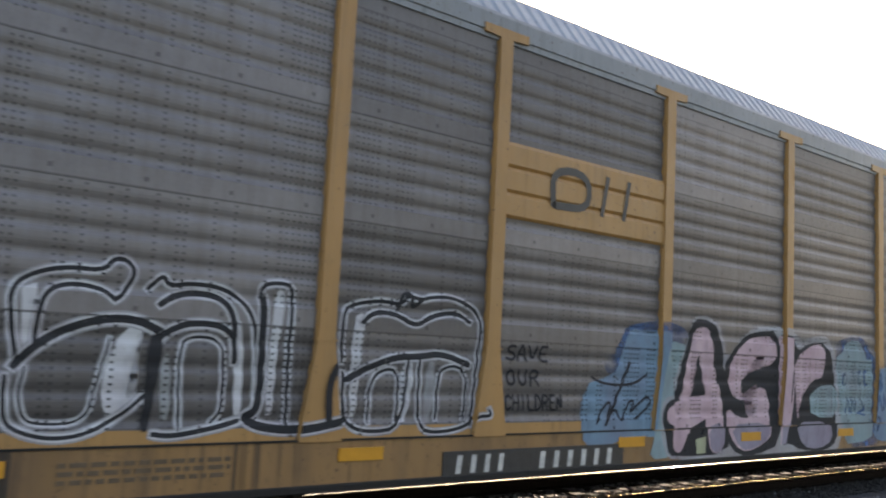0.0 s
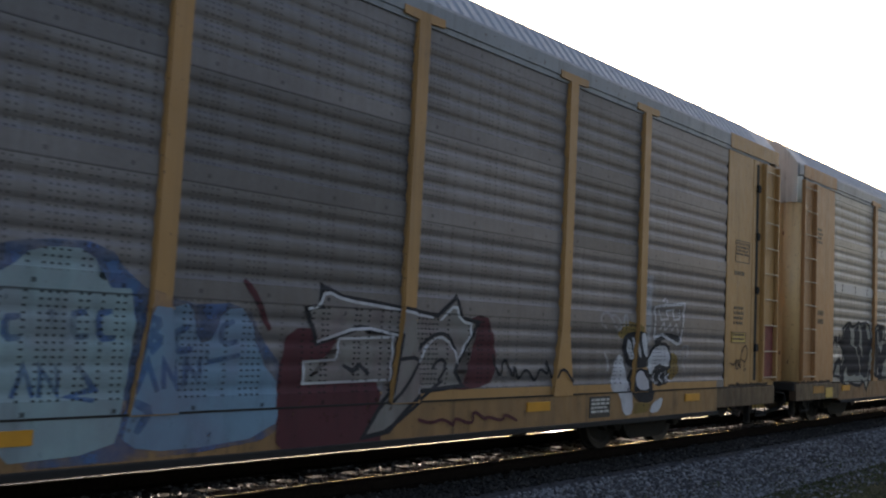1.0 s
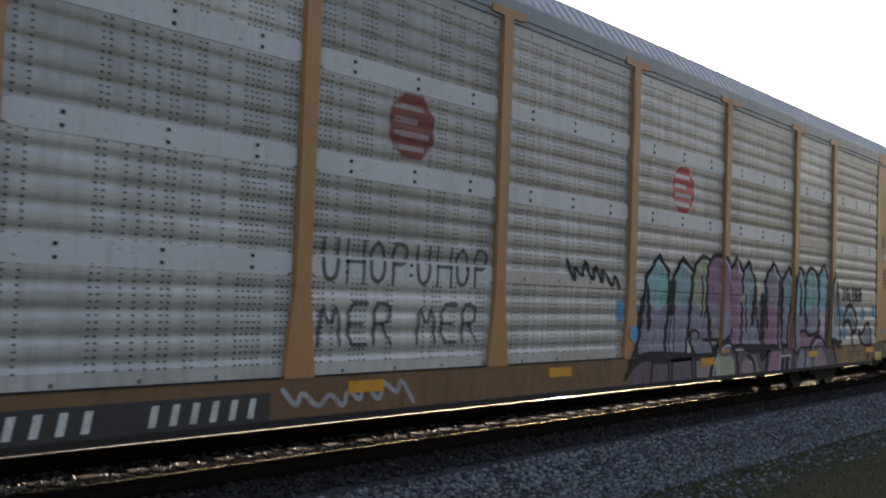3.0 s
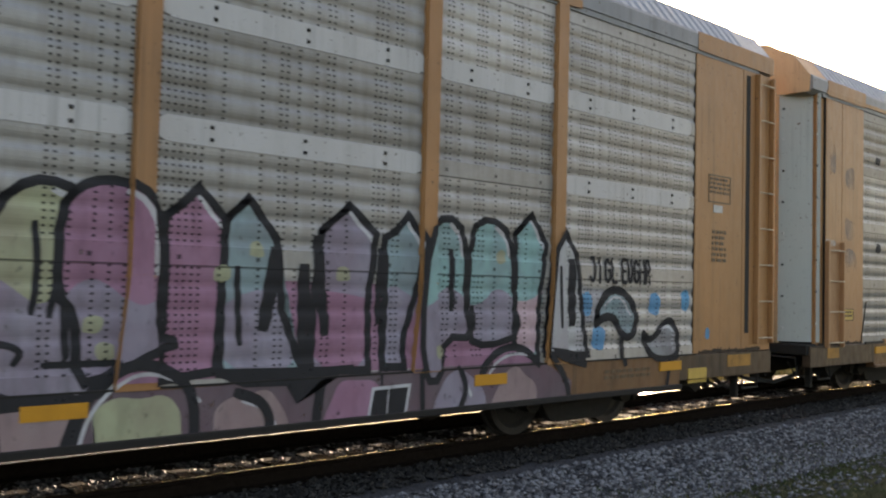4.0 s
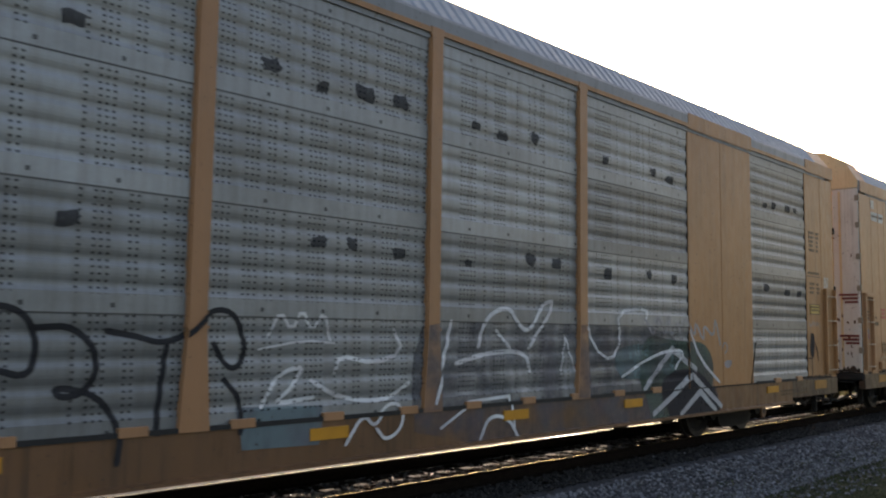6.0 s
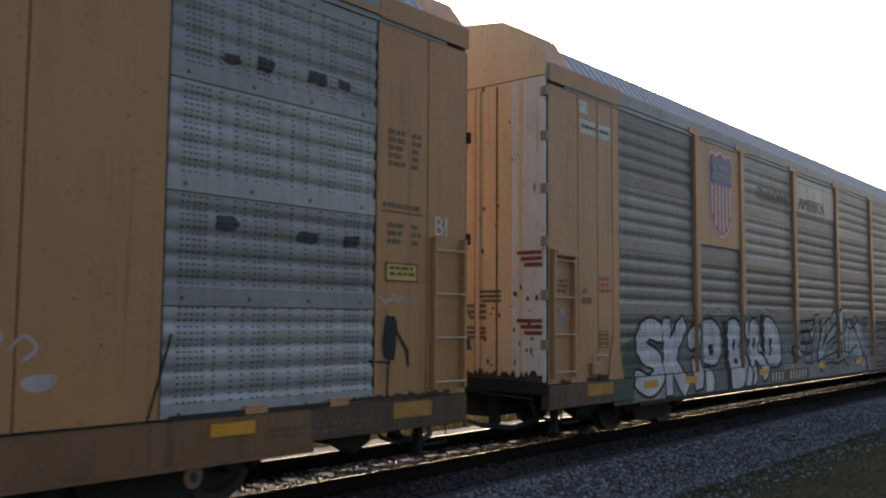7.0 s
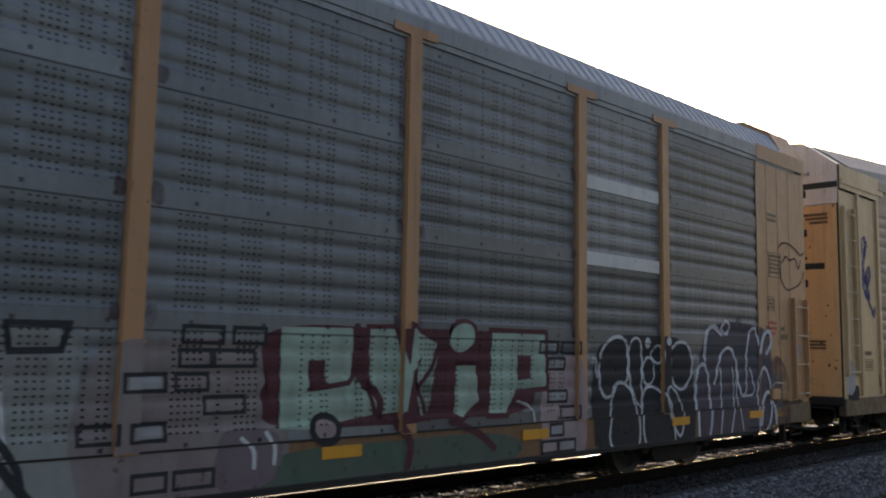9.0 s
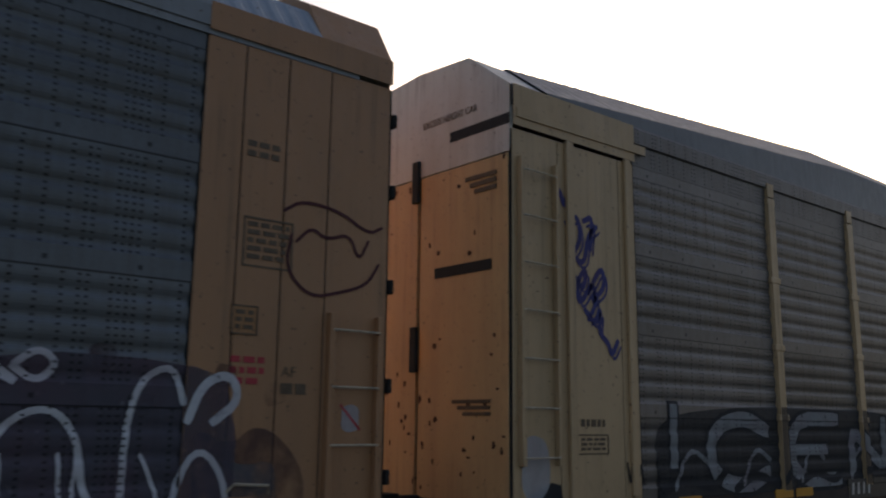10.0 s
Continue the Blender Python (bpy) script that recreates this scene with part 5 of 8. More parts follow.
    blob(car, [(10.29, 1.73), (10.51, 1.95), (10.84, 2.08), (11.37, 2.11), (11.43, 1.73), (10.73, 1.65), (10.54, 1.49), (10.53, 1.33), (10.82, 1.40), (11.12, 1.41), (11.23, 1.23), (11.23, 0.90), (11.22, 0.74), (10.81, 0.60), (10.49, 0.59), (10.23, 0.79), (10.19, 0.98), (10.26, 1.15), (10.46, 1.02), (10.78, 1.00), (10.95, 1.12), (10.74, 1.21), (10.39, 1.27), (10.23, 1.42)], S_PINK, None, 0.0, 2.3, 1)
    blob(car, [(10.22, 0.93), (11.21, 0.95), (11.21, 0.74), (10.81, 0.61), (10.49, 0.60)], S_LILAC, None, 0.0, 2.5, 1)
    blob(car, [(10.52, 1.46), (10.74, 1.63), (11.44, 1.70), (11.41, 1.47), (11.05, 1.50), (10.75, 1.40), (10.54, 1.30)], S_BLACK, None, 0.0, 2.9, 1)
    blob(car, [(11.49, 2.12), (11.81, 2.10), (11.77, 1.22), (11.62, 0.65), (11.48, 0.65), (11.52, 1.45)], S_PINK, None, 0.0, 2.4, 0)
    blob(car, [(11.53, 0.89), (11.71, 0.94), (11.62, 0.65), (11.50, 0.65)], S_LILAC, None, 0.0, 2.6, 0)
    blob(car, [(11.81, 1.34), (11.93, 1.84), (12.34, 2.02), (12.76, 2.06), (12.76, 1.59), (12.36, 1.51), (12.08, 1.27), (12.00, 0.96), (11.87, 1.00)], S_PINK, None, 0.0, 2.6, 1)
    blob(car, [(12.29, 1.27), (12.56, 1.45), (13.13, 1.47), (13.15, 0.99), (12.41, 1.00)], S_TEAL, None, 0.0, 2.9, 1)
    blob(car, [(11.87, 0.94), (12.87, 0.94), (12.94, 0.67), (12.54, 0.55), (12.06, 0.60)], S_LILAC, None, 0.0, 2.7, 1)
    pen(car, [(11.71, 1.22), (11.77, 1.68), (11.92, 1.92)], S_BLACK, 0.03, 3.4, 2)
    blob(car, [(15.7, 0.3), (15.72, 1.5), (15.97, 1.66), (16.45, 1.5), (17.0, 1.2), (17.0, 0.3)], S_MAROON, None, 0.0, 0.9, 1, "dark maroon sprayed patch")
    blob(car, [(17.9, 1.02), (18.1, 1.6), (18.4, 1.85), (18.72, 1.8), (18.86, 1.1), (18.4, 1.0)], S_MAROON, None, 0.0, 0.9, 1)
    star = [(16.0, 1.80), (16.16, 1.83), (16.17, 2.02), (16.41, 1.93), (16.92, 1.89), (17.78, 1.80), (18.08, 2.02), (18.18, 1.79), (18.48, 1.75), (18.22, 1.41), (18.1, 1.2), (18.25, 1.05), (17.55, 1.0), (17.1, 0.62), (16.75, 0.58), (16.95, 0.85), (17.12, 1.0), (17.18, 1.35), (17.22, 1.58), (16.68, 1.65), (16.14, 1.48)]
    blob(car, star, S_DULLER, S_BLACK, 0.05, 3.0, 0, "dull silver star-ended sprayed letters")
    blob(car, [(16.0, 1.31), (16.38, 1.33), (16.42, 1.53), (17.14, 1.56), (17.12, 1.13), (16.0, 1.11)], S_DULLER, S_WHITE, 0.025, 3.2, 0)
    for pts in ([(16.16, 1.5), (16.68, 1.66), (17.19, 1.58)], [(16.02, 1.8), (16.15, 1.83), (16.2, 1.98), (16.45, 1.9), (17.0, 1.86), (17.7, 1.78)], [(17.84, 1.76), (18.07, 1.95), (18.15, 1.76), (18.42, 1.72), (18.15, 1.35)], [(17.5, 1.0), (17.55, 1.4), (17.8, 1.6), (18.05, 1.5), (18.15, 1.3)]):
        pen(car, pts, S_WHITE, 0.03, 4.4, 1)
    for pts in ([(17.2, 1.34), (17.5, 1.37), (17.52, 1.0)], [(17.5, 1.42), (17.7, 1.6), (17.95, 1.62), (18.1, 1.45)], [(17.75, 1.25), (17.85, 1.35), (17.98, 1.3), (17.85, 1.12)], [(17.1, 0.9), (17.3, 1.05), (17.5, 1.35)], [(17.0, 0.6), (17.3, 0.75), (17.7, 1.0), (17.9, 1.1)]):
        pen(car, pts, S_BLACK, 0.04, 4.8, 2)
    pen(car, [(16.5, 1.27), (16.6, 1.22), (16.7, 1.28), (16.8, 1.2)], S_BLACK, 0.05, 5.0, 0)
    scribble(car, 18.7, 20.3, 1.0, 1.45, S_BLACK, 21, 0.035, 7, label="black scrawled tag")
    scribble(car, 17.6, 19.2, 0.58, 0.80, S_MAROON, 22, 0.035, 6)
    # sprayed fist with an upright pen and a crowned box
    blob(car, [(21.44, 1.71), (21.63, 1.90), (22.06, 1.84), (22.07, 1.68), (21.58, 1.61)], S_OCHRE, None, 0.0, 0.6, 1)
    blob(car, [(22.85, 1.41), (23.14, 1.47), (23.26, 1.17), (22.99, 1.01), (22.82, 1.18)], S_OCHRE, None, 0.0, 0.6, 1)
    blob(car, [(21.43, 1.40), (21.58, 1.42), (21.68, 1.19), (21.82, 0.92), (21.86, 0.59), (21.60, 0.58), (21.51, 0.87), (21.31, 0.93), (21.31, 1.09)], S_WHITE, None, 0.0, 1.0, 1, "white cartoon fist sprayed over a post")
    blob(car, [(22.12, 2.35), (22.21, 2.57), (22.40, 2.56), (22.36, 2.09), (22.35, 1.62), (22.21, 1.53)], S_GHOST, None, 0.0, 1.1, 0)
    blob(car, [(21.60, 1.69), (22.07, 1.77), (22.23, 1.63), (22.32, 1.28), (22.00, 1.22), (21.73, 1.26), (21.58, 1.45)], S_BLACK, None, 0.0, 1.6, 1)
    blob(car, [(21.71, 1.19), (22.11, 1.24), (22.43, 1.07), (22.46, 0.90), (22.39, 0.72), (21.86, 0.77)], S_BLACK, None, 0.0, 1.5, 1)
    blob(car, [(21.69, 1.60), (21.77, 1.64), (21.90, 1.46), (21.88, 1.32), (21.75, 1.37)], S_SILVER, None, 0.0, 2.2, 1)
    blob(car, [(21.82, 1.64), (21.89, 1.67), (22.00, 1.46), (21.99, 1.33)], S_SILVER, None, 0.0, 2.2, 1)
    blob(car, [(21.98, 1.70), (22.11, 1.74), (22.25, 1.41), (22.10, 1.37)], S_WHITE, None, 0.0, 2.2, 1)
    blob(car, [(21.82, 1.14), (22.03, 1.24), (22.21, 1.07), (22.37, 1.01), (22.23, 0.90), (21.92, 0.91)], S_WHITE, S_BLACK, 0.035, 2.4, 1)
    blob(car, [(22.31, 1.40), (22.54, 1.58), (22.88, 1.57), (22.97, 1.41), (22.96, 1.19), (22.57, 1.28), (22.37, 1.06), (22.23, 1.28)], S_WHITE, S_BLACK, 0.05, 2.6, 1)
    blob(car, [(22.42, 1.17), (22.82, 1.26), (22.99, 1.01), (22.48, 0.94)], S_BLACK, None, 0.0, 3.0, 1)
    pen(car, [(22.48, 1.14), (22.48, 1.00), (22.57, 1.02)], S_WHITE, 0.03, 3.6, 1)
    pen(car, [(22.69, 1.15), (22.63, 1.09), (22.72, 1.02)], S_WHITE, 0.03, 3.6, 1)
    pen(car, [(22.81, 1.18), (22.84, 1.01)], S_WHITE, 0.03, 3.6, 0)
    pen(car, [(22.93, 1.14), (22.85, 1.08), (22.95, 1.02)], S_WHITE, 0.03, 3.6, 0)
    pen(car, [(22.47, 2.12), (23.38, 2.20), (23.28, 1.61), (23.15, 1.58), (22.70, 1.72), (22.47, 1.66), (22.47, 2.12)], S_WHITE, 0.045, 3.0, 0)
    pen(car, [(22.51, 1.60), (22.78, 1.71), (23.22, 1.66)], S_BLACK, 0.09, 2.8, 2)
    pen(car, [(22.60, 2.07), (22.63, 1.93), (22.85, 1.95), (22.82, 2.07), (23.04, 2.09), (23.02, 1.94), (23.21, 1.96), (23.22, 2.09)], S_WHITE, 0.03, 3.4, 0)
    pen(car, [(22.61, 1.79), (22.73, 1.89), (22.77, 1.78), (22.92, 1.88), (22.96, 1.77), (23.11, 1.88), (23.19, 1.75)], S_WHITE, 0.03, 3.4, 0)
    pen(car, [(22.71, 2.21), (22.79, 2.26), (22.84, 2.20), (22.75, 2.16)], S_WHITE, 0.03, 3.4, 2)
    pen(car, [(21.15, 1.77), (21.00, 1.84), (21.02, 1.95), (21.17, 1.99), (21.28, 1.91), (21.41, 1.77), (21.52, 1.74), (21.55, 1.84), (21.37, 1.96), (21.25, 1.93)], S_GHOST, 0.04, 3.0, 2)
    pen(car, [(21.61, 1.82), (21.60, 1.94), (21.68, 1.97), (21.70, 1.83)], S_GHOST, 0.05, 3.0, 2)
    pen(car, [(21.12, 1.43), (21.25, 1.30), (21.21, 1.20)], S_GHOST, 0.04, 3.0, 2)
    pen(car, [(23.26, 1.34), (23.27, 1.49), (23.50, 1.59), (23.55, 1.44), (23.35, 1.35), (23.42, 1.17)], S_GHOST, 0.04, 3.0, 2)
    blob(car, [(22.39, 0.72), (22.73, 0.83), (22.62, 0.60), (22.31, 0.58)], S_WHITE, None, 0.0, 1.2, 1)
    blob(car, [(21.89, 0.75), (22.36, 0.72), (22.26, 0.60), (21.86, 0.59)], S_OCHRE, None, 0.0, 1.2, 0)
    part("red_patch", block(car.x(26.26), car.x(26.74), -0.02, -0.012, 1.02, 1.98), OLD_RED, car.root, "dull red painted patch behind the ladder")
    # plates and marks
    tile(car, "number_board", 5.46, 8.10, 0.50, 0.76, BLACK, proud=0.0135, label="black number board")
    bars(car, 5.62, 6.35, 0.55, 0.72, 4, LABEL, SILL_FACE - 0.006, 0.02)
    bars(car, 6.75, 8.02, 0.55, 0.72, 6, LABEL, SILL_FACE - 0.006, 0.02)
    reflectors(car, (1.2, 4.3, 8.02, 10.5, 13.1, 19.4, 23.4))
    tile(car, "safety_plate", 20.76, 21.26, 0.58, 0.86, BLACK, label="black inspection plate")
    text_lines(car, 20.80, 21.22, 0.83, 4, 0.03, LABEL, SILL_FACE - 0.006)
    text_lines(car, 2.0, 3.3, 0.80, 3, 0.035, STENCIL, SILL_FACE)
    tile(car, "warning_label", 25.02, 25.58, 1.63, 1.82, SIGN_YELLOW, -0.012, label="yellow warning label with dark text")
    text_lines(car, 25.08, 25.5, 1.79, 2, 0.04, STENCIL, -0.018)
    frame_box(car, 25.12, 25.68, 3.0, 3.38, -0.012)
    text_lines(car, 25.16, 25.64, 3.34, 4, 0.035, STENCIL, -0.012, 4)
    text_lines(car, 25.1, 25.5, 2.85, 1, 0.07, STENCIL, -0.012, 5)
    text_lines(car, 25.1, 25.5, 2.25, 4, 0.05, STENCIL, -0.012, 6)
    for pts in ([(24.98, 1.3), (25.15, 1.25), (25.25, 1.4), (25.18, 1.2), (25.3, 1.2), (25.34, 1.38), (25.26, 1.3), (25.4, 1.22)], [(25.36, 1.2), (25.42, 1.5), (25.58, 1.62), (25.68, 1.5), (25.58, 1.3), (25.42, 1.36)], [(25.55, 1.3), (25.52, 1.15), (25.6, 1.2)]):
        pen(car, pts, S_BLACK, 0.022, 3.0)
    frame_box(car, 25.02, 25.58, 1.63, 1.82, -0.018)
    return car


def frame_box(car, x0, x1, z0, z1, face, mat=None, w=0.018):
    bm = bmesh.new()
    for a, b, c, d in ((x0, x1, z0, z0 + w), (x0, x1, z1 - w, z1), (x0, x0 + w, z0, z1), (x1 - w, x1, z0, z1)):
        slab(bm, car.x(a), car.x(b), face - 0.005, face + 0.001, c, d)
    return part("stencil_frame", bm, mat or STENCIL, car.root)


# ---- second car: bright screens with galvanised straps ----
def car_bright():
    car = Car(27.85, 55.30, "autorack car with bright galvanised screens, ochre posts and pastel graffiti", 0.17)
    posts = (32.58, 34.53, 37.31, 40.12, 42.96, 45.82, 48.66, 50.56)
    standard_body(car, OCHRE, GALV_LIGHT, posts, 29.92, 53.28, (28.75,), (54.48,), None, 0.25)
    finish_roof(car, FASCIA, ROOF)
    end_face(car, False, end_style(DOOR_TAN, WHITE, "tan curved end door under a white top", "white top of the end", 4.40, 0, hinges=(), inset=0.25, marks=((0.5, 0.05, 4.45, 0.5),)))
    end_face(car, True, end_style(OCHRE, OCHRE, "ochre folding end door", hinges=(1.2, 2.0, 2.8, 3.6, 4.4)))
    rounded_corner(car, 0.25, 4.40)
    ladder(car, 28.08, 28.70, 1.04, 4.7, 9, OCHRE)
    ladder(car, 54.84, 55.24, 1.08, 4.7, 8, OCHRE)
    part("door_gap", block(car.x(54.56), car.x(54.67), -0.016, 0.0, 1.15, 4.8), DARK, car.root)
    grime_splash(car, False, 12, False)
    grime_splash(car, True, 13)
    for i, (a, b) in enumerate(zip((29.92,) + posts, posts + (53.28,))):
        for k, z in enumerate((SEAM + PITCH, SEAM + 2 * PITCH, SEAM + 3 * PITCH)):
            if i in (1, 7) and k != 2 or (i == 0 and k == 2) or (k == 0 and i not in (2, 3)):
                continue
            x0, x1 = car.x(a) + 0.11, car.x(b) - 0.11
            bm = prism([(x0, z + 0.03), (x0 + 0.06, z - 0.01), (x1 - 0.06, z - 0.01), (x1, z + 0.03), (x1, z + 0.17), (x1 - 0.06, z + 0.2), (x0 + 0.06, z + 0.2), (x0, z + 0.17)], -0.0065, 0.0)
            strap = part("strap", bm, STRAP, car.root, "pale galvanised strap with bolts")
            n = 3 if b - a > 2.2 else 2
            bm = bmesh.new()
            for q in range(n):
                xq = x0 + (x1 - x0) * (q + 0.5) / n
                for zq in (z + 0.045, z + 0.145):
                    slab(bm, xq - 0.014, xq + 0.014, -0.019, -0.006, zq - 0.014, zq + 0.014)
            tagged(part("bolts", bm, GRIME, strap), kind="stuff")
    # red eight-sided sign
    for cx, cz, r, ink in ((44.41, 3.36, 0.36, RED), (38.66, 3.40, 0.34, OLD_RED)):
        oct8 = [(car.x(cx) + r * math.cos(math.pi / 8 + k * math.pi / 4), cz + r * 1.05 * math.sin(math.pi / 8 + k * math.pi / 4)) for k in range(8)]
        spray(car, [patch([(car.x(cx) + (a - car.x(cx)) * 1.07, cz + (b - cz) * 1.07) for a, b in oct8], 0)], LABEL if ink is RED else S_ROSE, name="sign_border")
        spray(car, [patch(oct8, 1.0)], ink, "red eight-sided sign with white bars", "sign")
        for k, w in enumerate((0.42, 0.34, 0.5, 0.44)):
            z = cz + 0.22 - 0.14 * k
            spray(car, [patch([(car.x(cx - 0.26), z - 0.06), (car.x(cx - 0.26 + w), z - 0.06), (car.x(cx - 0.26 + w), z), (car.x(cx - 0.26), z)], 2.0)], LABEL if ink is RED else S_ROSE, name="sign_bar")
    # black block letters edged in white
    blob(car, [(30.31, 1.73), (30.51, 1.78), (30.52, 2.00), (30.77, 2.13), (30.97, 2.17), (31.05, 2.08), (31.24, 2.09), (31.54, 2.19), (31.66, 2.15), (32.06, 2.20), (32.29, 2.12), (32.34, 1.86), (32.48, 1.81), (32.58, 1.44), (32.54, 1.01), (32.32, 1.12), (32.20, 0.94), (31.97, 0.70), (31.77, 0.91), (31.54, 0.80), (31.21, 0.82), (30.85, 0.89), (30.85, 0.80), (30.43, 0.84), (30.33, 1.00), (29.97, 1.04), (30.06, 1.26), (30.26, 1.39), (30.44, 1.30), (30.57, 1.47), (30.64, 1.54), (30.38, 1.64)], S_TARNISH, S_BLACK, 0.07, 0.5, 0)
    blob(car, [(32.49, 1.76), (32.50, 2.08), (32.74, 2.20), (32.97, 2.16), (33.36, 2.16), (33.46, 1.96), (33.30, 1.84), (33.72, 1.77), (33.83, 1.53), (34.09, 1.53), (34.21, 1.19), (34.22, 0.98), (32.90, 0.94), (32.61, 1.01)], S_TARNISH, S_BLACK, 0.07, 0.7, 0)
    blob(car, [(30.55, 1.95), (30.77, 2.08), (30.96, 2.14), (31.02, 1.71), (31.32, 1.62), (31.56, 1.38), (31.67, 1.04), (31.36, 1.00), (31.30, 1.05), (31.17, 1.35), (31.08, 1.23), (31.04, 1.01), (30.84, 1.02), (30.75, 1.23), (30.64, 1.10), (30.56, 0.86), (30.40, 0.90), (30.36, 1.09), (30.27, 1.24), (30.44, 1.16), (30.62, 1.43), (30.67, 1.56), (30.60, 1.69), (30.35, 1.72), (30.55, 1.80)], S_NAVY, None, 0.0, 2.0, 0, "blue-black block letters edged in silver")
    blob(car, [(31.21, 2.00), (31.54, 2.15), (31.61, 1.73), (31.55, 1.63), (31.32, 1.66), (31.25, 1.71)], S_NAVY, None, 0.0, 2.1, 0)
    blob(car, [(31.69, 2.08), (32.03, 2.19), (32.15, 1.82), (32.42, 1.81), (32.65, 1.60), (32.72, 1.22), (32.61, 1.09), (32.48, 1.16), (32.59, 1.33), (32.50, 1.51), (32.36, 1.64), (32.28, 1.42), (32.17, 1.01), (31.95, 0.96), (31.71, 1.03), (31.62, 1.38), (31.38, 1.62), (31.60, 1.68), (31.84, 1.39), (31.87, 1.58), (31.74, 1.83)], S_NAVY, None, 0.0, 2.2, 0)
    blob(car, [(32.53, 2.03), (32.86, 2.17), (32.85, 1.93), (32.77, 1.76), (32.97, 1.70), (33.10, 1.51), (33.31, 1.73), (33.64, 1.78), (33.79, 1.62), (33.67, 1.33), (33.50, 1.39), (33.34, 1.27), (33.20, 0.97), (32.90, 0.96), (32.73, 1.22), (32.70, 1.54), (32.50, 1.76)], S_NAVY, None, 0.0, 2.3, 0)
    blob(car, [(32.92, 2.13), (33.30, 2.14), (33.14, 1.95), (33.24, 1.83), (33.00, 1.76), (32.91, 1.88)], S_NAVY, None, 0.0, 2.4, 0)
    blob(car, [(33.68, 1.18), (34.02, 1.50), (34.12, 1.37), (33.93, 1.01), (33.69, 0.98)], S_NAVY, None, 0.0, 2.5, 0)
    pen(car, [(30.00, 1.08), (30.10, 1.25), (30.27, 1.32), (30.44, 1.22)], S_BLACK, 0.08, 2.6, 2)
    blob(car, [(32.77, 1.76), (32.85, 1.89), (32.94, 1.74)], S_TARNISH, None, 0.0, 3.0, 0)
    blob(car, [(32.36, 1.59), (32.48, 1.61), (32.46, 1.48), (32.35, 1.42)], S_TARNISH, None, 0.0, 3.0, 0)
    lettering(car, "MAK", 29.95, 30.6, 1.6, 1.9, 0.05, S_BLACK, soft=1)
    lettering(car, "TOWN", 33.75, 34.35, 1.55, 1.8, 0.04, S_BLACK, soft=1)
    lettering(car, "UHOP", 37.5, 38.7, 1.75, 2.2, 0.045, S_INKY, soft=1, label="black marker letters")
    lettering(car, "UHOP", 38.75, 39.95, 1.75, 2.2, 0.045, S_INKY, soft=1)
    lettering(car, "MER", 37.5, 38.5, 1.15, 1.6, 0.045, S_INKY, soft=1)
    lettering(car, "MER", 38.8, 39.8, 1.15, 1.6, 0.045, S_INKY, soft=1)
    scribble(car, 41.4, 42.75, 1.8, 2.25, S_BLACK, 72, 0.05, 6)
    scribble(car, 37.1, 38.9, 0.56, 0.86, S_GHOST, 73, 0.05, 7, 0.5)
    # long pastel piece with black edges
    def letter(points, low, high, order, soft=1):
        """A letter in two shades, with a black edge and a white shine inside it."""
        line = [(car.x(a), b) for a, b in points]
        line = chaikin(line, True, soft)
        spray(car, [patch(line, order)], high, "tall pastel letters with black edges")
        spray(car, [patch(chaikin([(a, min(b, 1.62 + 0.1 * math.sin(9 * a))) for a, b in line], True, 1), order + 0.3)], low)
        mid = sum(a for a, _ in line) / len(line)
        spray(car, [ribbon([(mid + (a - mid) * 0.84, 1.5 + (b - 1.5) * 0.93) for a, b in line if b > 1.75 and a > mid - 0.05], 0.05, order + 0.6)], S_WHITE)
        spray(car, [ribbon(line + line[:2], 0.075, order + 1.0)], S_BLACK)

    blob(car, [(42.9, 0.3), (43.1, 0.95), (44.9, 0.90), (46.1, 0.88), (47.9, 0.92), (50.3, 0.93), (50.8, 0.7), (50.8, 0.3)], S_DUSK, None, 0.0, 0.0, 0, "muted backing under the letters")
    blob(car, [(45.0, 0.95), (45.0, 1.75), (50.3, 1.7), (50.3, 0.92)], S_MAGENTA, None, 0.0, 0.1, 0)
    letter([(43.37, 1.99), (43.57, 2.18), (43.74, 2.34), (44.03, 2.12), (44.02, 1.45), (43.92, 0.85), (43.08, 0.89), (43.26, 1.25), (43.35, 1.70)], S_LILAC, S_AQUA, 1.0, 0)
    blob(car, [(43.28, 1.78), (43.39, 1.84), (43.23, 1.21), (43.08, 0.92), (43.75, 0.96), (43.27, 0.83), (42.84, 0.67), (43.13, 1.25)], S_BLACK, None, 0.0, 5.0, 1)
    blob(car, [(43.39, 1.99), (43.47, 1.86), (43.56, 1.45), (43.53, 1.21), (43.42, 1.33), (43.43, 1.62)], S_BLACK, None, 0.0, 5.0, 1)
    letter([(44.21, 2.10), (44.44, 2.33), (44.79, 2.16), (44.69, 1.45), (44.55, 0.84), (43.95, 0.84), (43.96, 1.28), (44.05, 1.53), (44.19, 1.53), (44.16, 1.94)], S_LILAC, S_TEAL, 1.2, 0)
    blob(car, [(44.05, 1.98), (44.22, 2.09), (44.22, 1.53), (44.05, 1.45)], S_BLACK, None, 0.0, 5.0, 0)
    pen(car, [(44.07, 0.85), (44.08, 1.27), (44.13, 1.50), (44.20, 1.50), (44.22, 1.27), (44.20, 0.86)], S_BLACK, 0.03, 5.2, 2)
    letter([(44.80, 2.21), (45.02, 2.40), (45.25, 2.39), (45.46, 2.25), (45.48, 1.55), (45.67, 1.04), (45.50, 0.84), (44.86, 0.83), (44.68, 1.16), (44.67, 1.73)], S_LILAC, S_OLIVE, 1.4, 1)
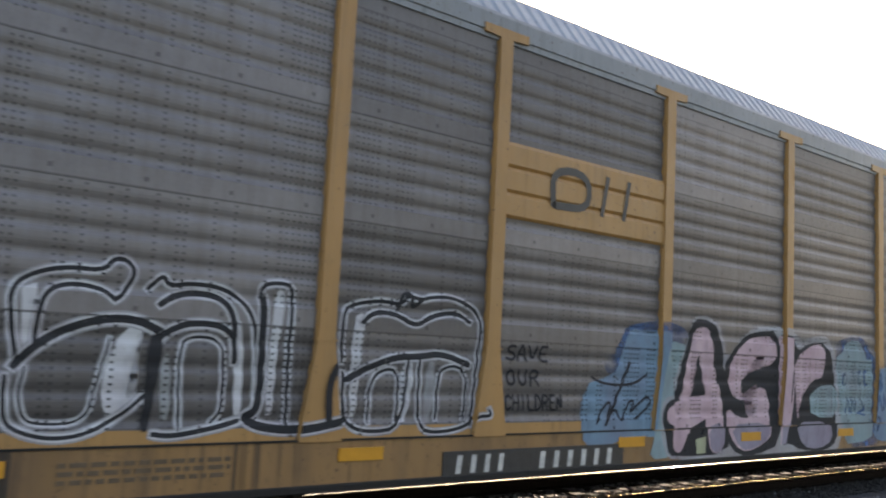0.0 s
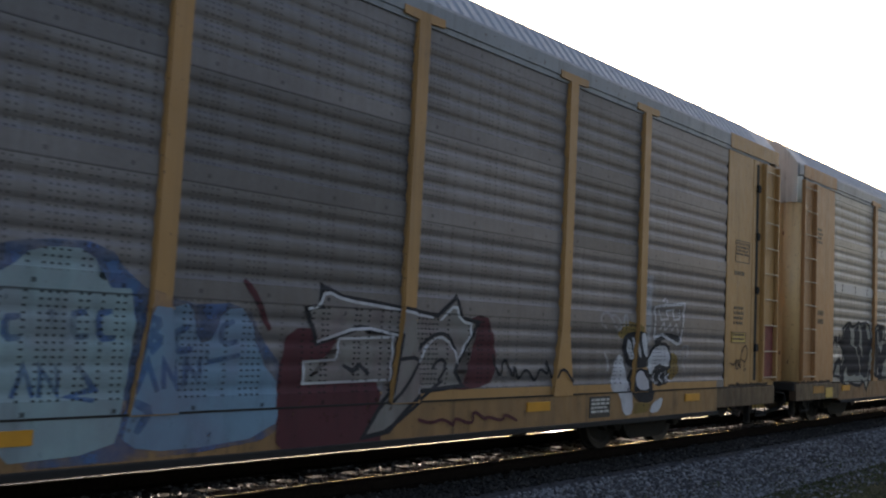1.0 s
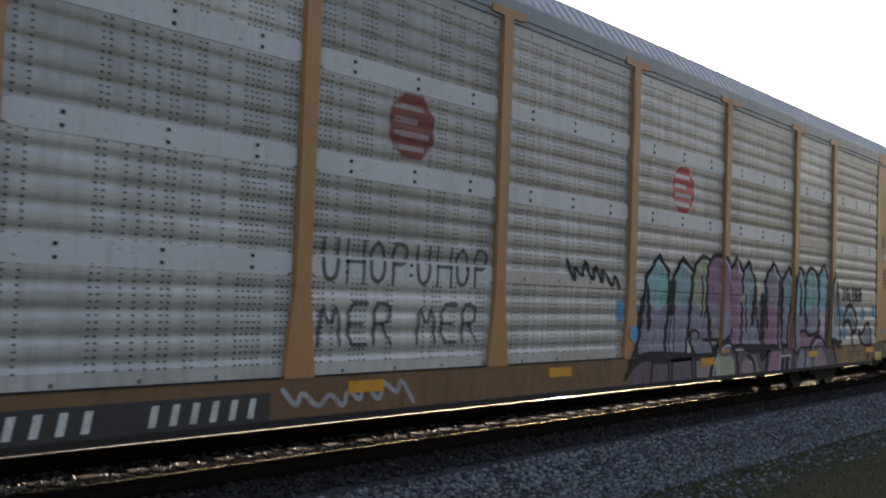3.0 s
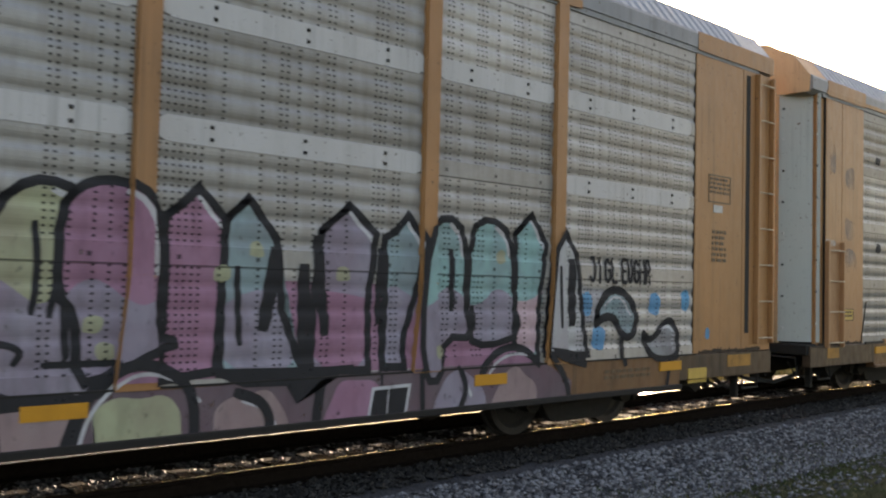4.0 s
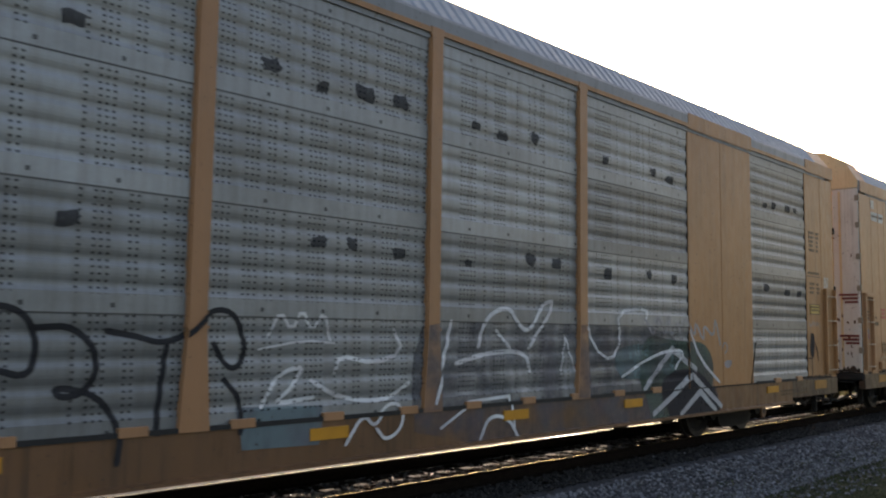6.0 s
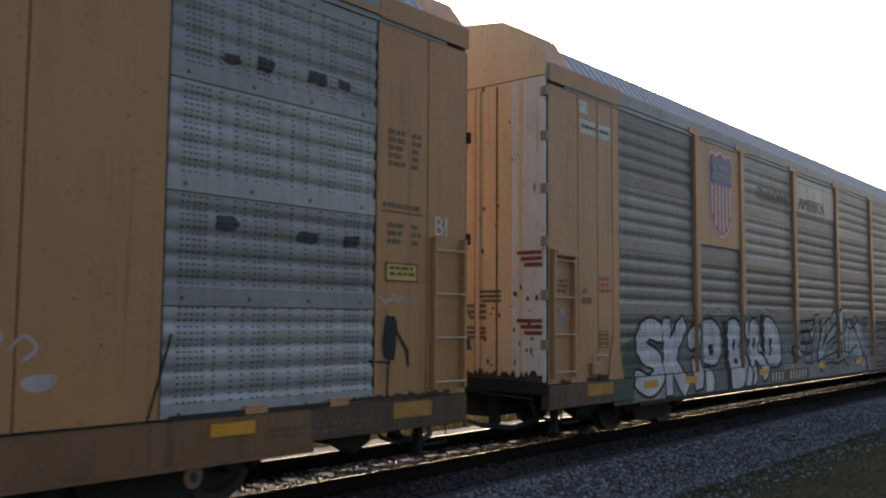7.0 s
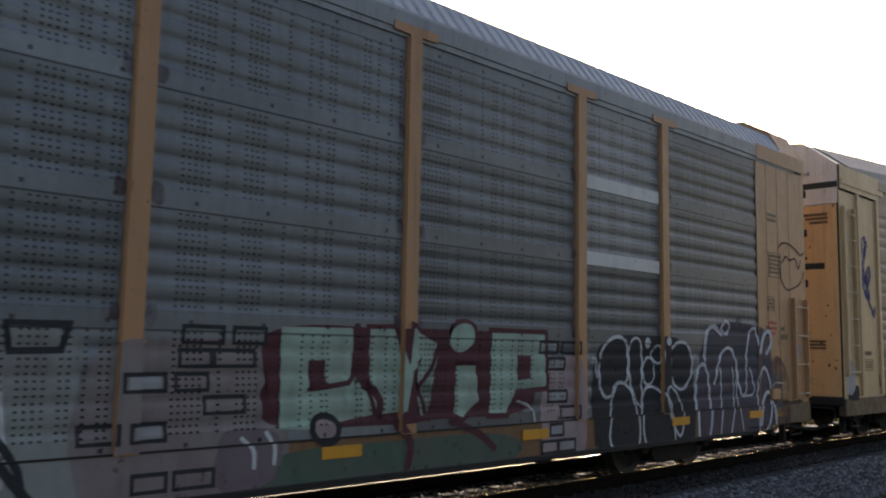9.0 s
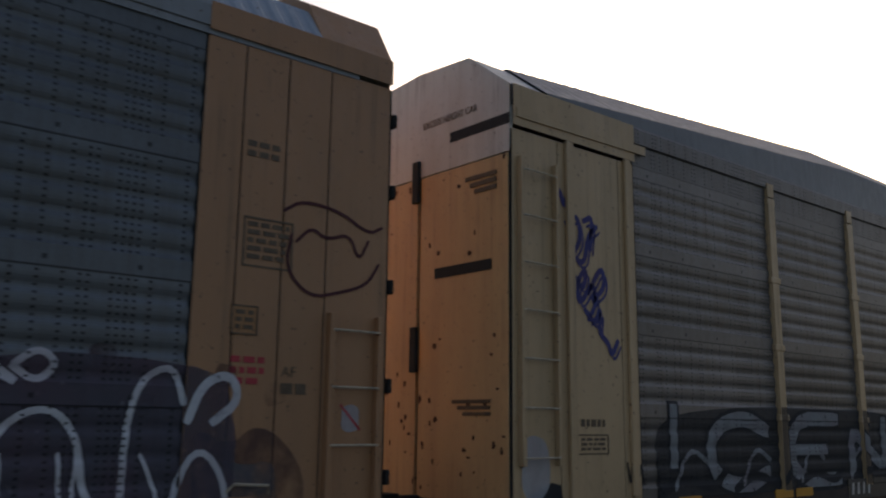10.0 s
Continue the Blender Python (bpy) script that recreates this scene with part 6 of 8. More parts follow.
    pen(car, [(45.06, 2.09), (45.09, 1.74), (45.06, 1.47)], S_BLACK, 0.05, 5.2, 2)
    pen(car, [(45.22, 2.09), (45.23, 1.74), (45.18, 1.45)], S_BLACK, 0.05, 5.2, 2)
    pen(car, [(44.67, 1.21), (44.84, 1.27), (45.01, 1.21), (44.96, 1.12)], S_BLACK, 0.05, 5.3, 2)
    pen(car, [(45.16, 1.10), (45.67, 1.10)], S_BLACK, 0.05, 5.3, 2)
    blob(car, [(43.55, 0.82), (44.02, 0.81), (44.03, 0.40), (43.52, 0.43)], S_DUSK, S_BLACK, 0.06, 1.6, 0)
    blob(car, [(44.11, 0.82), (44.71, 0.83), (44.78, 0.38), (44.13, 0.39)], S_DUSK, S_BLACK, 0.06, 1.7, 0)
    blob(car, [(44.82, 0.82), (45.20, 0.83), (45.38, 0.76), (45.25, 0.40), (44.88, 0.38)], S_ROSE, S_BLACK, 0.06, 1.8, 0)
    blob(car, [(42.87, 1.28), (42.98, 1.37), (43.12, 1.29), (43.11, 1.16), (43.00, 1.10), (42.90, 1.15)], S_DOT, None, 0.0, 2.0, 2, "bright blue sprayed dot")
    blob(car, [(43.05, 1.61), (43.16, 1.66), (43.25, 1.57), (43.21, 1.48), (43.09, 1.50)], S_DOT, None, 0.0, 2.0, 2)
    blob(car, [(42.63, 1.69), (42.81, 1.68), (42.83, 1.45), (42.65, 1.34)], S_DOT, None, 0.0, 2.0, 2)
    blob(car, [(43.10, 1.93), (43.30, 1.97), (43.39, 1.82), (43.15, 1.78)], S_WHITE, None, 0.0, 0.2, 2)
    letter([(45.23, 2.2), (45.34, 2.37), (45.54, 2.45), (45.79, 2.42), (45.95, 2.26), (46.0, 2.05), (46.01, 1.7), (45.95, 1.3), (46.16, 1.23), (45.96, 1.18), (45.62, 1.0), (45.38, 0.95), (45.36, 1.45), (45.22, 1.6)], S_LILAC, S_MAGENTA, 2.6)
    letter([(46.0, 2.2), (46.12, 2.29), (46.28, 2.45), (46.52, 2.21), (46.50, 1.7), (46.47, 1.0), (46.0, 0.95), (46.02, 1.7)], S_MAGENTA, S_MAGENTA, 1.2, 0)
    letter([(46.52, 2.21), (46.72, 2.40), (47.0, 2.07), (47.06, 1.48), (47.28, 0.96), (46.5, 0.98), (46.5, 1.7)], S_LILAC, S_TEAL, 1.6, 0)
    letter([(47.44, 2.17), (47.74, 2.42), (48.04, 2.18), (47.96, 1.57), (47.98, 0.94), (47.36, 0.96), (47.38, 1.6)], S_MAGENTA, S_LILAC, 1.2, 0)
    letter([(48.14, 2.15), (48.28, 2.22), (48.42, 2.38), (48.63, 2.14), (48.56, 1.75), (48.38, 1.2), (48.4, 0.95), (48.14, 0.96), (48.16, 1.6)], S_LILAC, S_TEAL, 1.4, 0)
    letter([(48.65, 2.2), (48.91, 2.43), (49.18, 2.25), (49.18, 1.5), (49.3, 1.2), (48.92, 1.22), (48.84, 0.8), (48.66, 0.8), (48.56, 1.23)], S_LILAC, S_AQUA, 2.4)
    letter([(49.23, 2.29), (49.51, 2.44), (49.84, 2.26), (49.88, 1.58), (50.0, 1.22), (49.5, 1.1), (49.2, 1.2)], S_LILAC, S_AQUA, 1.4)
    letter([(49.89, 2.29), (50.14, 2.5), (50.38, 2.2), (50.28, 1.58), (50.27, 0.94), (49.9, 1.1), (49.9, 1.6)], S_PINK, S_AQUA, 2.0, 0)
    letter([(50.39, 1.0), (50.44, 1.6), (50.50, 2.14), (50.68, 2.38), (50.91, 2.08), (51.03, 1.34), (51.12, 0.97)], S_SILVER, S_SILVER, 2.6, 0)
    for a, z0, a2, z1, w in ((45.28, 1.5, 45.3, 1.16, 0.06), (46.63, 1.82, 46.67, 1.22, 0.06), (46.98, 1.96, 46.89, 1.36, 0.13), (47.27, 1.83, 47.29, 0.99, 0.13), (47.40, 2.09, 47.50, 1.3, 0.11), (48.12, 2.0, 48.1, 1.4, 0.13), (48.1, 1.4, 48.12, 0.8, 0.03), (48.98, 2.05, 49.0, 1.5, 0.08), (49.28, 1.5, 49.3, 1.3, 0.07), (50.56, 1.95, 50.6, 1.3, 0.05), (50.82, 2.0, 50.84, 1.35, 0.14)):
        pen(car, [(a, z0), (a * 0.6 + a2 * 0.4, z0 * 0.5 + z1 * 0.5), (a2, z1)], S_BLACK, w, 5.0, 1)
    for a, z in ((46.72, 1.9), (46.42, 1.7), (47.6, 1.72), (48.75, 1.0), (49.6, 1.95), (45.5, 1.1), (45.4, 1.3)):
        cloud(car, a, a + 0.16, z, z + 0.16, S_OLIVE, int(a * 13), 4.2, "", 10, 0.3)
    pen(car, [(42.85, 0.62), (43.2, 0.95), (44.1, 0.92), (44.9, 0.87), (45.35, 0.86)], S_BLACK, 0.07, 5.4)
    for pts, w in (([(45.33, 0.45), (45.4, 0.79), (45.6, 1.01), (45.81, 1.10), (46.1, 1.02), (46.27, 0.85), (46.29, 0.45)], 0.09), ([(46.65, 0.82), (46.86, 0.75), (46.96, 0.6), (46.94, 0.45)], 0.09), ([(49.4, 0.85), (49.55, 1.0), (49.8, 1.1), (50.1, 1.07), (50.25, 0.9)], 0.08),
                   ([(50.45, 0.98), (50.7, 0.75), (50.78, 0.45)], 0.08), ([(48.6, 0.9), (48.62, 0.5)], 0.06), ([(49.1, 0.9), (49.2, 0.7), (49.1, 0.5)], 0.07), ([(47.45, 0.85), (47.4, 0.45)], 0.10)):
        pen(car, pts, S_BLACK, w, 5.6)
        pen(car, [(a + 0.05, z - 0.07) for a, z in pts[:-1]], S_WHITE, 0.03, 5.3)
    blob(car, [(46.41, 0.99), (46.74, 0.97), (47.1, 0.98), (47.84, 1.0), (47.45, 0.88), (47.21, 0.69), (47.1, 0.85), (46.7, 0.86)], S_BLACK, None, 0.0, 5.8, 0)
    blob(car, [(50.42, 1.08), (50.75, 1.04), (51.1, 0.97), (51.05, 0.82), (50.6, 0.93)], S_BLACK, None, 0.0, 5.8, 0)
    blob(car, [(47.97, 0.50), (48.02, 0.77), (48.45, 0.78), (48.4, 0.50)], S_BLACK, S_WHITE, 0.03, 6.0, 0)
    pen(car, [(48.2, 0.77), (48.18, 0.5)], S_WHITE, 0.02, 6.8, 0)
    for a, c2 in ((45.45, S_OLIVE), (46.35, S_ROSE), (47.45, S_MAGENTA), (48.7, S_LILAC), (49.5, S_ROSE)):
        cloud(car, a, a + 0.8, 0.52, 0.92, c2, int(a * 3), 0.6, "", 12, 0.35)
    cloud(car, 50.9, 51.5, 1.3, 1.75, S_GHOST, 77, 0.2)
    lettering(car, "JIGL", 51.12, 51.66, 1.78, 2.10, 0.045, S_BLACK, soft=1, label="black handwritten letters")
    lettering(car, "EUGHR", 51.72, 52.32, 1.78, 2.10, 0.045, S_BLACK, soft=1)
    for a, b, z0, z1 in ((51.0, 51.2, 1.4, 1.7), (52.3, 52.55, 1.4, 1.7), (53.0, 53.2, 1.45, 1.75), (51.2, 51.45, 1.0, 1.3), (53.55, 53.66, 1.08, 1.25)):
        cloud(car, a, b, z0, z1, S_DOT, int(a * 7), 0.5, "bright blue sprayed dot", 10, 0.15)
    blob(car, [(51.25, 1.28), (51.32, 1.55), (51.53, 1.73), (51.82, 1.69), (52.05, 1.46), (52.03, 1.23), (51.89, 1.13), (51.73, 1.20), (51.63, 1.38), (51.41, 1.41)], S_TEAL, S_BLACK, 0.10, 2.0, 2, "black-edged sprayed drops")
    blob(car, [(52.16, 1.23), (52.32, 1.08), (52.52, 1.22), (52.73, 1.38), (52.93, 1.22), (52.94, 0.91), (52.70, 0.85), (52.42, 0.88), (52.26, 0.99)], S_GREY, S_BLACK, 0.09, 2.2, 2)
    pen(car, [(51.78, 1.16), (51.75, 0.98), (51.79, 0.84)], S_BLACK, 0.08, 3.4, 2)
    pen(car, [(52.70, 0.86), (52.69, 0.70), (52.65, 0.54)], S_BLACK, 0.07, 3.4, 2)
    pen(car, [(51.43, 1.53), (51.58, 1.64), (51.78, 1.60), (51.92, 1.42)], S_WHITE, 0.03, 4.0, 2)
    pen(car, [(52.57, 1.23), (52.74, 1.29), (52.83, 1.17), (52.81, 0.98)], S_WHITE, 0.03, 4.0, 2)
    # marks
    tile(car, "number_board", 34.64, 37.0, 0.53, 0.78, BLACK, proud=0.0135, label="dark number board")
    bars(car, 34.75, 35.5, 0.57, 0.74, 4, LABEL, SILL_FACE - 0.006, 0.03)
    bars(car, 35.85, 36.95, 0.57, 0.74, 6, LABEL, SILL_FACE - 0.006, 0.03)
    reflectors(car, (30.4, 33.75, 37.9, 41.1, 45.0, 49.3, 52.5))
    tile(car, "warning_label", 53.14, 53.57, 0.53, 0.72, SIGN_YELLOW, label="yellow warning label")
    tile(car, "warning_label", 29.45, 29.85, 0.60, 0.80, SIGN_YELLOW, label="yellow warning label")
    tile(car, "end_patch", 28.75, 29.35, 0.70, 0.84, DULL_ORANGE, label="dull orange painted patch")
    tile(car, "end_patch", 54.1, 54.7, 0.70, 0.86, DULL_ORANGE, label="dull orange painted patch")
    frame_box(car, 53.60, 54.16, 2.92, 3.30, -0.012)
    text_lines(car, 53.64, 54.12, 3.26, 4, 0.035, STENCIL, -0.012, 8)
    tile(car, "label_plate", 53.73, 53.95, 2.79, 2.89, LABEL, -0.012, label="small white label")
    text_lines(car, 53.7, 54.05, 2.55, 6, 0.045, STENCIL, -0.012, 9)
    text_lines(car, 51.4, 52.3, 0.78, 2, 0.04, STENCIL, SILL_FACE, 10)
    text_lines(car, 29.0, 29.3, 2.35, 2, 0.10, STENCIL, -0.012, 11)
    text_lines(car, 28.8, 29.2, 4.0, 4, 0.05, STENCIL, -0.012, 12)
    return car


# ---- third car: dull screens with solid ochre plates ----
def car_plated():
    car = Car(56.50, 83.38, "autorack car with dull grey screens, ochre plates and faded graffiti", 0.14)
    car.head = 0.10
    sill(car, SILL_BROWN, False)
    far_wall(car, GALV_DARK)
    for a, b, lp, rp in ((58.45, 60.94, False, False), (63.12, 65.80, False, True), (65.80, 68.60, True, True), (68.60, 71.42, True, True), (71.42, 74.22, True, True), (74.22, 77.12, True, False), (79.42, 81.88, False, False)):
        bay(car, a, b, GALV_MID, lp, rp)
    for p in (65.80, 68.60, 71.42, 74.22):
        post(car, p, BUFF)
    solid_wall(car, 57.05, 58.45, BUFF, (57.62,))
    part("recessed_strip", block(car.x(56.78), car.x(57.05), 0.03, 0.08, SILL_TOP, PANEL_TOP + 0.05), OCHRE, car.root, "recessed strip beside the corner sheet")
    solid_wall(car, 60.94, 63.12, OCHRE, ())
    solid_wall(car, 77.12, 79.42, OCHRE, (78.25,))
    solid_wall(car, 81.88, 83.36, OCHRE, (82.68,))
    truck(car, 3.75)
    truck(car, car.length - 3.75)
    finish_roof(car, FASCIA, OCHRE)
    part("eave_strip", block(0.5, car.length - 0.5, -0.044, -0.036, PANEL_TOP + 0.05, PANEL_TOP + 0.11), OCHRE, car.root, "ochre strip under the eave")
    end_face(car, False, end_style(DOOR_PALE, DOOR_PALE, "faded tan end door beside a grey corner sheet", split=4.9, ribs=2, grooves=3, inset=0.50, hinges=(), marks=((0.3, 0.05, 3.0, 0.62), (0.3, 0.05, 2.2, 0.62))))
    corner_sheet(car)
    end_face(car, True, end_style(OCHRE, OCHRE, "ochre folding end door"))
    ladder(car, 57.05, 57.58, 0.95, 2.42, 4, BUFF)
    ladder(car, 82.77, 83.28, 1.05, 2.50, 4, OCHRE)
    grime_splash(car, False, 14, False)
    grime_splash(car, True, 15)
    # slotted strip under the screens
    for a, b in ((58.5, 60.9), (63.2, 77.0), (79.5, 81.8)):
        x = a
        while x + 0.9 < b:
            part("drain_slot", block(car.x(x), car.x(x + 0.75), SILL_FACE - 0.016, -0.02, SILL_TOP - 0.012, SILL_TOP + 0.03), DARK, car.root)
            part("clip", block(car.x(x + 0.75), car.x(x + 1.0), SILL_FACE - 0.02, -0.01, SILL_TOP - 0.015, SILL_TOP + 0.065, edge=0.006), BUFF, car.root)
            x += 1.0
    # slanted braces
    for x in (58.35, 61.05, 63.0, 77.25, 79.3):
        s = -1 if x in (58.35, 63.0, 79.3) else 1
        part("brace", prism([(car.x(x), SILL_TOP), (car.x(x) + 0.018, SILL_TOP), (car.x(x) + 0.018 - s * 0.2, 1.6), (car.x(x) - s * 0.2, 1.6)], -0.022, -0.01), GRIME, car.root)
    # dark wiped patches on the screens
    smear = random.Random(61)
    for row, z in enumerate((3.98, 2.45)):
        for a, b in ((58.8, 60.8), (63.4, 65.6), (66.2, 68.3), (69.0, 71.2), (71.8, 74.0), (74.6, 76.9), (79.7, 81.7)):
            for k in range(4):
                x = a + (b - a) * (k + 0.3) / 4
                if smear.random() < (0.12, 0.4)[row]:
                    continue
                w, h = smear.uniform(0.16, 0.34), smear.uniform(0.10, 0.2)
                x, low = x + smear.uniform(-0.08, 0.08), z + smear.uniform(-0.03, 0.05)
                cloud(car, x, x + w, low, low + h, S_SMUDGE, int(x * 9) + row, 0.0, "", 14, 0.45)
    # square brackets round three dark blocks
    f = -0.012
    for a, s in ((61.24, 1), (62.88, -1)):
        q = car.x(a)
        bracket = [(q - s * 0.022, 3.42), (q + s * 0.15, 3.42), (q + s * 0.15, 3.465), (q + s * 0.022, 3.465), (q + s * 0.022, 4.06), (q + s * 0.15, 4.06), (q + s * 0.15, 4.105), (q - s * 0.022, 4.105)]
        part("bracket", prism(bracket, f - 0.005, f), BLACK, car.root, "dark square bracket")
    for k in range(3):
        x = car.x(61.50 + 0.40 * k)
        part("emblem", prism([(x, 3.66), (x + 0.33, 3.66), (x + 0.36, 3.74), (x + 0.33, 4.02), (x, 4.02), (x + 0.04, 3.84)], f - 0.005, f), BLACK, car.root, "dark block between square brackets")
    for x in (61.42, 61.56, 62.50, 62.64):
        part("dot", prism([(car.x(x) + 0.055 * math.cos(k * math.pi / 5), 3.28 + 0.055 * math.sin(k * math.pi / 5)) for k in range(10)], f - 0.005, f), BLACK, car.root)
    text_lines(car, 61.5, 62.7, 3.56, 1, 0.05, STENCIL, f, 5)
    for a, b, z0, z1 in ((57.15, 57.4, 3.6, 4.3), (57.7, 58.1, 3.4, 3.9), (57.7, 58.2, 2.6, 3.0), (57.7, 58.2, 2.0, 2.5)):
        cloud(car, a, b, z0, z1, S_PALE, int(a * 10 + z0 * 7), 0.5, "pale blue overpainted patch", 11, 0.4)
    # faded pieces
    blob(car, [(61.46, 1.81), (61.65, 1.90), (61.85, 1.82), (61.75, 2.18), (61.99, 2.32), (62.82, 2.34), (62.91, 2.03), (62.82, 1.49), (62.72, 1.22), (62.28, 0.99), (61.99, 0.73), (61.63, 0.88), (61.39, 1.20)], S_VIOLET, None, 0.0, 0.0, 1, "faded violet overspray")
    blob(car, [(61.40, 1.64), (61.66, 1.73), (61.85, 1.77), (62.01, 1.62), (61.99, 1.33), (61.90, 1.09), (61.77, 0.94), (61.58, 1.18), (61.42, 1.31)], S_SKIN, None, 0.0, 1.0, 1)
    blob(car, [(61.86, 2.15), (62.65, 2.21), (62.66, 1.66), (62.59, 1.26), (62.31, 1.23), (61.96, 1.28), (61.99, 1.66)], S_SKIN, None, 0.0, 1.1, 0, "pale blocky letters over violet")
    pen(car, [(61.86, 2.15), (61.99, 1.66), (61.96, 1.29)], S_GHOST, 0.035, 1.8, 0)
    pen(car, [(62.64, 2.15), (62.66, 1.66), (62.60, 1.27)], S_GHOST, 0.03, 1.8, 1)
    pen(car, [(62.05, 2.12), (62.07, 1.66), (62.08, 1.32)], S_PURPLE, 0.04, 2.0, 1)
    pen(car, [(62.38, 2.14), (62.36, 1.66), (62.32, 1.28)], S_PURPLE, 0.11, 2.0, 1)
    pen(car, [(62.67, 2.15), (62.63, 1.66), (62.60, 1.27)], S_PURPLE, 0.08, 2.1, 1)
    pen(car, [(62.03, 1.57), (62.33, 1.58), (62.65, 1.56)], S_PURPLE, 0.04, 2.2, 1)
    pen(car, [(61.97, 1.25), (62.26, 1.28), (62.67, 1.23)], S_PURPLE, 0.05, 2.2, 1)
    blob(car, [(61.96, 1.20), (62.26, 1.26), (62.67, 1.22), (62.89, 1.11), (62.85, 0.81), (62.43, 0.68), (61.99, 0.76)], S_SKIN, S_FADED, 0.05, 2.4, 2)
    pen(car, [(62.50, 0.98), (62.41, 1.07), (62.49, 1.16), (62.65, 1.17), (62.74, 1.08), (62.69, 0.98), (62.56, 0.96)], S_FADED, 0.05, 3.6, 2)
    pen(car, [(62.81, 1.13), (62.97, 1.30), (63.28, 1.35), (63.56, 1.24), (63.70, 1.07), (63.63, 0.76)], S_FADED, 0.05, 3.8, 2)
    pen(car, [(62.88, 1.04), (62.98, 1.20), (63.23, 1.25), (63.43, 1.14), (63.49, 0.91)], S_PURPLE, 0.08, 3.4, 2)
    blob(car, [(63.04, 2.22), (64.12, 2.34), (65.72, 2.27), (65.66, 1.00), (64.42, 0.96), (63.14, 0.94)], S_FAINT, None, 0.0, 0.0, 1)
    blob(car, [(63.13, 1.85), (63.46, 2.09), (63.76, 1.97), (63.77, 1.61), (63.39, 1.43), (63.24, 1.24), (63.14, 1.48)], S_PALE_AQUA, S_GHOST, 0.03, 1.2, 1, "faded aqua letters")
    blob(car, [(63.89, 1.81), (64.13, 1.98), (64.33, 1.88), (64.31, 1.61), (64.08, 1.54), (63.90, 1.56)], S_PALE_AQUA, S_GHOST, 0.03, 1.3, 1)
    blob(car, [(63.87, 1.37), (64.15, 1.51), (64.34, 1.41), (64.35, 1.08), (63.84, 1.06)], S_PALE_AQUA, S_GHOST, 0.03, 1.4, 1)
    blob(car, [(64.32, 1.44), (64.62, 1.58), (64.90, 1.57), (65.04, 1.29), (65.05, 1.02), (64.42, 0.95)], S_PALE_AQUA, S_GHOST, 0.03, 1.5, 1)
    blob(car, [(64.35, 1.99), (64.46, 2.10), (64.59, 1.89), (64.73, 2.09), (64.87, 1.67), (64.62, 1.59), (64.40, 1.65)], S_FAINT_AQUA, S_GHOST, 0.03, 1.6, 1)
    pen(car, [(63.44, 1.39), (63.78, 1.56), (64.14, 1.56), (64.34, 1.47)], S_PURPLE, 0.05, 2.4, 2)
    pen(car, [(63.96, 1.47), (63.86, 1.23), (63.85, 0.99)], S_PURPLE, 0.05, 2.4, 2)
    pen(car, [(64.38, 1.53), (64.41, 1.37), (64.37, 0.96)], S_PURPLE, 0.04, 2.4, 2)
    for pts in ([(66.6, 0.6), (66.62, 1.05), (66.75, 1.25), (67.0, 1.24), (66.72, 1.35), (66.62, 1.62), (66.8, 1.86), (67.15, 1.88), (67.32, 1.7), (67.3, 1.35), (67.0, 1.44)],
                [(67.3, 1.72), (67.6, 1.74), (67.8, 1.5), (67.72, 1.25), (67.5, 1.2), (67.46, 1.3), (67.8, 1.22), (67.98, 0.95), (67.95, 0.7)],
                [(67.85, 1.7), (68.1, 1.66), (68.3, 1.6), (68.55, 1.68), (68.75, 1.9), (69.0, 1.86), (69.12, 1.5), (68.95, 1.35), (68.78, 1.6)], [(68.35, 1.6), (68.3, 1.2), (68.28, 0.9)], [(68.9, 1.3), (69.08, 1.1), (69.05, 0.85)]):
        pen(car, pts, S_BLACK, 0.05, 2.0, 2, "thin black outline tag")
    pen(car, [(69.34, 1.67), (69.45, 1.90), (69.59, 1.70), (69.70, 1.93), (69.81, 1.70), (69.96, 1.91), (70.04, 1.63)], S_CHALK, 0.03, 5.0, 1)
    pen(car, [(69.23, 1.55), (69.72, 1.63), (70.13, 1.60)], S_CHALK, 0.02, 5.0, 1)
    pen(car, [(69.28, 1.05), (69.44, 1.33), (69.75, 1.41), (69.61, 1.21), (69.39, 1.06), (69.86, 1.11)], S_CHALK, 0.04, 5.0, 2)
    pen(car, [(70.10, 1.32), (70.16, 1.49), (70.61, 1.40), (71.00, 1.51), (70.87, 1.74)], S_CHALK, 0.04, 5.0, 1)
    pen(car, [(69.83, 1.26), (70.15, 1.09), (70.76, 1.02), (71.09, 1.20)], S_CHALK, 0.04, 5.0, 2)
    pen(car, [(70.23, 0.65), (70.45, 0.94), (70.60, 0.77), (70.76, 1.00), (70.99, 1.00), (70.98, 0.76), (70.75, 0.64), (70.63, 0.77)], S_CHALK, 0.035, 5.0, 2)
    pen(car, [(71.45, 0.98), (71.64, 1.48), (71.72, 1.83)], S_CHALK, 0.05, 5.0, 1)
    pen(car, [(71.81, 1.38), (72.33, 1.49), (73.03, 1.51), (73.14, 1.27)], S_CHALK, 0.05, 5.0, 2)
    pen(car, [(72.18, 1.56), (72.31, 1.91), (72.73, 2.03), (72.88, 1.83), (73.12, 1.71), (73.38, 2.08), (73.68, 2.12), (73.11, 1.54)], S_CHALK, 0.05, 5.0, 2)
    pen(car, [(72.49, 1.75), (72.75, 1.54)], S_CHALK, 0.04, 5.0, 2)
    pen(car, [(73.77, 1.22), (73.86, 1.67), (74.08, 1.25)], S_CHALK, 0.04, 5.0, 0)
    pen(car, [(71.55, 0.71), (72.02, 0.93)], S_CHALK, 0.04, 5.0, 0)
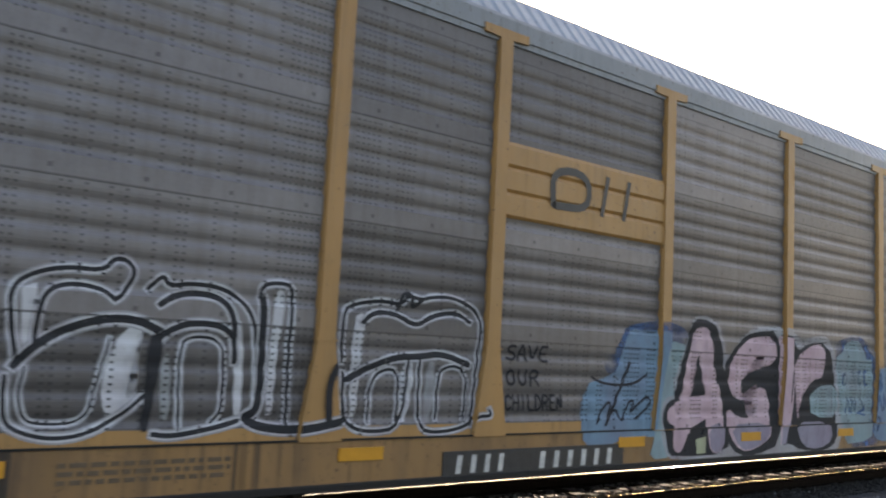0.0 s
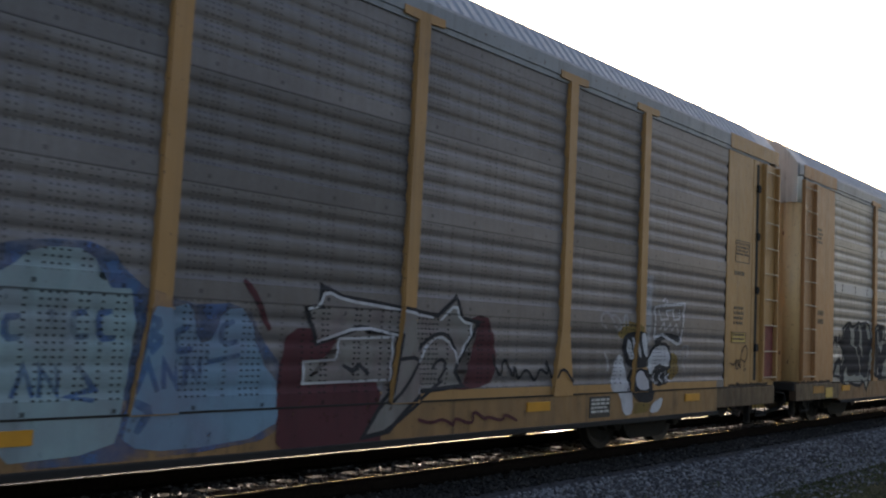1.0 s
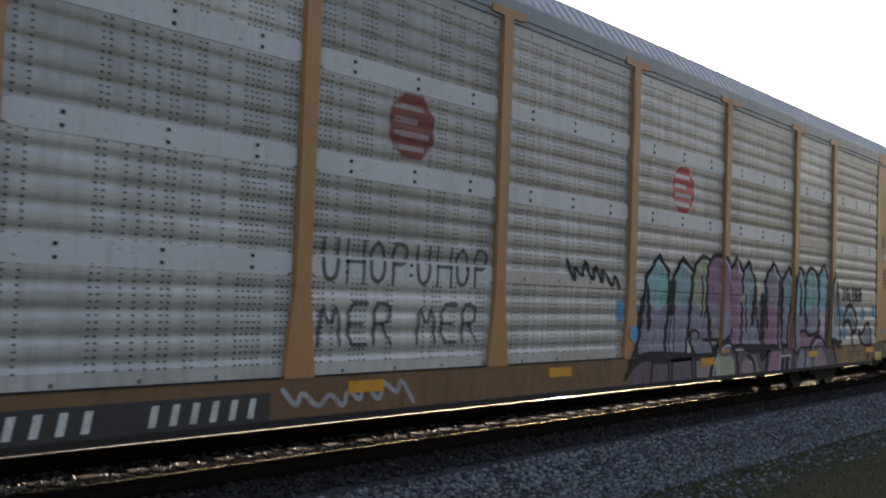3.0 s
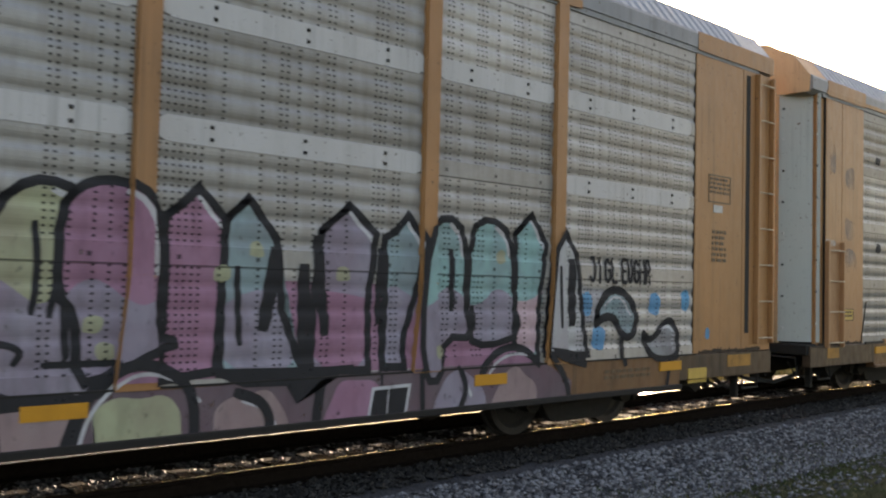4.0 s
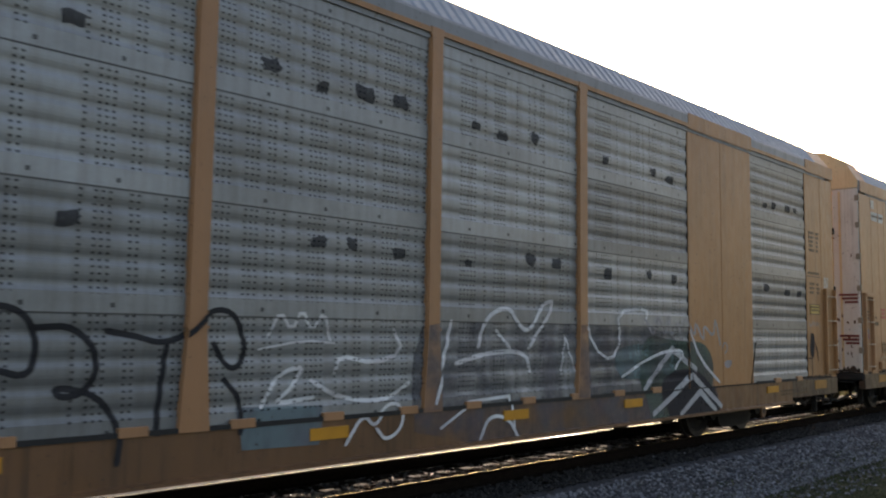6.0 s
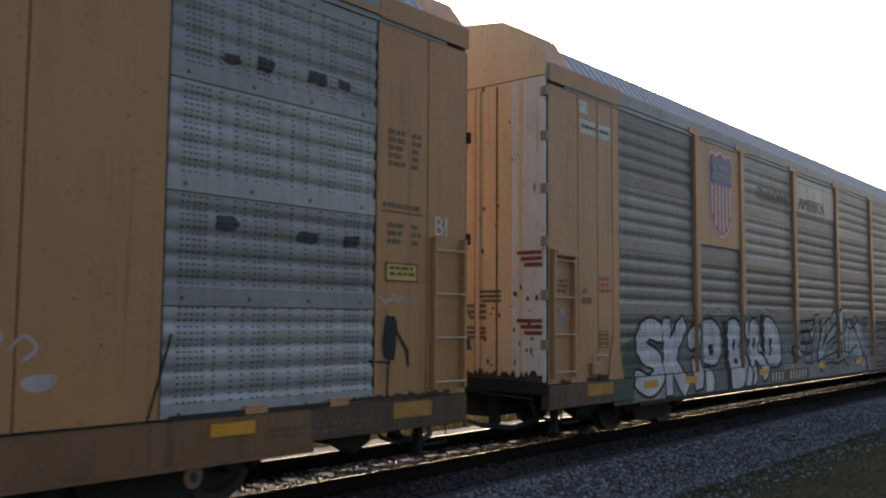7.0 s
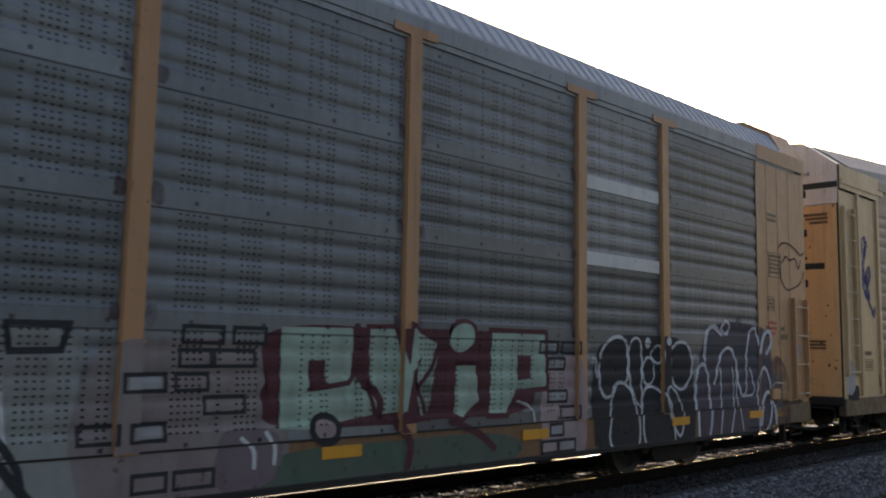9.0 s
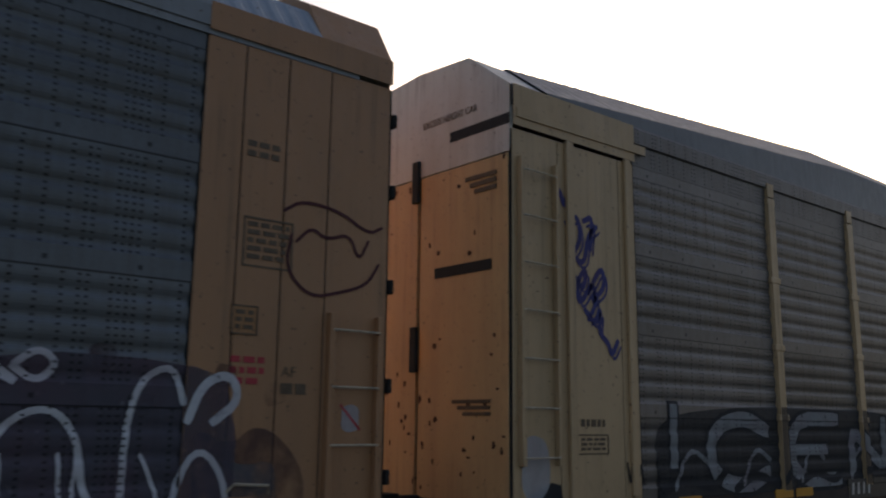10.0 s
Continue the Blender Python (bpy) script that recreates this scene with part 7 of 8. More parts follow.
    pen(car, [(72.19, 0.55), (72.34, 0.80), (72.69, 0.75), (72.87, 0.51)], S_CHALK, 0.04, 5.0, 2)
    pen(car, [(72.02, 0.96), (72.73, 0.99), (72.80, 0.65)], S_CHALK, 0.04, 5.0, 0)
    pen(car, [(74.34, 1.87), (74.51, 1.54), (74.92, 1.34), (75.18, 1.62), (75.06, 2.02), (75.93, 2.09), (75.81, 1.89)], S_CHALK, 0.04, 5.0, 1)
    pen(car, [(75.20, 1.14), (76.15, 1.45), (77.05, 1.51), (76.68, 1.21)], S_CHALK, 0.04, 5.0, 2)
    pen(car, [(77.13, 1.77), (77.45, 1.33), (78.09, 0.97)], S_CHALK, 0.05, 5.0, 1)
    blob(car, [(69.02, 1.06), (69.97, 1.03), (69.91, 0.68), (69.07, 0.70)], S_AQUA_DARK, None, 0.0, 0.0, 0)
    blob(car, [(71.15, 0.35), (71.15, 1.75), (71.7, 1.85), (77.4, 1.8), (78.0, 0.9), (78.0, 0.35)], S_HAZE, None, 0.0, 0.0, 1, "thin grey overspray on posts and sill")
    cloud(car, 74.9, 77.0, 1.05, 1.6, S_FAINT_AQUA, 143, 0.0)
    cloud(car, 75.6, 78.0, 0.55, 1.75, S_GREEN, 130, 0.0)
    cloud(car, 75.9, 78.2, 0.55, 1.25, S_NAVY, 131, 0.8, "blue-black sprayed arrow piece", 9, 0.5)
    for pts in ([(75.8, 0.95), (76.6, 1.5), (77.3, 1.2)], [(76.0, 0.6), (77.2, 1.1), (78.1, 0.6)], [(76.8, 0.55), (77.4, 0.85), (77.9, 0.55)]):
        spray(car, [ribbon([(car.x(a), b) for a, b in pts], 0.10, 2.0)], S_SILVER)
    scribble(car, 75.8, 78.2, 1.4, 2.1, S_GHOST, 132, 0.05, 8)
    pen(car, [(78.2, 1.5), (78.3, 1.62), (78.42, 1.5), (78.3, 1.42)], S_GHOST, 0.03)
    cloud(car, 78.25, 78.6, 1.15, 1.35, S_GHOST, 133, 0.2, "", 9, 0.5)
    # dark stencilled blot near the tail
    cloud(car, 81.98, 82.22, 1.25, 1.80, S_BLACK, 140, 1.0, "dark stencilled blot", 12, 0.3)
    spray(car, [ribbon([(car.x(82.08), 1.3), (car.x(82.06), 0.95)], 0.035, 1.2), ribbon([(car.x(82.2), 1.6), (car.x(82.36), 1.4), (car.x(82.38), 1.25)], 0.045, 1.4), ribbon([(car.x(81.82), 1.3), (car.x(82.1), 1.28)], 0.03, 1.6)], S_BLACK)
    scribble(car, 81.95, 82.52, 1.86, 2.04, S_GHOST, 141, 0.02, 6)
    # marks
    tile(car, "number_board", 64.05, 66.55, 0.53, 0.80, BLACK, proud=0.0135, label="dark number board")
    bars(car, 64.18, 64.98, 0.575, 0.76, 4, LABEL, SILL_FACE - 0.006, 0.03)
    bars(car, 65.32, 66.45, 0.575, 0.76, 6, LABEL, SILL_FACE - 0.006, 0.03)
    reflectors(car, (58.9, 63.45, 66.65, 69.8, 72.6, 75.2, 79.9))
    bars(car, 57.05, 57.42, 2.50, 2.60, 6, LABEL, f, 0.0, 0.005)
    for a, z in ((57.56, 1.29), (82.02, 2.13)):
        tile(car, "warning_label", a, a + 0.5, z, z + 0.20, SIGN_YELLOW, f, label="yellow warning label in a dark frame")
        frame_box(car, a, a + 0.5, z, z + 0.20, f - 0.006)
        text_lines(car, a + 0.06, a + 0.44, z + 0.16, 2, 0.035, STENCIL, f - 0.006, 7)
    words(car, "BI", 82.78, 2.67, 0.22, LABEL, f)
    for z, k in ((3.75, 5), (2.75, 3)):
        text_lines(car, 82.05, 82.3, z, k, 0.05, STENCIL, f, int(z * 10))
        text_lines(car, 82.42, 82.56, z, k, 0.05, STENCIL, f, int(z * 11))
    tile(car, "stencil", 81.95, 82.6, 2.86, 2.875, STENCIL, f)
    text_lines(car, 81.98, 82.58, 2.96, 1, 0.05, STENCIL, f, 14)
    text_lines(car, 59.2, 61.0, 0.74, 2, 0.035, STENCIL, SILL_FACE, 15)
    text_lines(car, 80.5, 81.8, 0.74, 2, 0.035, STENCIL, SILL_FACE, 16)
    tile(car, "end_patch", 82.15, 82.75, 0.70, 0.86, DULL_ORANGE, label="dull orange painted patch")
    tile(car, "end_patch", 57.1, 57.5, 0.70, 0.86, DULL_ORANGE, label="dull orange painted patch")
    for x in (61.6, 79.75):
        bm = prism([(car.x(x) + 0.09 * math.cos(k * math.tau / 12), 0.42 + 0.11 * math.sin(k * math.tau / 12)) for k in range(12)], -0.03, 0.0)
        part("jacking_eye", bm, SILL_BROWN, car.root)
        part("eye_hole", prism([(car.x(x) + 0.035 * math.cos(k * math.tau / 8), 0.41 + 0.045 * math.sin(k * math.tau / 8)) for k in range(8)], -0.036, -0.029), DARK, car.root)
    return car


S_PALE = spray_paint("thin_pale_blue_spray", (0.34, 0.40, 0.41), 0.5, False, True)
S_SMUDGE = spray_paint("dark_smudge", (0.055, 0.058, 0.066), 0.72)
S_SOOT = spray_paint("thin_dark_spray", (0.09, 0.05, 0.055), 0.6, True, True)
S_PURPLE = spray_paint("purple_spray", (0.19, 0.115, 0.215), 0.7)
S_FAINT = spray_paint("thin_violet_spray", (0.24, 0.17, 0.29), 0.7, True, True)
S_SKIN = spray_paint("pale_grey_pink_spray", (0.31, 0.27, 0.25), 0.55)
S_FADED = spray_paint("faded_lilac_spray", (0.34, 0.29, 0.36), 0.6)
S_PALE_AQUA = spray_paint("faded_aqua_spray", (0.27, 0.37, 0.40), 0.85)
S_CHALK = spray_paint("chalky_white_spray", (0.74, 0.76, 0.78), 0.95)
S_HAZE = spray_paint("thin_grey_spray", (0.15, 0.16, 0.175), 0.6, True, True)
S_PALE_MINT = spray_paint("pale_grey_mint_spray", (0.40, 0.44, 0.41), 0.93)
S_BACKING = spray_paint("grey_backing_spray", (0.25, 0.27, 0.26), 0.88)
S_OCHRE = spray_paint("ochre_spray", (0.24, 0.17, 0.05), 0.85)
S_AQUA_DARK = spray_paint("dull_aqua_spray", (0.16, 0.22, 0.24), 0.8)
S_FAINT_AQUA = spray_paint("thin_aqua_spray", (0.24, 0.38, 0.40), 0.5)


# ---- fourth car: grey-blue screens, shield sign ----
def car_shield():
    car = Car(85.05, 112.55, "autorack car with grey-blue screens, buff posts and mint graffiti", 0.10)
    posts = (89.58, 91.54, 94.37, 97.23, 100.06, 102.95, 105.82, 107.78)
    standard_body(car, BUFF, GALV_BLUE, posts, 86.95, 110.64, (85.80, 86.32, 86.74), (111.0, 111.42, 111.86))
    car.cap_up = TALL_CAP
    finish_roof(car, FASCIA, BUFF)
    end_face(car, False, end_style(DOOR_CREAM, DOOR_CREAM, "cream ribbed end door", split=5.0, ribs=2, rib=DOOR_CREAM, hinges=(1.35, 2.0, 2.7, 3.4, 4.1, 4.7), hinge=HINGE, spots=110, column=WHITE, marks=((0.4, 0.05, 2.6, 0.05), (0.4, 0.05, 1.7, 0.05), (0.4, 0.05, 1.9, 1.0), (0.4, 0.05, 2.4, 1.9), (0.4, 0.05, 2.3, 2.5), (0.45, 0.04, 2.1, 0.75), (0.5, 0.04, 1.6, 1.0)), grooves=3))
    end_face(car, True, end_style(BUFF, BUFF, "buff folding end door", hinges=(1.2, 2.0, 2.9, 3.8, 4.5)))
    ladder(car, 85.14, 85.63, 1.06, 2.52, 4, BUFF)
    ladder(car, 111.92, 112.42, 1.06, 2.52, 4, BUFF)
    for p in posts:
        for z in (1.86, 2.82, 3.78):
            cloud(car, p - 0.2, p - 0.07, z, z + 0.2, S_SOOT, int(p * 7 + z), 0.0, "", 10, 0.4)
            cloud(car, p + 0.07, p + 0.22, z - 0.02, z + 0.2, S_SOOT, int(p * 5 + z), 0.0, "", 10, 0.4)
    grime_splash(car, False, 16)
    grime_splash(car, True, 17)
    # bay with a brighter replacement sheet
    for x0, x1 in ((94.5, 97.1),):
        part("new_sheet", prism([(car.x(x0), 4.1), (car.x(x1), 4.1), (car.x(x1), 4.72), (car.x(x1) - 0.08, 4.82), (car.x(x0) + 0.08, 4.82), (car.x(x0), 4.72)], -0.012, -0.003), GALV_MID, car.root, "brighter replacement sheet")
    for a, b, z in ((105.95, 107.65, SEAM + 2 * PITCH), (105.95, 107.65, SEAM + 3 * PITCH)):
        part("strap", block(car.x(a), car.x(b), -0.016, -0.004, z, z + 0.17), STRAP, car.root, "dull galvanised strap")
    # sign plate with a shield
    f = -0.02
    part("sign_plate", block(car.x(89.66), car.x(91.46), f, 0.0, 3.05, 4.86, edge=0.006), BUFF, car.root, "buff sign plate")
    cx = 90.60

    def shield(scale, y, mat, name, top=1.0, low=0.0, label=""):
        half = [(0.0, -0.80), (0.30, -0.66), (0.50, -0.42), (0.56, -0.10), (0.50, 0.20), (0.44, 0.42), (0.52, 0.62), (0.40, 0.80), (0.20, 0.72), (0.0, 0.82)]
        pts = chaikin(half + [(-a, b) for a, b in half[-2:0:-1]], True, 1)
        pts = [(car.x(cx) + a * scale, 3.98 + b * scale) for a, b in pts]
        bm = prism(pts, y - 0.004, y)
        return part(name, bm, mat, car.root, label)

    shield(1.0, f, LABEL, "shield_border")
    shield(0.93, f - 0.005, RED, "shield", label="red, white and navy striped shield")
    for k in range(6):
        a = car.x(cx) - 0.44 + 0.155 * k
        part("stripe", block(a, a + 0.075, f - 0.014, f - 0.009, 3.30 + 0.052 * (k - 2.5) ** 2, 4.18), LABEL, car.root)
    chief = [(-0.46, 4.16), (0.46, 4.16), (0.42, 4.36), (0.46, 4.55), (0.36, 4.67), (0.18, 4.62), (0.0, 4.70), (-0.18, 4.62), (-0.36, 4.67), (-0.46, 4.55), (-0.42, 4.36)]
    part("chief", prism([(car.x(cx) + a, b) for a, b in chief], f - 0.018, f - 0.009), BLUE, car.root, "navy upper field")
    bars(car, cx - 0.30, cx + 0.36, 4.42, 4.53, 5, LABEL, f - 0.016, 0.0)
    bars(car, cx - 0.36, cx + 0.42, 4.24, 4.36, 7, LABEL, f - 0.016, 0.0)
    words(car, "BUILDING", 92.35, 4.12, 0.26, BLACK, -0.012, 1.12)
    words(car, "AMERICA", 94.66, 4.16, 0.26, BLACK, -0.02, 1.12)
    # silver letters
    cloud(car, 86.62, 87.7, 0.5, 1.5, S_GREEN, 201, 0.0, "green sprayed patch")
    blob(car, [(87.25, 0.1), (87.3, 0.8), (87.6, 1.1), (93.9, 1.1), (94.2, 0.8), (94.2, 0.1)], S_GREY, None, 0.0, 0.0, 1, "grey sprayed backing")
    blob(car, [(88.3, 0.3), (88.3, 1.5), (88.6, 1.66), (93.4, 1.72), (93.6, 0.3)], S_GREEN_GREY, None, 0.0, 0.1, 1)
    for ch, a, b, lo in (("S", 87.32, 88.34, 0.56), ("K", 88.22, 89.14, 0.54)):
        lettering(car, ch, a, b, lo, 1.80, 0.30, S_WHITE, S_BLACK, 0.05, None, "white block letters edged in black", order=1.0 + a % 1)
    blob(car, [(89.41, 1.64), (89.70, 1.77), (89.75, 1.84), (90.25, 1.85), (90.76, 1.85), (91.25, 1.91), (91.52, 1.88), (91.80, 1.85), (92.09, 1.89), (92.56, 1.93), (93.35, 1.71), (93.57, 1.13), (93.51, 0.82), (92.70, 0.56), (92.16, 0.42), (91.46, 0.45), (90.90, 0.43), (89.78, 0.49), (89.37, 0.54), (89.16, 1.22)], S_GREEN_GREY, None, 0.0, 1.5, 1)
    blob(car, [(90.60, 1.73), (90.83, 1.76), (90.88, 0.46), (90.71, 0.45)], S_BLACK, None, 0.0, 1.7, 0)
    blob(car, [(92.36, 1.87), (92.56, 1.90), (92.58, 1.16), (92.40, 1.17)], S_BLACK, None, 0.0, 1.7, 0)
    blob(car, [(89.17, 1.39), (89.22, 1.58), (89.43, 1.68), (89.59, 1.64), (89.63, 1.47), (89.52, 1.27), (89.28, 1.23)], S_WHITE, S_BLACK, 0.05, 2.0, 2)
    blob(car, [(89.34, 1.13), (89.54, 1.13), (89.62, 0.99), (89.76, 0.85), (89.69, 0.60), (89.41, 0.57), (89.31, 0.81)], S_WHITE, S_BLACK, 0.05, 2.1, 0)
    blob(car, [(89.72, 1.74), (89.99, 1.79), (90.26, 1.77), (90.52, 1.62), (90.61, 1.37), (90.55, 1.12), (90.30, 0.97), (90.09, 0.97), (89.76, 1.02)], S_WHITE, S_BLACK, 0.05, 2.2, 1, "white block letters edged in black")
    blob(car, [(89.77, 0.95), (90.04, 0.95), (90.19, 0.73), (90.13, 0.52), (89.80, 0.52)], S_WHITE, S_BLACK, 0.05, 2.3, 0)
    blob(car, [(89.99, 1.33), (90.18, 1.35), (90.23, 1.23), (90.14, 1.14), (90.00, 1.16)], S_BLACK, None, 0.0, 5.0, 1)
    blob(car, [(90.81, 1.76), (91.13, 1.81), (91.41, 1.72), (91.47, 1.46), (91.32, 1.20), (91.57, 1.11), (91.65, 0.82), (91.53, 0.57), (91.20, 0.49), (90.89, 0.47), (90.84, 1.17)], S_WHITE, S_BLACK, 0.05, 2.4, 1)
    blob(car, [(91.04, 1.41), (91.15, 1.42), (91.15, 1.23), (91.04, 1.21)], S_BLACK, None, 0.0, 5.0, 0)
    blob(car, [(91.03, 1.00), (91.17, 1.10), (91.27, 1.04), (91.21, 0.95)], S_BLACK, None, 0.0, 5.0, 1)
    blob(car, [(91.46, 1.66), (91.63, 1.82), (91.76, 1.67), (91.76, 1.43), (91.62, 1.34), (91.49, 1.46)], S_WHITE, S_BLACK, 0.05, 2.6, 1)
    blob(car, [(91.55, 1.29), (91.73, 1.31), (91.79, 0.97), (91.94, 0.75), (91.86, 0.54), (91.51, 0.53), (91.65, 0.83)], S_WHITE, S_BLACK, 0.05, 2.7, 0)
    blob(car, [(91.81, 1.72), (92.10, 1.83), (92.34, 1.68), (92.34, 1.39), (92.17, 1.18), (92.53, 1.11), (92.79, 0.87), (92.63, 0.64), (92.40, 0.57), (92.34, 0.84), (92.13, 1.01), (92.03, 0.95), (92.16, 0.68), (92.05, 0.55), (91.79, 0.52), (91.93, 0.75), (91.81, 1.03)], S_WHITE, S_BLACK, 0.05, 2.8, 1)
    blob(car, [(91.97, 1.39), (92.07, 1.49), (92.13, 1.30), (91.99, 1.17)], S_BLACK, None, 0.0, 5.0, 1)
    blob(car, [(92.56, 1.84), (92.90, 1.84), (93.32, 1.63), (93.50, 1.26), (93.44, 0.85), (92.60, 0.85), (92.56, 1.45)], S_WHITE, S_BLACK, 0.05, 2.9, 1)
    blob(car, [(92.82, 1.42), (92.96, 1.40), (92.93, 1.09), (92.83, 1.06)], S_BLACK, None, 0.0, 5.0, 0)
    pen(car, [(89.43, 1.60), (89.53, 1.62), (89.57, 1.50), (89.49, 1.35)], S_BLACK, 0.02, 5.4, 2)
    pen(car, [(90.31, 1.73), (90.48, 1.60), (90.53, 1.37), (90.48, 1.18)], S_BLACK, 0.02, 5.4, 2)
    pen(car, [(91.24, 1.74), (91.37, 1.64), (91.39, 1.46), (91.29, 1.27)], S_BLACK, 0.02, 5.4, 2)
    pen(car, [(91.36, 1.09), (91.51, 0.99), (91.55, 0.78), (91.45, 0.61)], S_BLACK, 0.02, 5.4, 2)
    pen(car, [(92.94, 1.74), (93.23, 1.56), (93.35, 1.27)], S_BLACK, 0.02, 5.4, 2)
    pen(car, [(92.10, 1.76), (92.24, 1.64), (92.22, 1.45)], S_BLACK, 0.02, 5.4, 2)
    pen(car, [(88.92, 1.67), (89.03, 1.83), (89.20, 1.80), (89.29, 1.68)], S_PALE, 0.03, 5.4, 2)
    for a, b, z in ((89.7, 91.4, 1.86), (91.6, 93.4, 1.88)):
        scribble(car, a, b, z - 0.05, z + 0.16, S_PALE, int(a), 0.05, 5)
    cloud(car, 93.3, 94.3, 0.9, 1.8, S_MINT_DARK, 202, 0.2)
    # mint piece with brick shapes
    cloud(car, 94.1, 99.9, 0.50, 1.88, S_BACKING, 203, 0.0, "pale mint sprayed background", 24, 0.1)
    cloud(car, 99.6, 101.6, 0.50, 1.8, S_DUSK_ROSE, 204, 0.1, "dusty rose sprayed background", 14, 0.1)
    cloud(car, 105.0, 105.95, 0.55, 1.75, S_ROSE, 205, 0.1)

    def brick_lines(x0, x1, z0, z1, seed, mat=S_BLACK):
        r = random.Random(seed)
        z, row = z0, 0
        while z < z1:
            x = x0 + (0.15 if row % 2 else 0.0)
            while x + 0.2 < x1:
                w = r.uniform(0.24, 0.38)
                if r.random() < 0.55:
                    q = [(car.x(a), b) for a, b in ((x, z), (x + w, z), (x + w, z + 0.13), (x, z + 0.13))]
                    spray(car, [ribbon(q + q[:1], 0.035, 3.0)], mat, "outlined bricks sprayed in black")
                    if r.random() < 0.35:
                        spray(car, [patch([(a * 0.8 + (q[0][0] + q[1][0]) * 0.1, b * 0.7 + (q[0][1] + q[2][1]) * 0.15) for a, b in q], 3.4)], S_GREY)
                x += w + r.uniform(0.02, 0.12)
            z += 0.19
            row += 1

    brick_lines(99.7, 101.2, 0.6, 1.75, 6)
    brick_lines(105.05, 105.75, 0.55, 1.85, 7)
    blob(car, [(94.62, 1.75), (95.01, 1.77), (95.02, 1.56), (94.61, 1.54)], S_MINT_DARK, S_BLACK, 0.045, 3.0, 0, "outlined bricks sprayed in black")
    blob(car, [(95.03, 1.75), (95.49, 1.79), (95.48, 1.57), (95.06, 1.55)], S_GREY, S_BLACK, 0.045, 3.0, 0)
    blob(car, [(94.39, 1.51), (94.77, 1.53), (94.78, 1.31), (94.41, 1.29)], S_MINT_DARK, S_BLACK, 0.045, 3.0, 0)
    blob(car, [(94.80, 1.51), (95.19, 1.53), (95.21, 1.30), (94.81, 1.30)], S_MINT_DARK, S_BLACK, 0.045, 3.0, 0)
    blob(car, [(94.57, 1.26), (94.97, 1.27), (94.98, 1.09), (94.58, 1.10)], S_GREY, S_BLACK, 0.045, 3.0, 0)
    blob(car, [(95.00, 1.27), (95.41, 1.28), (95.40, 1.07), (95.01, 1.07)], S_MINT_DARK, S_BLACK, 0.045, 3.0, 0)
    blob(car, [(94.80, 1.04), (95.25, 1.04), (95.26, 0.85), (94.81, 0.86)], S_GREY, S_BLACK, 0.045, 3.0, 0)
    blob(car, [(95.24, 1.50), (95.51, 1.74), (95.61, 1.56), (95.35, 1.32)], S_SILVER, S_BLACK, 0.06, 3.2, 0)
    blob(car, [(94.20, 1.20), (94.36, 1.17), (94.48, 1.07), (94.42, 0.99), (94.25, 1.08)], S_AQUA, None, 0.0, 3.4, 0)
    blob(car, [(94.33, 1.51), (94.47, 1.40), (94.49, 1.18), (94.32, 1.23)], S_ROSE, None, 0.0, 3.3, 0)
    blob(car, [(94.12, 1.25), (94.24, 1.28), (94.53, 1.11), (94.50, 0.93), (94.06, 1.06), (94.07, 1.17)], S_BLACK, None, 0.0, 3.1, 1)
    blob(car, [(96.01, 1.18), (96.48, 1.51), (97.08, 1.76), (97.14, 1.49), (96.36, 1.22), (95.91, 0.86), (95.69, 0.82), (95.68, 1.04), (95.97, 1.56), (95.94, 1.75), (96.34, 1.79), (96.17, 1.55)], S_PALE_MINT, None, 0.0, 2.6, 0, "mint and silver letters with dark edges")
    blob(car, [(97.10, 1.98), (97.42, 2.01), (97.65, 1.83), (97.61, 1.55), (97.68, 0.88), (97.30, 1.23), (97.14, 1.50)], S_SILVER, None, 0.0, 2.6, 0)
    blob(car, [(97.66, 1.43), (98.11, 1.48), (98.43, 1.63), (98.87, 1.24), (99.11, 0.85), (98.96, 0.69), (98.38, 0.96), (97.91, 1.06)], S_PALE_MINT, None, 0.0, 2.7, 0)
    blob(car, [(98.05, 1.78), (98.31, 1.55), (97.99, 1.09), (97.76, 0.88), (97.79, 1.55)], S_SILVER, None, 0.0, 2.6, 0)
    pen(car, [(95.93, 1.80), (95.97, 1.56), (95.70, 1.04), (95.62, 0.82), (95.82, 0.66)], S_BLACK, 0.10, 4.0, 1)
    pen(car, [(96.01, 1.17), (96.48, 1.50), (97.13, 1.76), (97.16, 1.49), (96.36, 1.24)], S_BLACK, 0.06, 4.0, 1)
    pen(car, [(96.34, 1.74), (96.52, 1.86), (96.72, 1.76), (96.68, 1.55)], S_BLACK, 0.05, 4.1, 2)
    pen(car, [(97.13, 1.97), (97.28, 2.06), (97.65, 1.88), (97.59, 1.49), (97.69, 1.10), (97.77, 0.87)], S_BLACK, 0.06, 4.2, 2)
    pen(car, [(96.72, 1.84), (96.85, 1.99), (97.07, 1.97), (97.09, 1.55), (97.29, 1.44)], S_BLACK, 0.06, 4.2, 2)
    pen(car, [(97.73, 1.82), (98.06, 1.55), (98.41, 1.66), (98.87, 1.29), (99.17, 0.86), (99.47, 0.51)], S_BLACK, 0.07, 4.3, 1)
    pen(car, [(98.08, 1.49), (97.99, 1.20), (97.92, 0.75)], S_BLACK, 0.06, 4.3, 2)
    pen(car, [(98.31, 1.77), (98.59, 1.91), (98.77, 1.78), (98.50, 1.65), (98.31, 1.77)], S_BLACK, 0.05, 4.4, 0)
    pen(car, [(99.15, 1.86), (99.59, 1.86), (99.55, 1.67), (99.19, 1.66), (99.15, 1.86)], S_BLACK, 0.05, 4.4, 0)
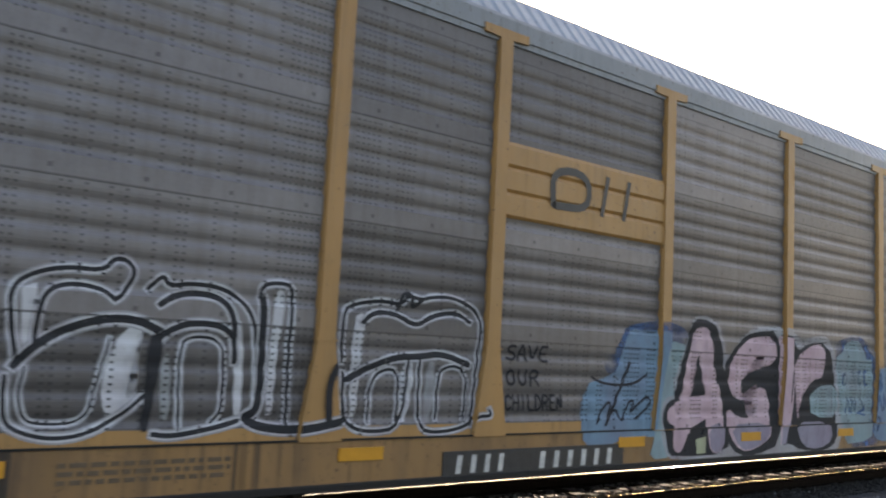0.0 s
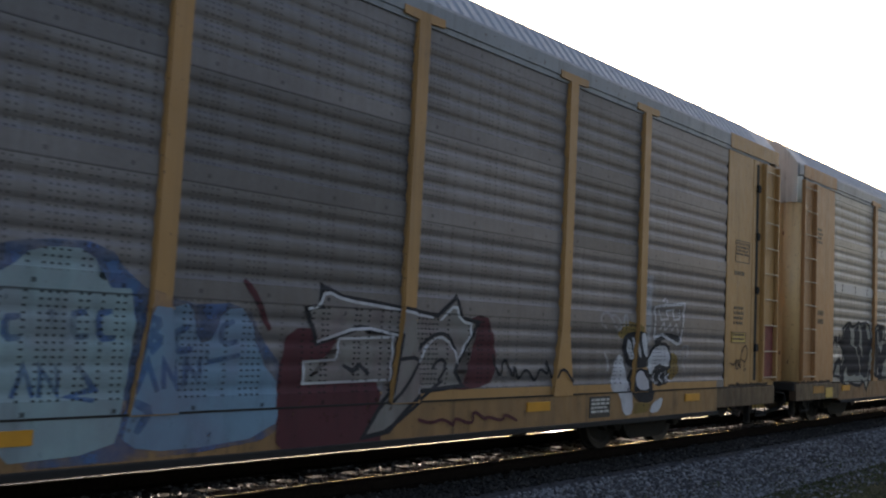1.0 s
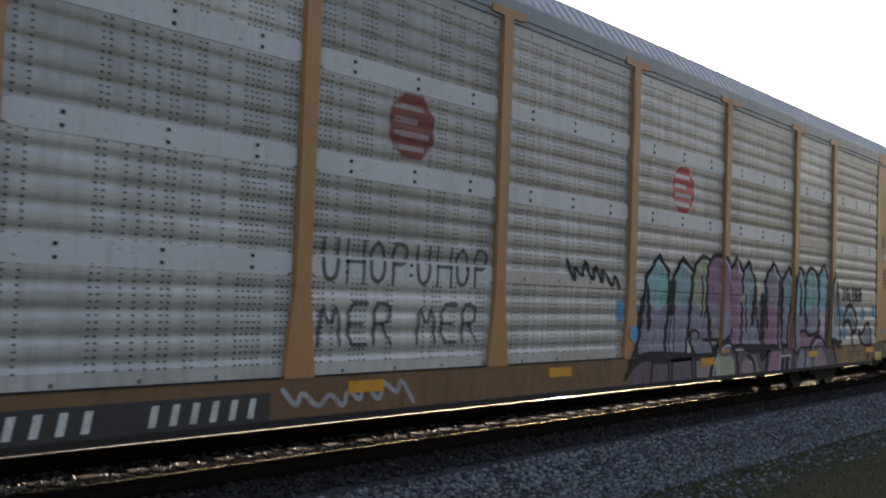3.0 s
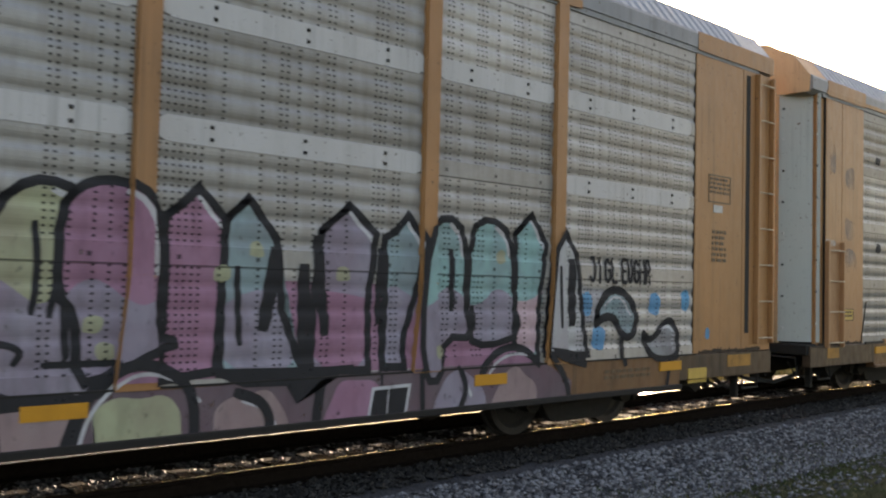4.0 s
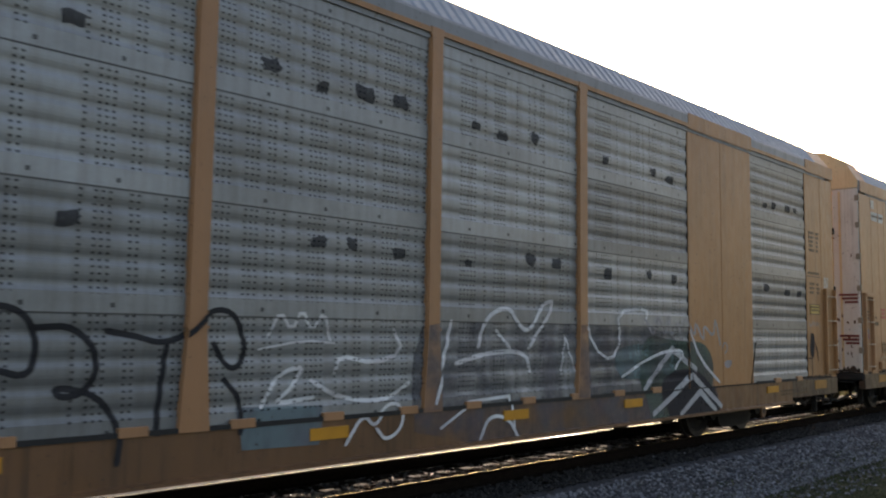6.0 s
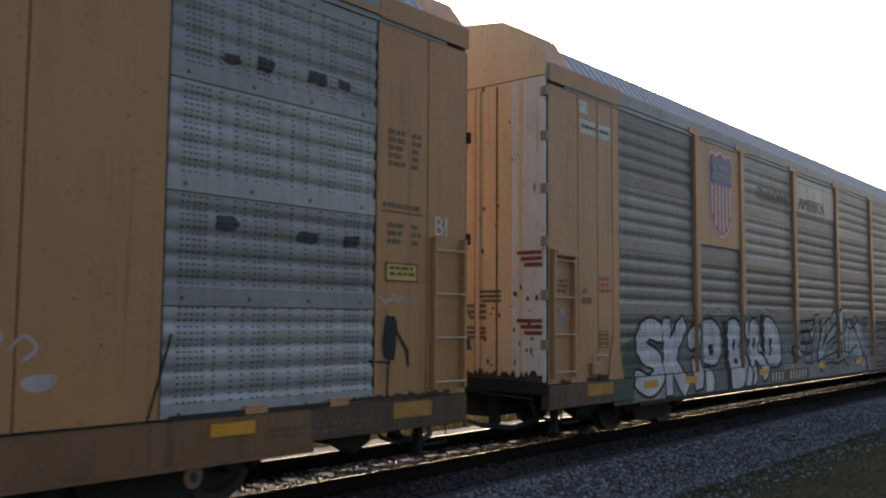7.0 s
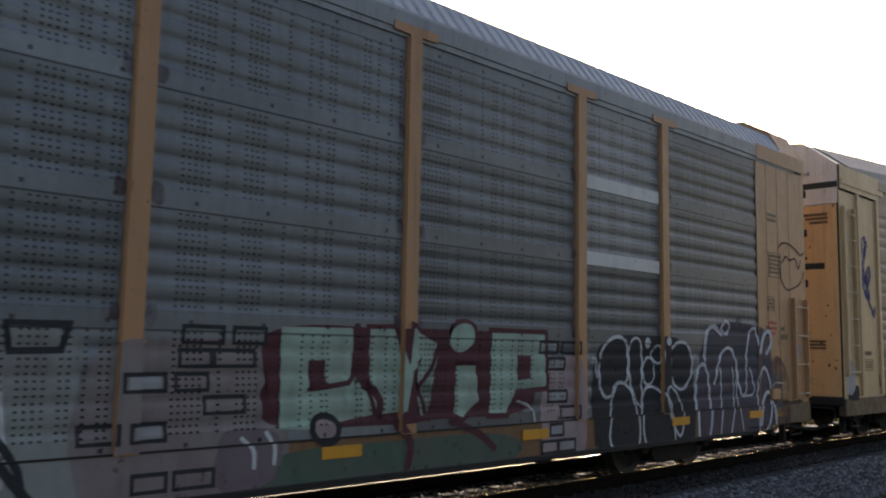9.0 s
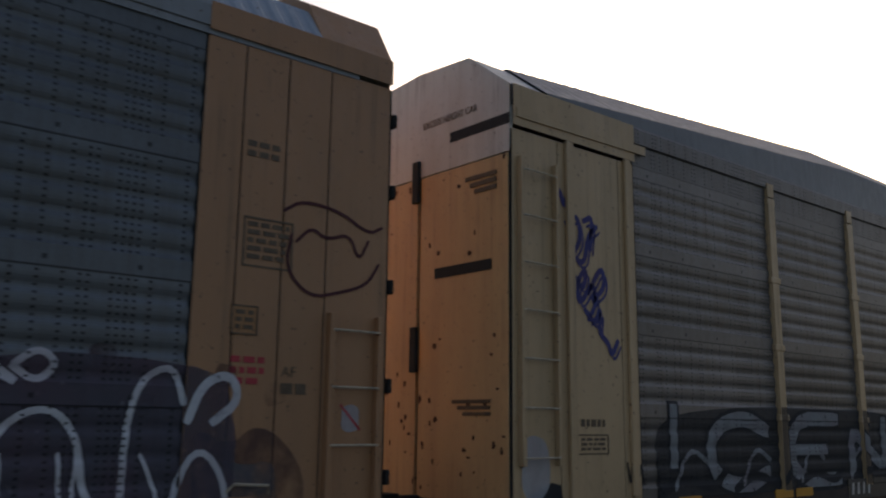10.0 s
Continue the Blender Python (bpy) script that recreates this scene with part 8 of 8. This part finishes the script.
    pen(car, [(97.04, 0.91), (97.30, 1.23), (97.47, 1.00), (97.43, 0.67)], S_BLACK, 0.05, 4.5, 2)
    pen(car, [(97.29, 1.28), (97.45, 1.10), (97.75, 1.03), (98.24, 1.02), (98.58, 1.19)], S_BLACK, 0.05, 4.5, 2)
    pen(car, [(95.58, 0.87), (96.02, 0.93), (96.75, 1.03), (97.30, 1.05)], S_BLACK, 0.04, 4.6, 2)
    pen(car, [(96.37, 1.00), (97.02, 1.17)], S_SILVER, 0.02, 4.6, 1)
    blob(car, [(95.67, 1.28), (95.93, 1.56), (96.34, 1.75), (96.72, 1.81), (96.99, 1.76), (96.24, 1.31), (95.90, 0.99)], S_PALE_MINT, None, 0.0, 2.5, 1)
    blob(car, [(96.59, 1.76), (96.85, 1.97), (97.13, 1.98), (97.29, 1.55), (96.74, 1.45)], S_PALE_MINT, None, 0.0, 2.5, 1)
    blob(car, [(98.40, 1.55), (98.84, 1.79), (99.14, 1.54), (99.24, 0.79), (99.05, 0.56), (98.59, 1.07)], S_SILVER, None, 0.0, 2.5, 1)
    blob(car, [(95.91, 0.80), (97.31, 0.90), (97.92, 0.76), (97.69, 0.55), (96.27, 0.53), (95.81, 0.62)], S_MINT_DARK, None, 0.0, 2.4, 1)
    blob(car, [(96.26, 0.82), (97.03, 0.87), (96.96, 0.72), (96.39, 0.66)], S_GREEN_GREY, None, 0.0, 2.8, 0)
    pen(car, [(96.08, 0.79), (96.50, 0.85), (97.03, 0.76), (97.45, 0.90), (97.76, 0.71)], S_BLACK, 0.05, 4.4, 2)
    pen(car, [(98.86, 1.85), (99.00, 1.54), (99.06, 1.17), (99.34, 0.79), (99.25, 0.42)], S_BLACK, 0.06, 4.4, 2)
    pen(car, [(97.79, 1.55), (97.89, 1.78), (98.14, 1.84), (98.31, 1.66)], S_BLACK, 0.05, 4.4, 2)
    pen(car, [(96.62, 1.04), (96.74, 1.24), (97.01, 1.29), (97.30, 1.23)], S_BLACK, 0.05, 4.4, 1)
    pen(car, [(98.24, 0.85), (98.59, 0.71), (98.96, 0.75), (99.11, 0.98)], S_BLACK, 0.05, 4.4, 2)
    pen(car, [(96.16, 1.65), (96.28, 1.75), (96.42, 1.70), (96.35, 1.50), (96.18, 1.36)], S_BLACK, 0.05, 4.4, 2)
    pen(car, [(95.98, 1.77), (96.03, 1.56), (95.89, 1.32)], S_MAROON, 0.08, 4.2, 1)
    pen(car, [(95.54, 1.76), (95.49, 1.88), (95.75, 1.91), (95.88, 1.88)], S_BLACK, 0.04, 4.4, 1)
    pen(car, [(95.54, 1.95), (95.86, 1.98), (95.91, 1.82)], S_SILVER, 0.03, 4.5, 1)
    cloud(car, 101.2, 105.1, 0.98, 1.94, S_MAROON, 207, 0.5, "maroon backing", 26, 0.08)
    cloud(car, 101.0, 104.9, 0.48, 0.86, S_GREEN, 217, 0.8)
    blob(car, [(101.44, 1.89), (102.24, 1.90), (102.27, 1.42), (102.52, 1.32), (102.57, 1.09), (102.34, 1.07), (101.76, 0.99), (101.46, 1.01)], S_MINT, None, 0.0, 2.2, 0, "mint block letters on maroon")
    blob(car, [(101.74, 1.60), (101.93, 1.60), (101.95, 1.38), (101.76, 1.34)], S_MAROON, None, 0.0, 3.0, 0)
    pen(car, [(101.76, 1.34), (102.03, 1.37), (102.27, 1.40), (102.26, 1.65)], S_MAROON, 0.05, 3.0, 1)
    pen(car, [(102.30, 1.91), (102.33, 1.41), (102.60, 1.28), (102.61, 1.07)], S_MAROON, 0.09, 3.0, 1)
    blob(car, [(102.43, 1.92), (102.78, 1.93), (102.93, 1.60), (102.97, 1.96), (103.40, 1.78), (103.28, 1.50), (103.10, 1.34), (103.24, 1.02), (102.93, 1.08), (102.73, 1.07), (102.56, 1.06), (102.45, 1.36)], S_MINT, S_MAROON, 0.05, 2.4, 0)
    blob(car, [(102.90, 1.06), (102.99, 1.50), (103.16, 1.65), (103.02, 1.33), (103.18, 0.99)], S_MAROON, None, 0.0, 3.2, 0)
    blob(car, [(103.50, 1.81), (103.62, 2.01), (103.92, 2.02), (103.97, 1.79), (103.77, 1.65), (103.59, 1.68)], S_MINT, S_MAROON, 0.05, 2.6, 2)
    blob(car, [(103.63, 1.57), (103.97, 1.57), (104.03, 1.17), (103.75, 0.98), (103.61, 1.05)], S_MINT, S_MAROON, 0.05, 2.7, 0)
    blob(car, [(104.18, 1.93), (105.15, 1.93), (105.20, 1.28), (104.64, 1.25), (104.47, 1.00), (104.15, 1.01)], S_MINT, S_MAROON, 0.06, 2.8, 0)
    blob(car, [(104.64, 1.66), (104.88, 1.66), (104.88, 1.40), (104.64, 1.38)], S_MAROON, None, 0.0, 3.4, 0)
    blob(car, [(101.79, 1.00), (101.86, 1.11), (102.04, 1.09), (102.13, 0.98), (102.05, 0.86), (101.87, 0.87)], S_ROSE, S_BLACK, 0.06, 3.6, 2)
    blob(car, [(100.93, 1.05), (101.43, 1.02), (101.50, 0.81), (101.35, 0.52), (100.76, 0.54), (100.84, 0.90)], S_DUSK, None, 0.0, 1.8, 1)
    pen(car, [(101.08, 0.95), (101.19, 0.86), (101.19, 0.71)], S_SILVER, 0.04, 5.0, 2)
    pen(car, [(101.32, 0.99), (101.40, 0.88), (101.39, 0.73)], S_SILVER, 0.04, 5.0, 2)
    pen(car, [(104.64, 1.15), (104.91, 1.09), (104.95, 0.91)], S_SILVER, 0.03, 5.0, 2)
    pen(car, [(102.80, 1.01), (103.01, 0.80), (102.94, 0.56)], S_MAROON, 0.09, 5.0, 2)
    pen(car, [(103.58, 0.98), (103.97, 0.85), (104.22, 0.67)], S_MAROON, 0.08, 5.0, 2)
    blob(car, [(106.1, 0.3), (106.05, 1.4), (106.3, 1.9), (107.1, 1.95), (108.4, 1.92), (108.6, 1.2), (108.5, 0.3)], S_BLACK, None, 0.0, 0.4, 1, "black backing of the bubble letters")
    # dark bubble letters with white lines
    blob(car, [(106.22, 1.47), (106.29, 1.77), (106.55, 1.92), (106.82, 1.89), (106.89, 1.67), (106.87, 1.29), (106.62, 1.35), (106.49, 1.13), (106.28, 1.16)], S_BLACK, S_WHITE, 0.045, 1.2, 2, "black bubble letters with white rims")
    blob(car, [(106.46, 0.97), (106.60, 1.33), (106.87, 1.31), (107.04, 1.08), (107.12, 0.69), (107.05, 0.41), (106.37, 0.48)], S_BLACK, S_WHITE, 0.035, 1.4, 2)
    blob(car, [(106.88, 1.72), (106.97, 1.90), (107.16, 1.90), (107.22, 1.66), (107.19, 1.27), (107.23, 0.92), (106.93, 1.23)], S_BLACK, S_WHITE, 0.035, 1.6, 2)
    blob(car, [(107.26, 1.84), (107.35, 1.94), (107.44, 1.84), (107.35, 1.74)], S_WHITE, None, 0.0, 3.0, 2)
    blob(car, [(107.23, 1.56), (107.35, 1.67), (107.51, 1.59), (107.51, 1.34), (107.36, 1.27), (107.23, 1.35)], S_BLACK, S_WHITE, 0.03, 1.8, 2)
    blob(car, [(107.41, 1.70), (107.62, 1.85), (107.72, 1.71), (107.66, 1.55), (107.50, 1.59)], S_BLACK, S_WHITE, 0.03, 1.9, 2)
    blob(car, [(107.19, 1.19), (107.42, 1.29), (107.77, 1.14), (107.95, 0.87), (108.01, 0.30), (107.18, 0.39)], S_BLACK, S_WHITE, 0.035, 2.0, 2)
    blob(car, [(107.72, 1.87), (107.81, 1.95), (107.89, 1.87), (107.81, 1.79)], S_WHITE, None, 0.0, 3.0, 2)
    blob(car, [(107.89, 1.71), (108.12, 1.88), (108.39, 1.85), (108.55, 1.65), (108.50, 1.37), (108.26, 1.18), (108.04, 1.25), (107.88, 1.50)], S_BLACK, S_WHITE, 0.045, 2.2, 2)
    blob(car, [(107.69, 1.27), (108.04, 1.23), (108.27, 0.95), (108.15, 0.49), (107.91, 0.77)], S_BLACK, S_WHITE, 0.035, 2.1, 2)
    pen(car, [(108.65, 0.50), (108.60, 1.32), (108.76, 1.57), (108.98, 1.53), (109.06, 0.79), (108.89, 0.37)], S_WHITE, 0.06, 3.2, 2)
    pen(car, [(108.90, 1.62), (108.90, 1.98), (109.16, 2.15), (109.40, 2.00)], S_WHITE, 0.07, 3.2, 2)
    pen(car, [(109.41, 2.11), (109.56, 2.23), (109.70, 2.12), (109.56, 1.98), (109.40, 2.09)], S_WHITE, 0.05, 3.3, 2)
    pen(car, [(109.19, 1.27), (109.36, 1.71), (109.65, 1.84), (109.87, 1.64), (109.94, 1.15), (110.21, 1.02), (110.20, 1.64), (110.27, 2.02), (110.54, 2.17), (110.63, 1.87)], S_WHITE, 0.05, 3.4, 2)
    pen(car, [(110.56, 0.50), (110.58, 1.25), (110.78, 1.58), (111.04, 1.24), (110.99, 0.60), (110.60, 0.43)], S_WHITE, 0.05, 3.4, 2)
    pen(car, [(110.67, 1.74), (110.78, 2.03), (111.01, 2.11), (111.10, 1.90), (110.88, 1.73)], S_WHITE, 0.07, 3.5, 2)
    pen(car, [(109.37, 1.50), (109.39, 1.06), (109.29, 0.55)], S_WHITE, 0.03, 3.5, 2)
    pen(car, [(109.75, 1.50), (109.79, 1.04), (109.61, 0.52)], S_WHITE, 0.03, 3.5, 2)
    pen(car, [(109.88, 1.52), (109.85, 1.10), (110.01, 0.55)], S_WHITE, 0.03, 3.5, 2)
    pen(car, [(110.33, 1.49), (110.53, 1.07), (110.13, 1.07)], S_WHITE, 0.03, 3.5, 2)
    pen(car, [(106.07, 1.58), (106.15, 1.67), (106.18, 1.40)], S_GHOST, 0.05, 3.0, 2)
    pen(car, [(108.57, 1.65), (108.70, 1.71), (108.65, 1.32)], S_GHOST, 0.05, 3.0, 2)
    blob(car, [(108.67, 1.48), (108.90, 1.98), (109.43, 2.21), (110.59, 2.18), (111.10, 2.03), (111.04, 0.34), (110.67, -0.18), (108.61, 0.07)], S_LOOP, None, 0.0, 0.8, 1)
    cloud(car, 110.66, 111.75, 0.55, 1.75, S_SOOT, 218, 0.0, "thin dark overspray", 16, 0.3)
    cloud(car, 110.7, 111.5, 0.75, 1.45, S_HAZE, 219, 0.2)
    for a, z in ((109.2, 1.95), (109.9, 2.1), (110.2, 1.75), (110.85, 2.0), (111.3, 1.85)):
        cloud(car, a, a + 0.22, z, z + 0.2, S_SOOT, int(a * 10), 0.4, "", 12, 0.3)
    pen(car, [(110.62, 0.6), (110.72, 1.02), (110.95, 1.15), (111.12, 0.9), (111.16, 0.6)], S_WHITE, 0.06)
    # thin line drawing on the tail plates
    for pts in ([(111.42, 3.5), (111.6, 3.62), (112.0, 3.58), (112.3, 3.42), (112.45, 3.5)], [(111.5, 3.3), (111.45, 3.0), (111.7, 2.78), (112.0, 2.85), (112.3, 2.95), (112.42, 3.15)], [(111.55, 3.25), (111.7, 3.4), (111.85, 3.3), (112.1, 3.4), (112.2, 3.15), (112.3, 3.35)]):
        spray(car, [ribbon(chaikin([(car.x(a), b) for a, b in pts], times=2), 0.03, 1.0)], S_MAROON, "thin brown looping line drawing")
    # marks
    tile(car, "number_board", 92.76, 95.0, 0.55, 0.78, BLACK, proud=0.0135, label="dark number board")
    bars(car, 92.85, 93.55, 0.58, 0.74, 4, LABEL, SILL_FACE - 0.006, 0.03)
    bars(car, 93.85, 94.9, 0.58, 0.74, 6, LABEL, SILL_FACE - 0.006, 0.03)
    reflectors(car, (87.6, 89.0, 92.2, 95.6, 98.4, 101.9, 104.7, 107.9, 110.2))
    f = -0.012
    for a, b, z0, z1 in ((85.85, 86.28, 4.34, 4.54), (86.36, 86.68, 4.34, 4.54), (85.85, 86.05, 4.62, 4.80)):
        tile(car, "label_plate", a, b, z0, z1, LABEL, f, label="white sign with brown letters")
    text_lines(car, 85.90, 86.26, 4.47, 1, 0.05, STENCIL, f - 0.006, 3)
    text_lines(car, 86.38, 86.64, 4.47, 1, 0.05, STENCIL, f - 0.006, 4)
    for x in (85.90, 111.46):
        words(car, "AF", x, 2.10, 0.09, STENCIL, f)
        text_lines(car, x, x + 0.24, 2.05, 1, 0.09, STENCIL, f, 6)
    text_lines(car, 86.36, 86.68, 2.35, 3, 0.05, RED, f, 7)
    for a, z in ((86.34, 1.35), (110.98, 2.42)):
        tile(car, "warning_label", a, a + 0.24, z, z + 0.24, OCHRE, f, label="small framed label")
        frame_box(car, a, a + 0.24, z, z + 0.24, f - 0.006, STENCIL, 0.014)
        text_lines(car, a + 0.04, a + 0.2, z + 0.2, 3, 0.035, STENCIL, f - 0.006, 9)
    frame_box(car, 111.05, 111.52, 2.98, 3.40, f)
    text_lines(car, 111.09, 111.48, 3.36, 5, 0.04, STENCIL, f, 10)
    text_lines(car, 111.05, 111.35, 4.05, 2, 0.05, STENCIL, f, 11)
    text_lines(car, 111.0, 111.3, 2.25, 3, 0.05, RED, f, 12)
    for x in (85.38, 112.16):
        cloud(car, x - 0.1, x + 0.1, 1.65, 1.9, S_GHOST, int(x), 1.0, "round pale label", 10, 0.1)
        spray(car, [ribbon([(car.x(x - 0.1), 1.88), (car.x(x + 0.1), 1.68)], 0.03, 1.5)], RED)
    tile(car, "end_patch", 86.0, 86.7, 0.70, 0.86, DULL_ORANGE, label="dull orange painted patch")
    tile(car, "end_patch", 111.2, 111.6, 0.70, 0.86, DULL_ORANGE, label="dull orange painted patch")
    for x in (86.2, 111.1):
        part("brake_bracket", block(car.x(x) - 0.12, car.x(x) + 0.14, -0.09, -0.012, 0.98, 1.16, edge=0.02), BUFF, car.root)
        part("hand_rail", tube([(car.x(x) - 0.1, -0.06, 1.2), (car.x(x) - 0.05, -0.09, 1.26), (car.x(x) + 0.25, -0.09, 1.24), (car.x(x) + 0.28, -0.04, 1.18)], 0.014), RUNG, car.root)
    for x, w in ((85.78, 0.2), (86.78, 0.22)):
        part("gusset", prism([(car.x(x) - w, SILL_TOP), (car.x(x) + w, SILL_TOP), (car.x(x) + 0.07, 1.52), (car.x(x) - 0.07, 1.52)], -0.035, -0.012), BUFF, car.root, "buff gusset foot")
    part("ladder_head", block(car.x(85.16), car.x(85.70), -0.10, -0.012, 2.58, 2.66, edge=0.01), BUFF, car.root, "small step above the ladder")
    text_lines(car, 85.24, 85.5, 2.28, 3, 0.04, STENCIL, f, 21)
    part("drain_slot", block(car.x(86.3), car.x(86.75), SILL_FACE - 0.004, -0.02, SILL_TOP + 0.01, SILL_TOP + 0.07), DARK, car.root)
    return car


# ---- fifth car: dark brown screens, cream ends ----
def car_cream():
    car = Car(114.14, 141.6, "taller autorack car with dark screens and rusty tan end doors", 0.10,
              ((0.0, 5.10), (0.0, 5.37), (0.66, 5.87), (1.52, 5.93), (2.38, 5.87), (3.04, 5.37), (3.04, 5.10)), 0.58, 0.22)
    car.head = 0.10
    posts = tuple(119.44 + 2.46 * k for k in range(8))
    standard_body(car, CREAM, GALV_BROWN, posts, 116.25, 139.2, (114.88, 115.95), (140.3,))
    finish_roof(car, GALV_BROWN, WHITE, 0.0, ROOF_DULL, 0.006)
    part("top_screen", block(car.x(116.25), car.x(139.2), -0.004, 0.05, PANEL_TOP - 0.002, 5.20), GALV_BROWN, car.root, "dark upper screen strip")
    for p in posts:
        part("post_head", block(car.x(p) - 0.085, car.x(p) + 0.085, POST_FACE, 0.0, PANEL_TOP + 0.141, 5.22), CREAM, car.root)
        for z in (1.82, 2.79, 3.75):
            part("lug", block(car.x(p) - 0.13, car.x(p) + 0.13, POST_FACE - 0.01, 0.0, z, z + 0.09, edge=0.01), CREAM, car.root)
    end_face(car, False, end_style(DOOR_TAN, WHITE, "rusty tan end door with dark vent slots", "white top of the end with faded words", 4.62, 0, hinges=(), hinge=DARK, spots=60, slots=((3.36, 0.28, 1.22), (4.93, 0.0, 0.97)), marks=((0.5, 0.05, 4.4, 0.2), (0.6, 0.04, 1.95, 0.3))))
    for z0, z1 in ((4.31, 4.82), (2.31, 2.83)):
        part("lock_bar", block(-0.05, 0.0, 1.50, 1.62, z0, z1, edge=0.01), DARK, car.root, "dark lock bar on the end door")
    end_words(car, "EXCESS HEIGHT CAR", 1.46, 5.20, 0.085, STENCIL)
    end_face(car, True, end_style(CREAM, CREAM, "cream end door"))
    ladder(car, 114.26, 114.80, 1.40, 4.42, 7, CREAM)
    part("eave_bracket", prism([(car.x(114.2), 5.0), (car.x(116.45), 5.02), (car.x(116.45), 5.13), (car.x(114.2), 5.10)], -0.06, -0.03), CREAM, car.root, "cream bracket under the eave")
    for x in (115.05, 116.1):
        part("upright", block(car.x(x) - 0.06, car.x(x) + 0.06, -0.06, -0.01, 0.95, 4.9, edge=0.01), CREAM, car.root)
    for line in ([(114.90, 4.30), (114.98, 4.12), (115.02, 4.25)], [(115.0, 3.95), (115.2, 4.08), (115.25, 3.78), (115.08, 3.6), (115.3, 3.5), (115.36, 3.85), (115.52, 3.98)], [(115.1, 3.4), (115.28, 3.2), (115.34, 3.5), (115.16, 3.3), (115.2, 3.02), (115.44, 3.35), (115.5, 3.1), (115.36, 2.9)],
                 [(115.36, 3.2), (115.6, 3.55), (115.66, 3.3), (115.44, 3.12)], [(115.3, 3.0), (115.48, 2.84), (115.58, 3.05), (115.52, 2.76), (115.7, 2.66), (115.74, 2.5), (115.86, 2.68)], [(115.3, 4.02), (115.46, 4.1), (115.4, 3.7)]):
        pen(car, line, S_INK, 0.065, 1.0, 2, "blue scrawled tag")
        pen(car, [(a + 0.05, z - 0.06) for a, z in line[::-1]], S_INK, 0.03, 1.3, 2)
    cloud(car, 116.35, 124.4, 0.55, 2.05, S_INKY, 303, 0.0, "black sprayed backing", 26, 0.1)
    for ch, a, b, lo, hi in (("I", 116.55, 117.25, 1.22, 2.02), ("C", 117.4, 119.1, 0.85, 1.98), ("E", 119.4, 121.1, 0.9, 1.96), ("N", 121.2, 122.9, 0.9, 1.94), ("S", 123.0, 124.4, 0.9, 1.94)):
        lettering(car, ch, a, b, lo, hi, 0.20, S_DULL, S_BLACK, 0.05, None, "dull silver letters in heavy black", order=1.0)
    for k in range(5):
        pen(car, [(116.6 + 1.6 * k, 0.95), (117.1 + 1.6 * k, 1.15), (117.7 + 1.6 * k, 0.95), (118.0 + 1.6 * k, 1.2)], S_BLACK, 0.12, 6.0)
        pen(car, [(116.9 + 1.5 * k, 1.0), (117.2 + 1.5 * k, 1.5), (117.6 + 1.5 * k, 1.3)], S_DULL, 0.06, 6.6)
    scribble(car, 115.95, 116.3, 1.0, 1.4, S_BLACK, 305, 0.03, 4)
    blob(car, [(114.3, 1.0), (114.3, 0.86), (114.9, 0.86), (114.85, 1.2)], S_BLACK, None, 0.0, 0.5, 1)
    cloud(car, 114.25, 114.7, 0.95, 1.65, S_GHOST, 304, 1.0, "pale overspray behind the ladder")
    frame_box(car, 115.12, 115.66, 1.42, 1.64, -0.012)
    text_lines(car, 115.2, 115.6, 1.60, 3, 0.03, STENCIL, -0.012, 3)
    text_lines(car, 115.2, 115.6, 1.80, 1, 0.08, STENCIL, -0.012, 4)
    tile(car, "number_board", 121.2, 123.6, 0.70, 0.98, BLACK, proud=0.0135, label="black number board")
    bars(car, 121.3, 122.0, 0.76, 0.93, 4, LABEL, SILL_FACE - 0.006, 0.03)
    reflectors(car, (116.9, 119.1, 119.65, 124.5, 130.0, 135.0), 0.80)
    return car


S_DULL = spray_paint("dull_silver_spray", (0.26, 0.27, 0.28), 0.9)
S_INK = spray_paint("ink_blue_spray", (0.06, 0.07, 0.22), 0.9, False)

CARS = [car_grey(), car_bright(), car_plated(), car_shield(), car_cream()]


def motions():
    """The train rolls past at an even speed and its wheels turn with it."""
    for car in CARS:
        walk(car.root, [(t, pose(car.lead - SPEED * t, SIDE, 0)) for t in (0, 2, 4, 6, 8, 10)])
    turn = math.degrees(SPEED / 0.42)
    for wheel, x in WHEELS:
        walk(wheel, [(k / 30, pose(x, HALF, 0.42, 0, -turn * k / 30, 0)) for k in range(301)])


motions()
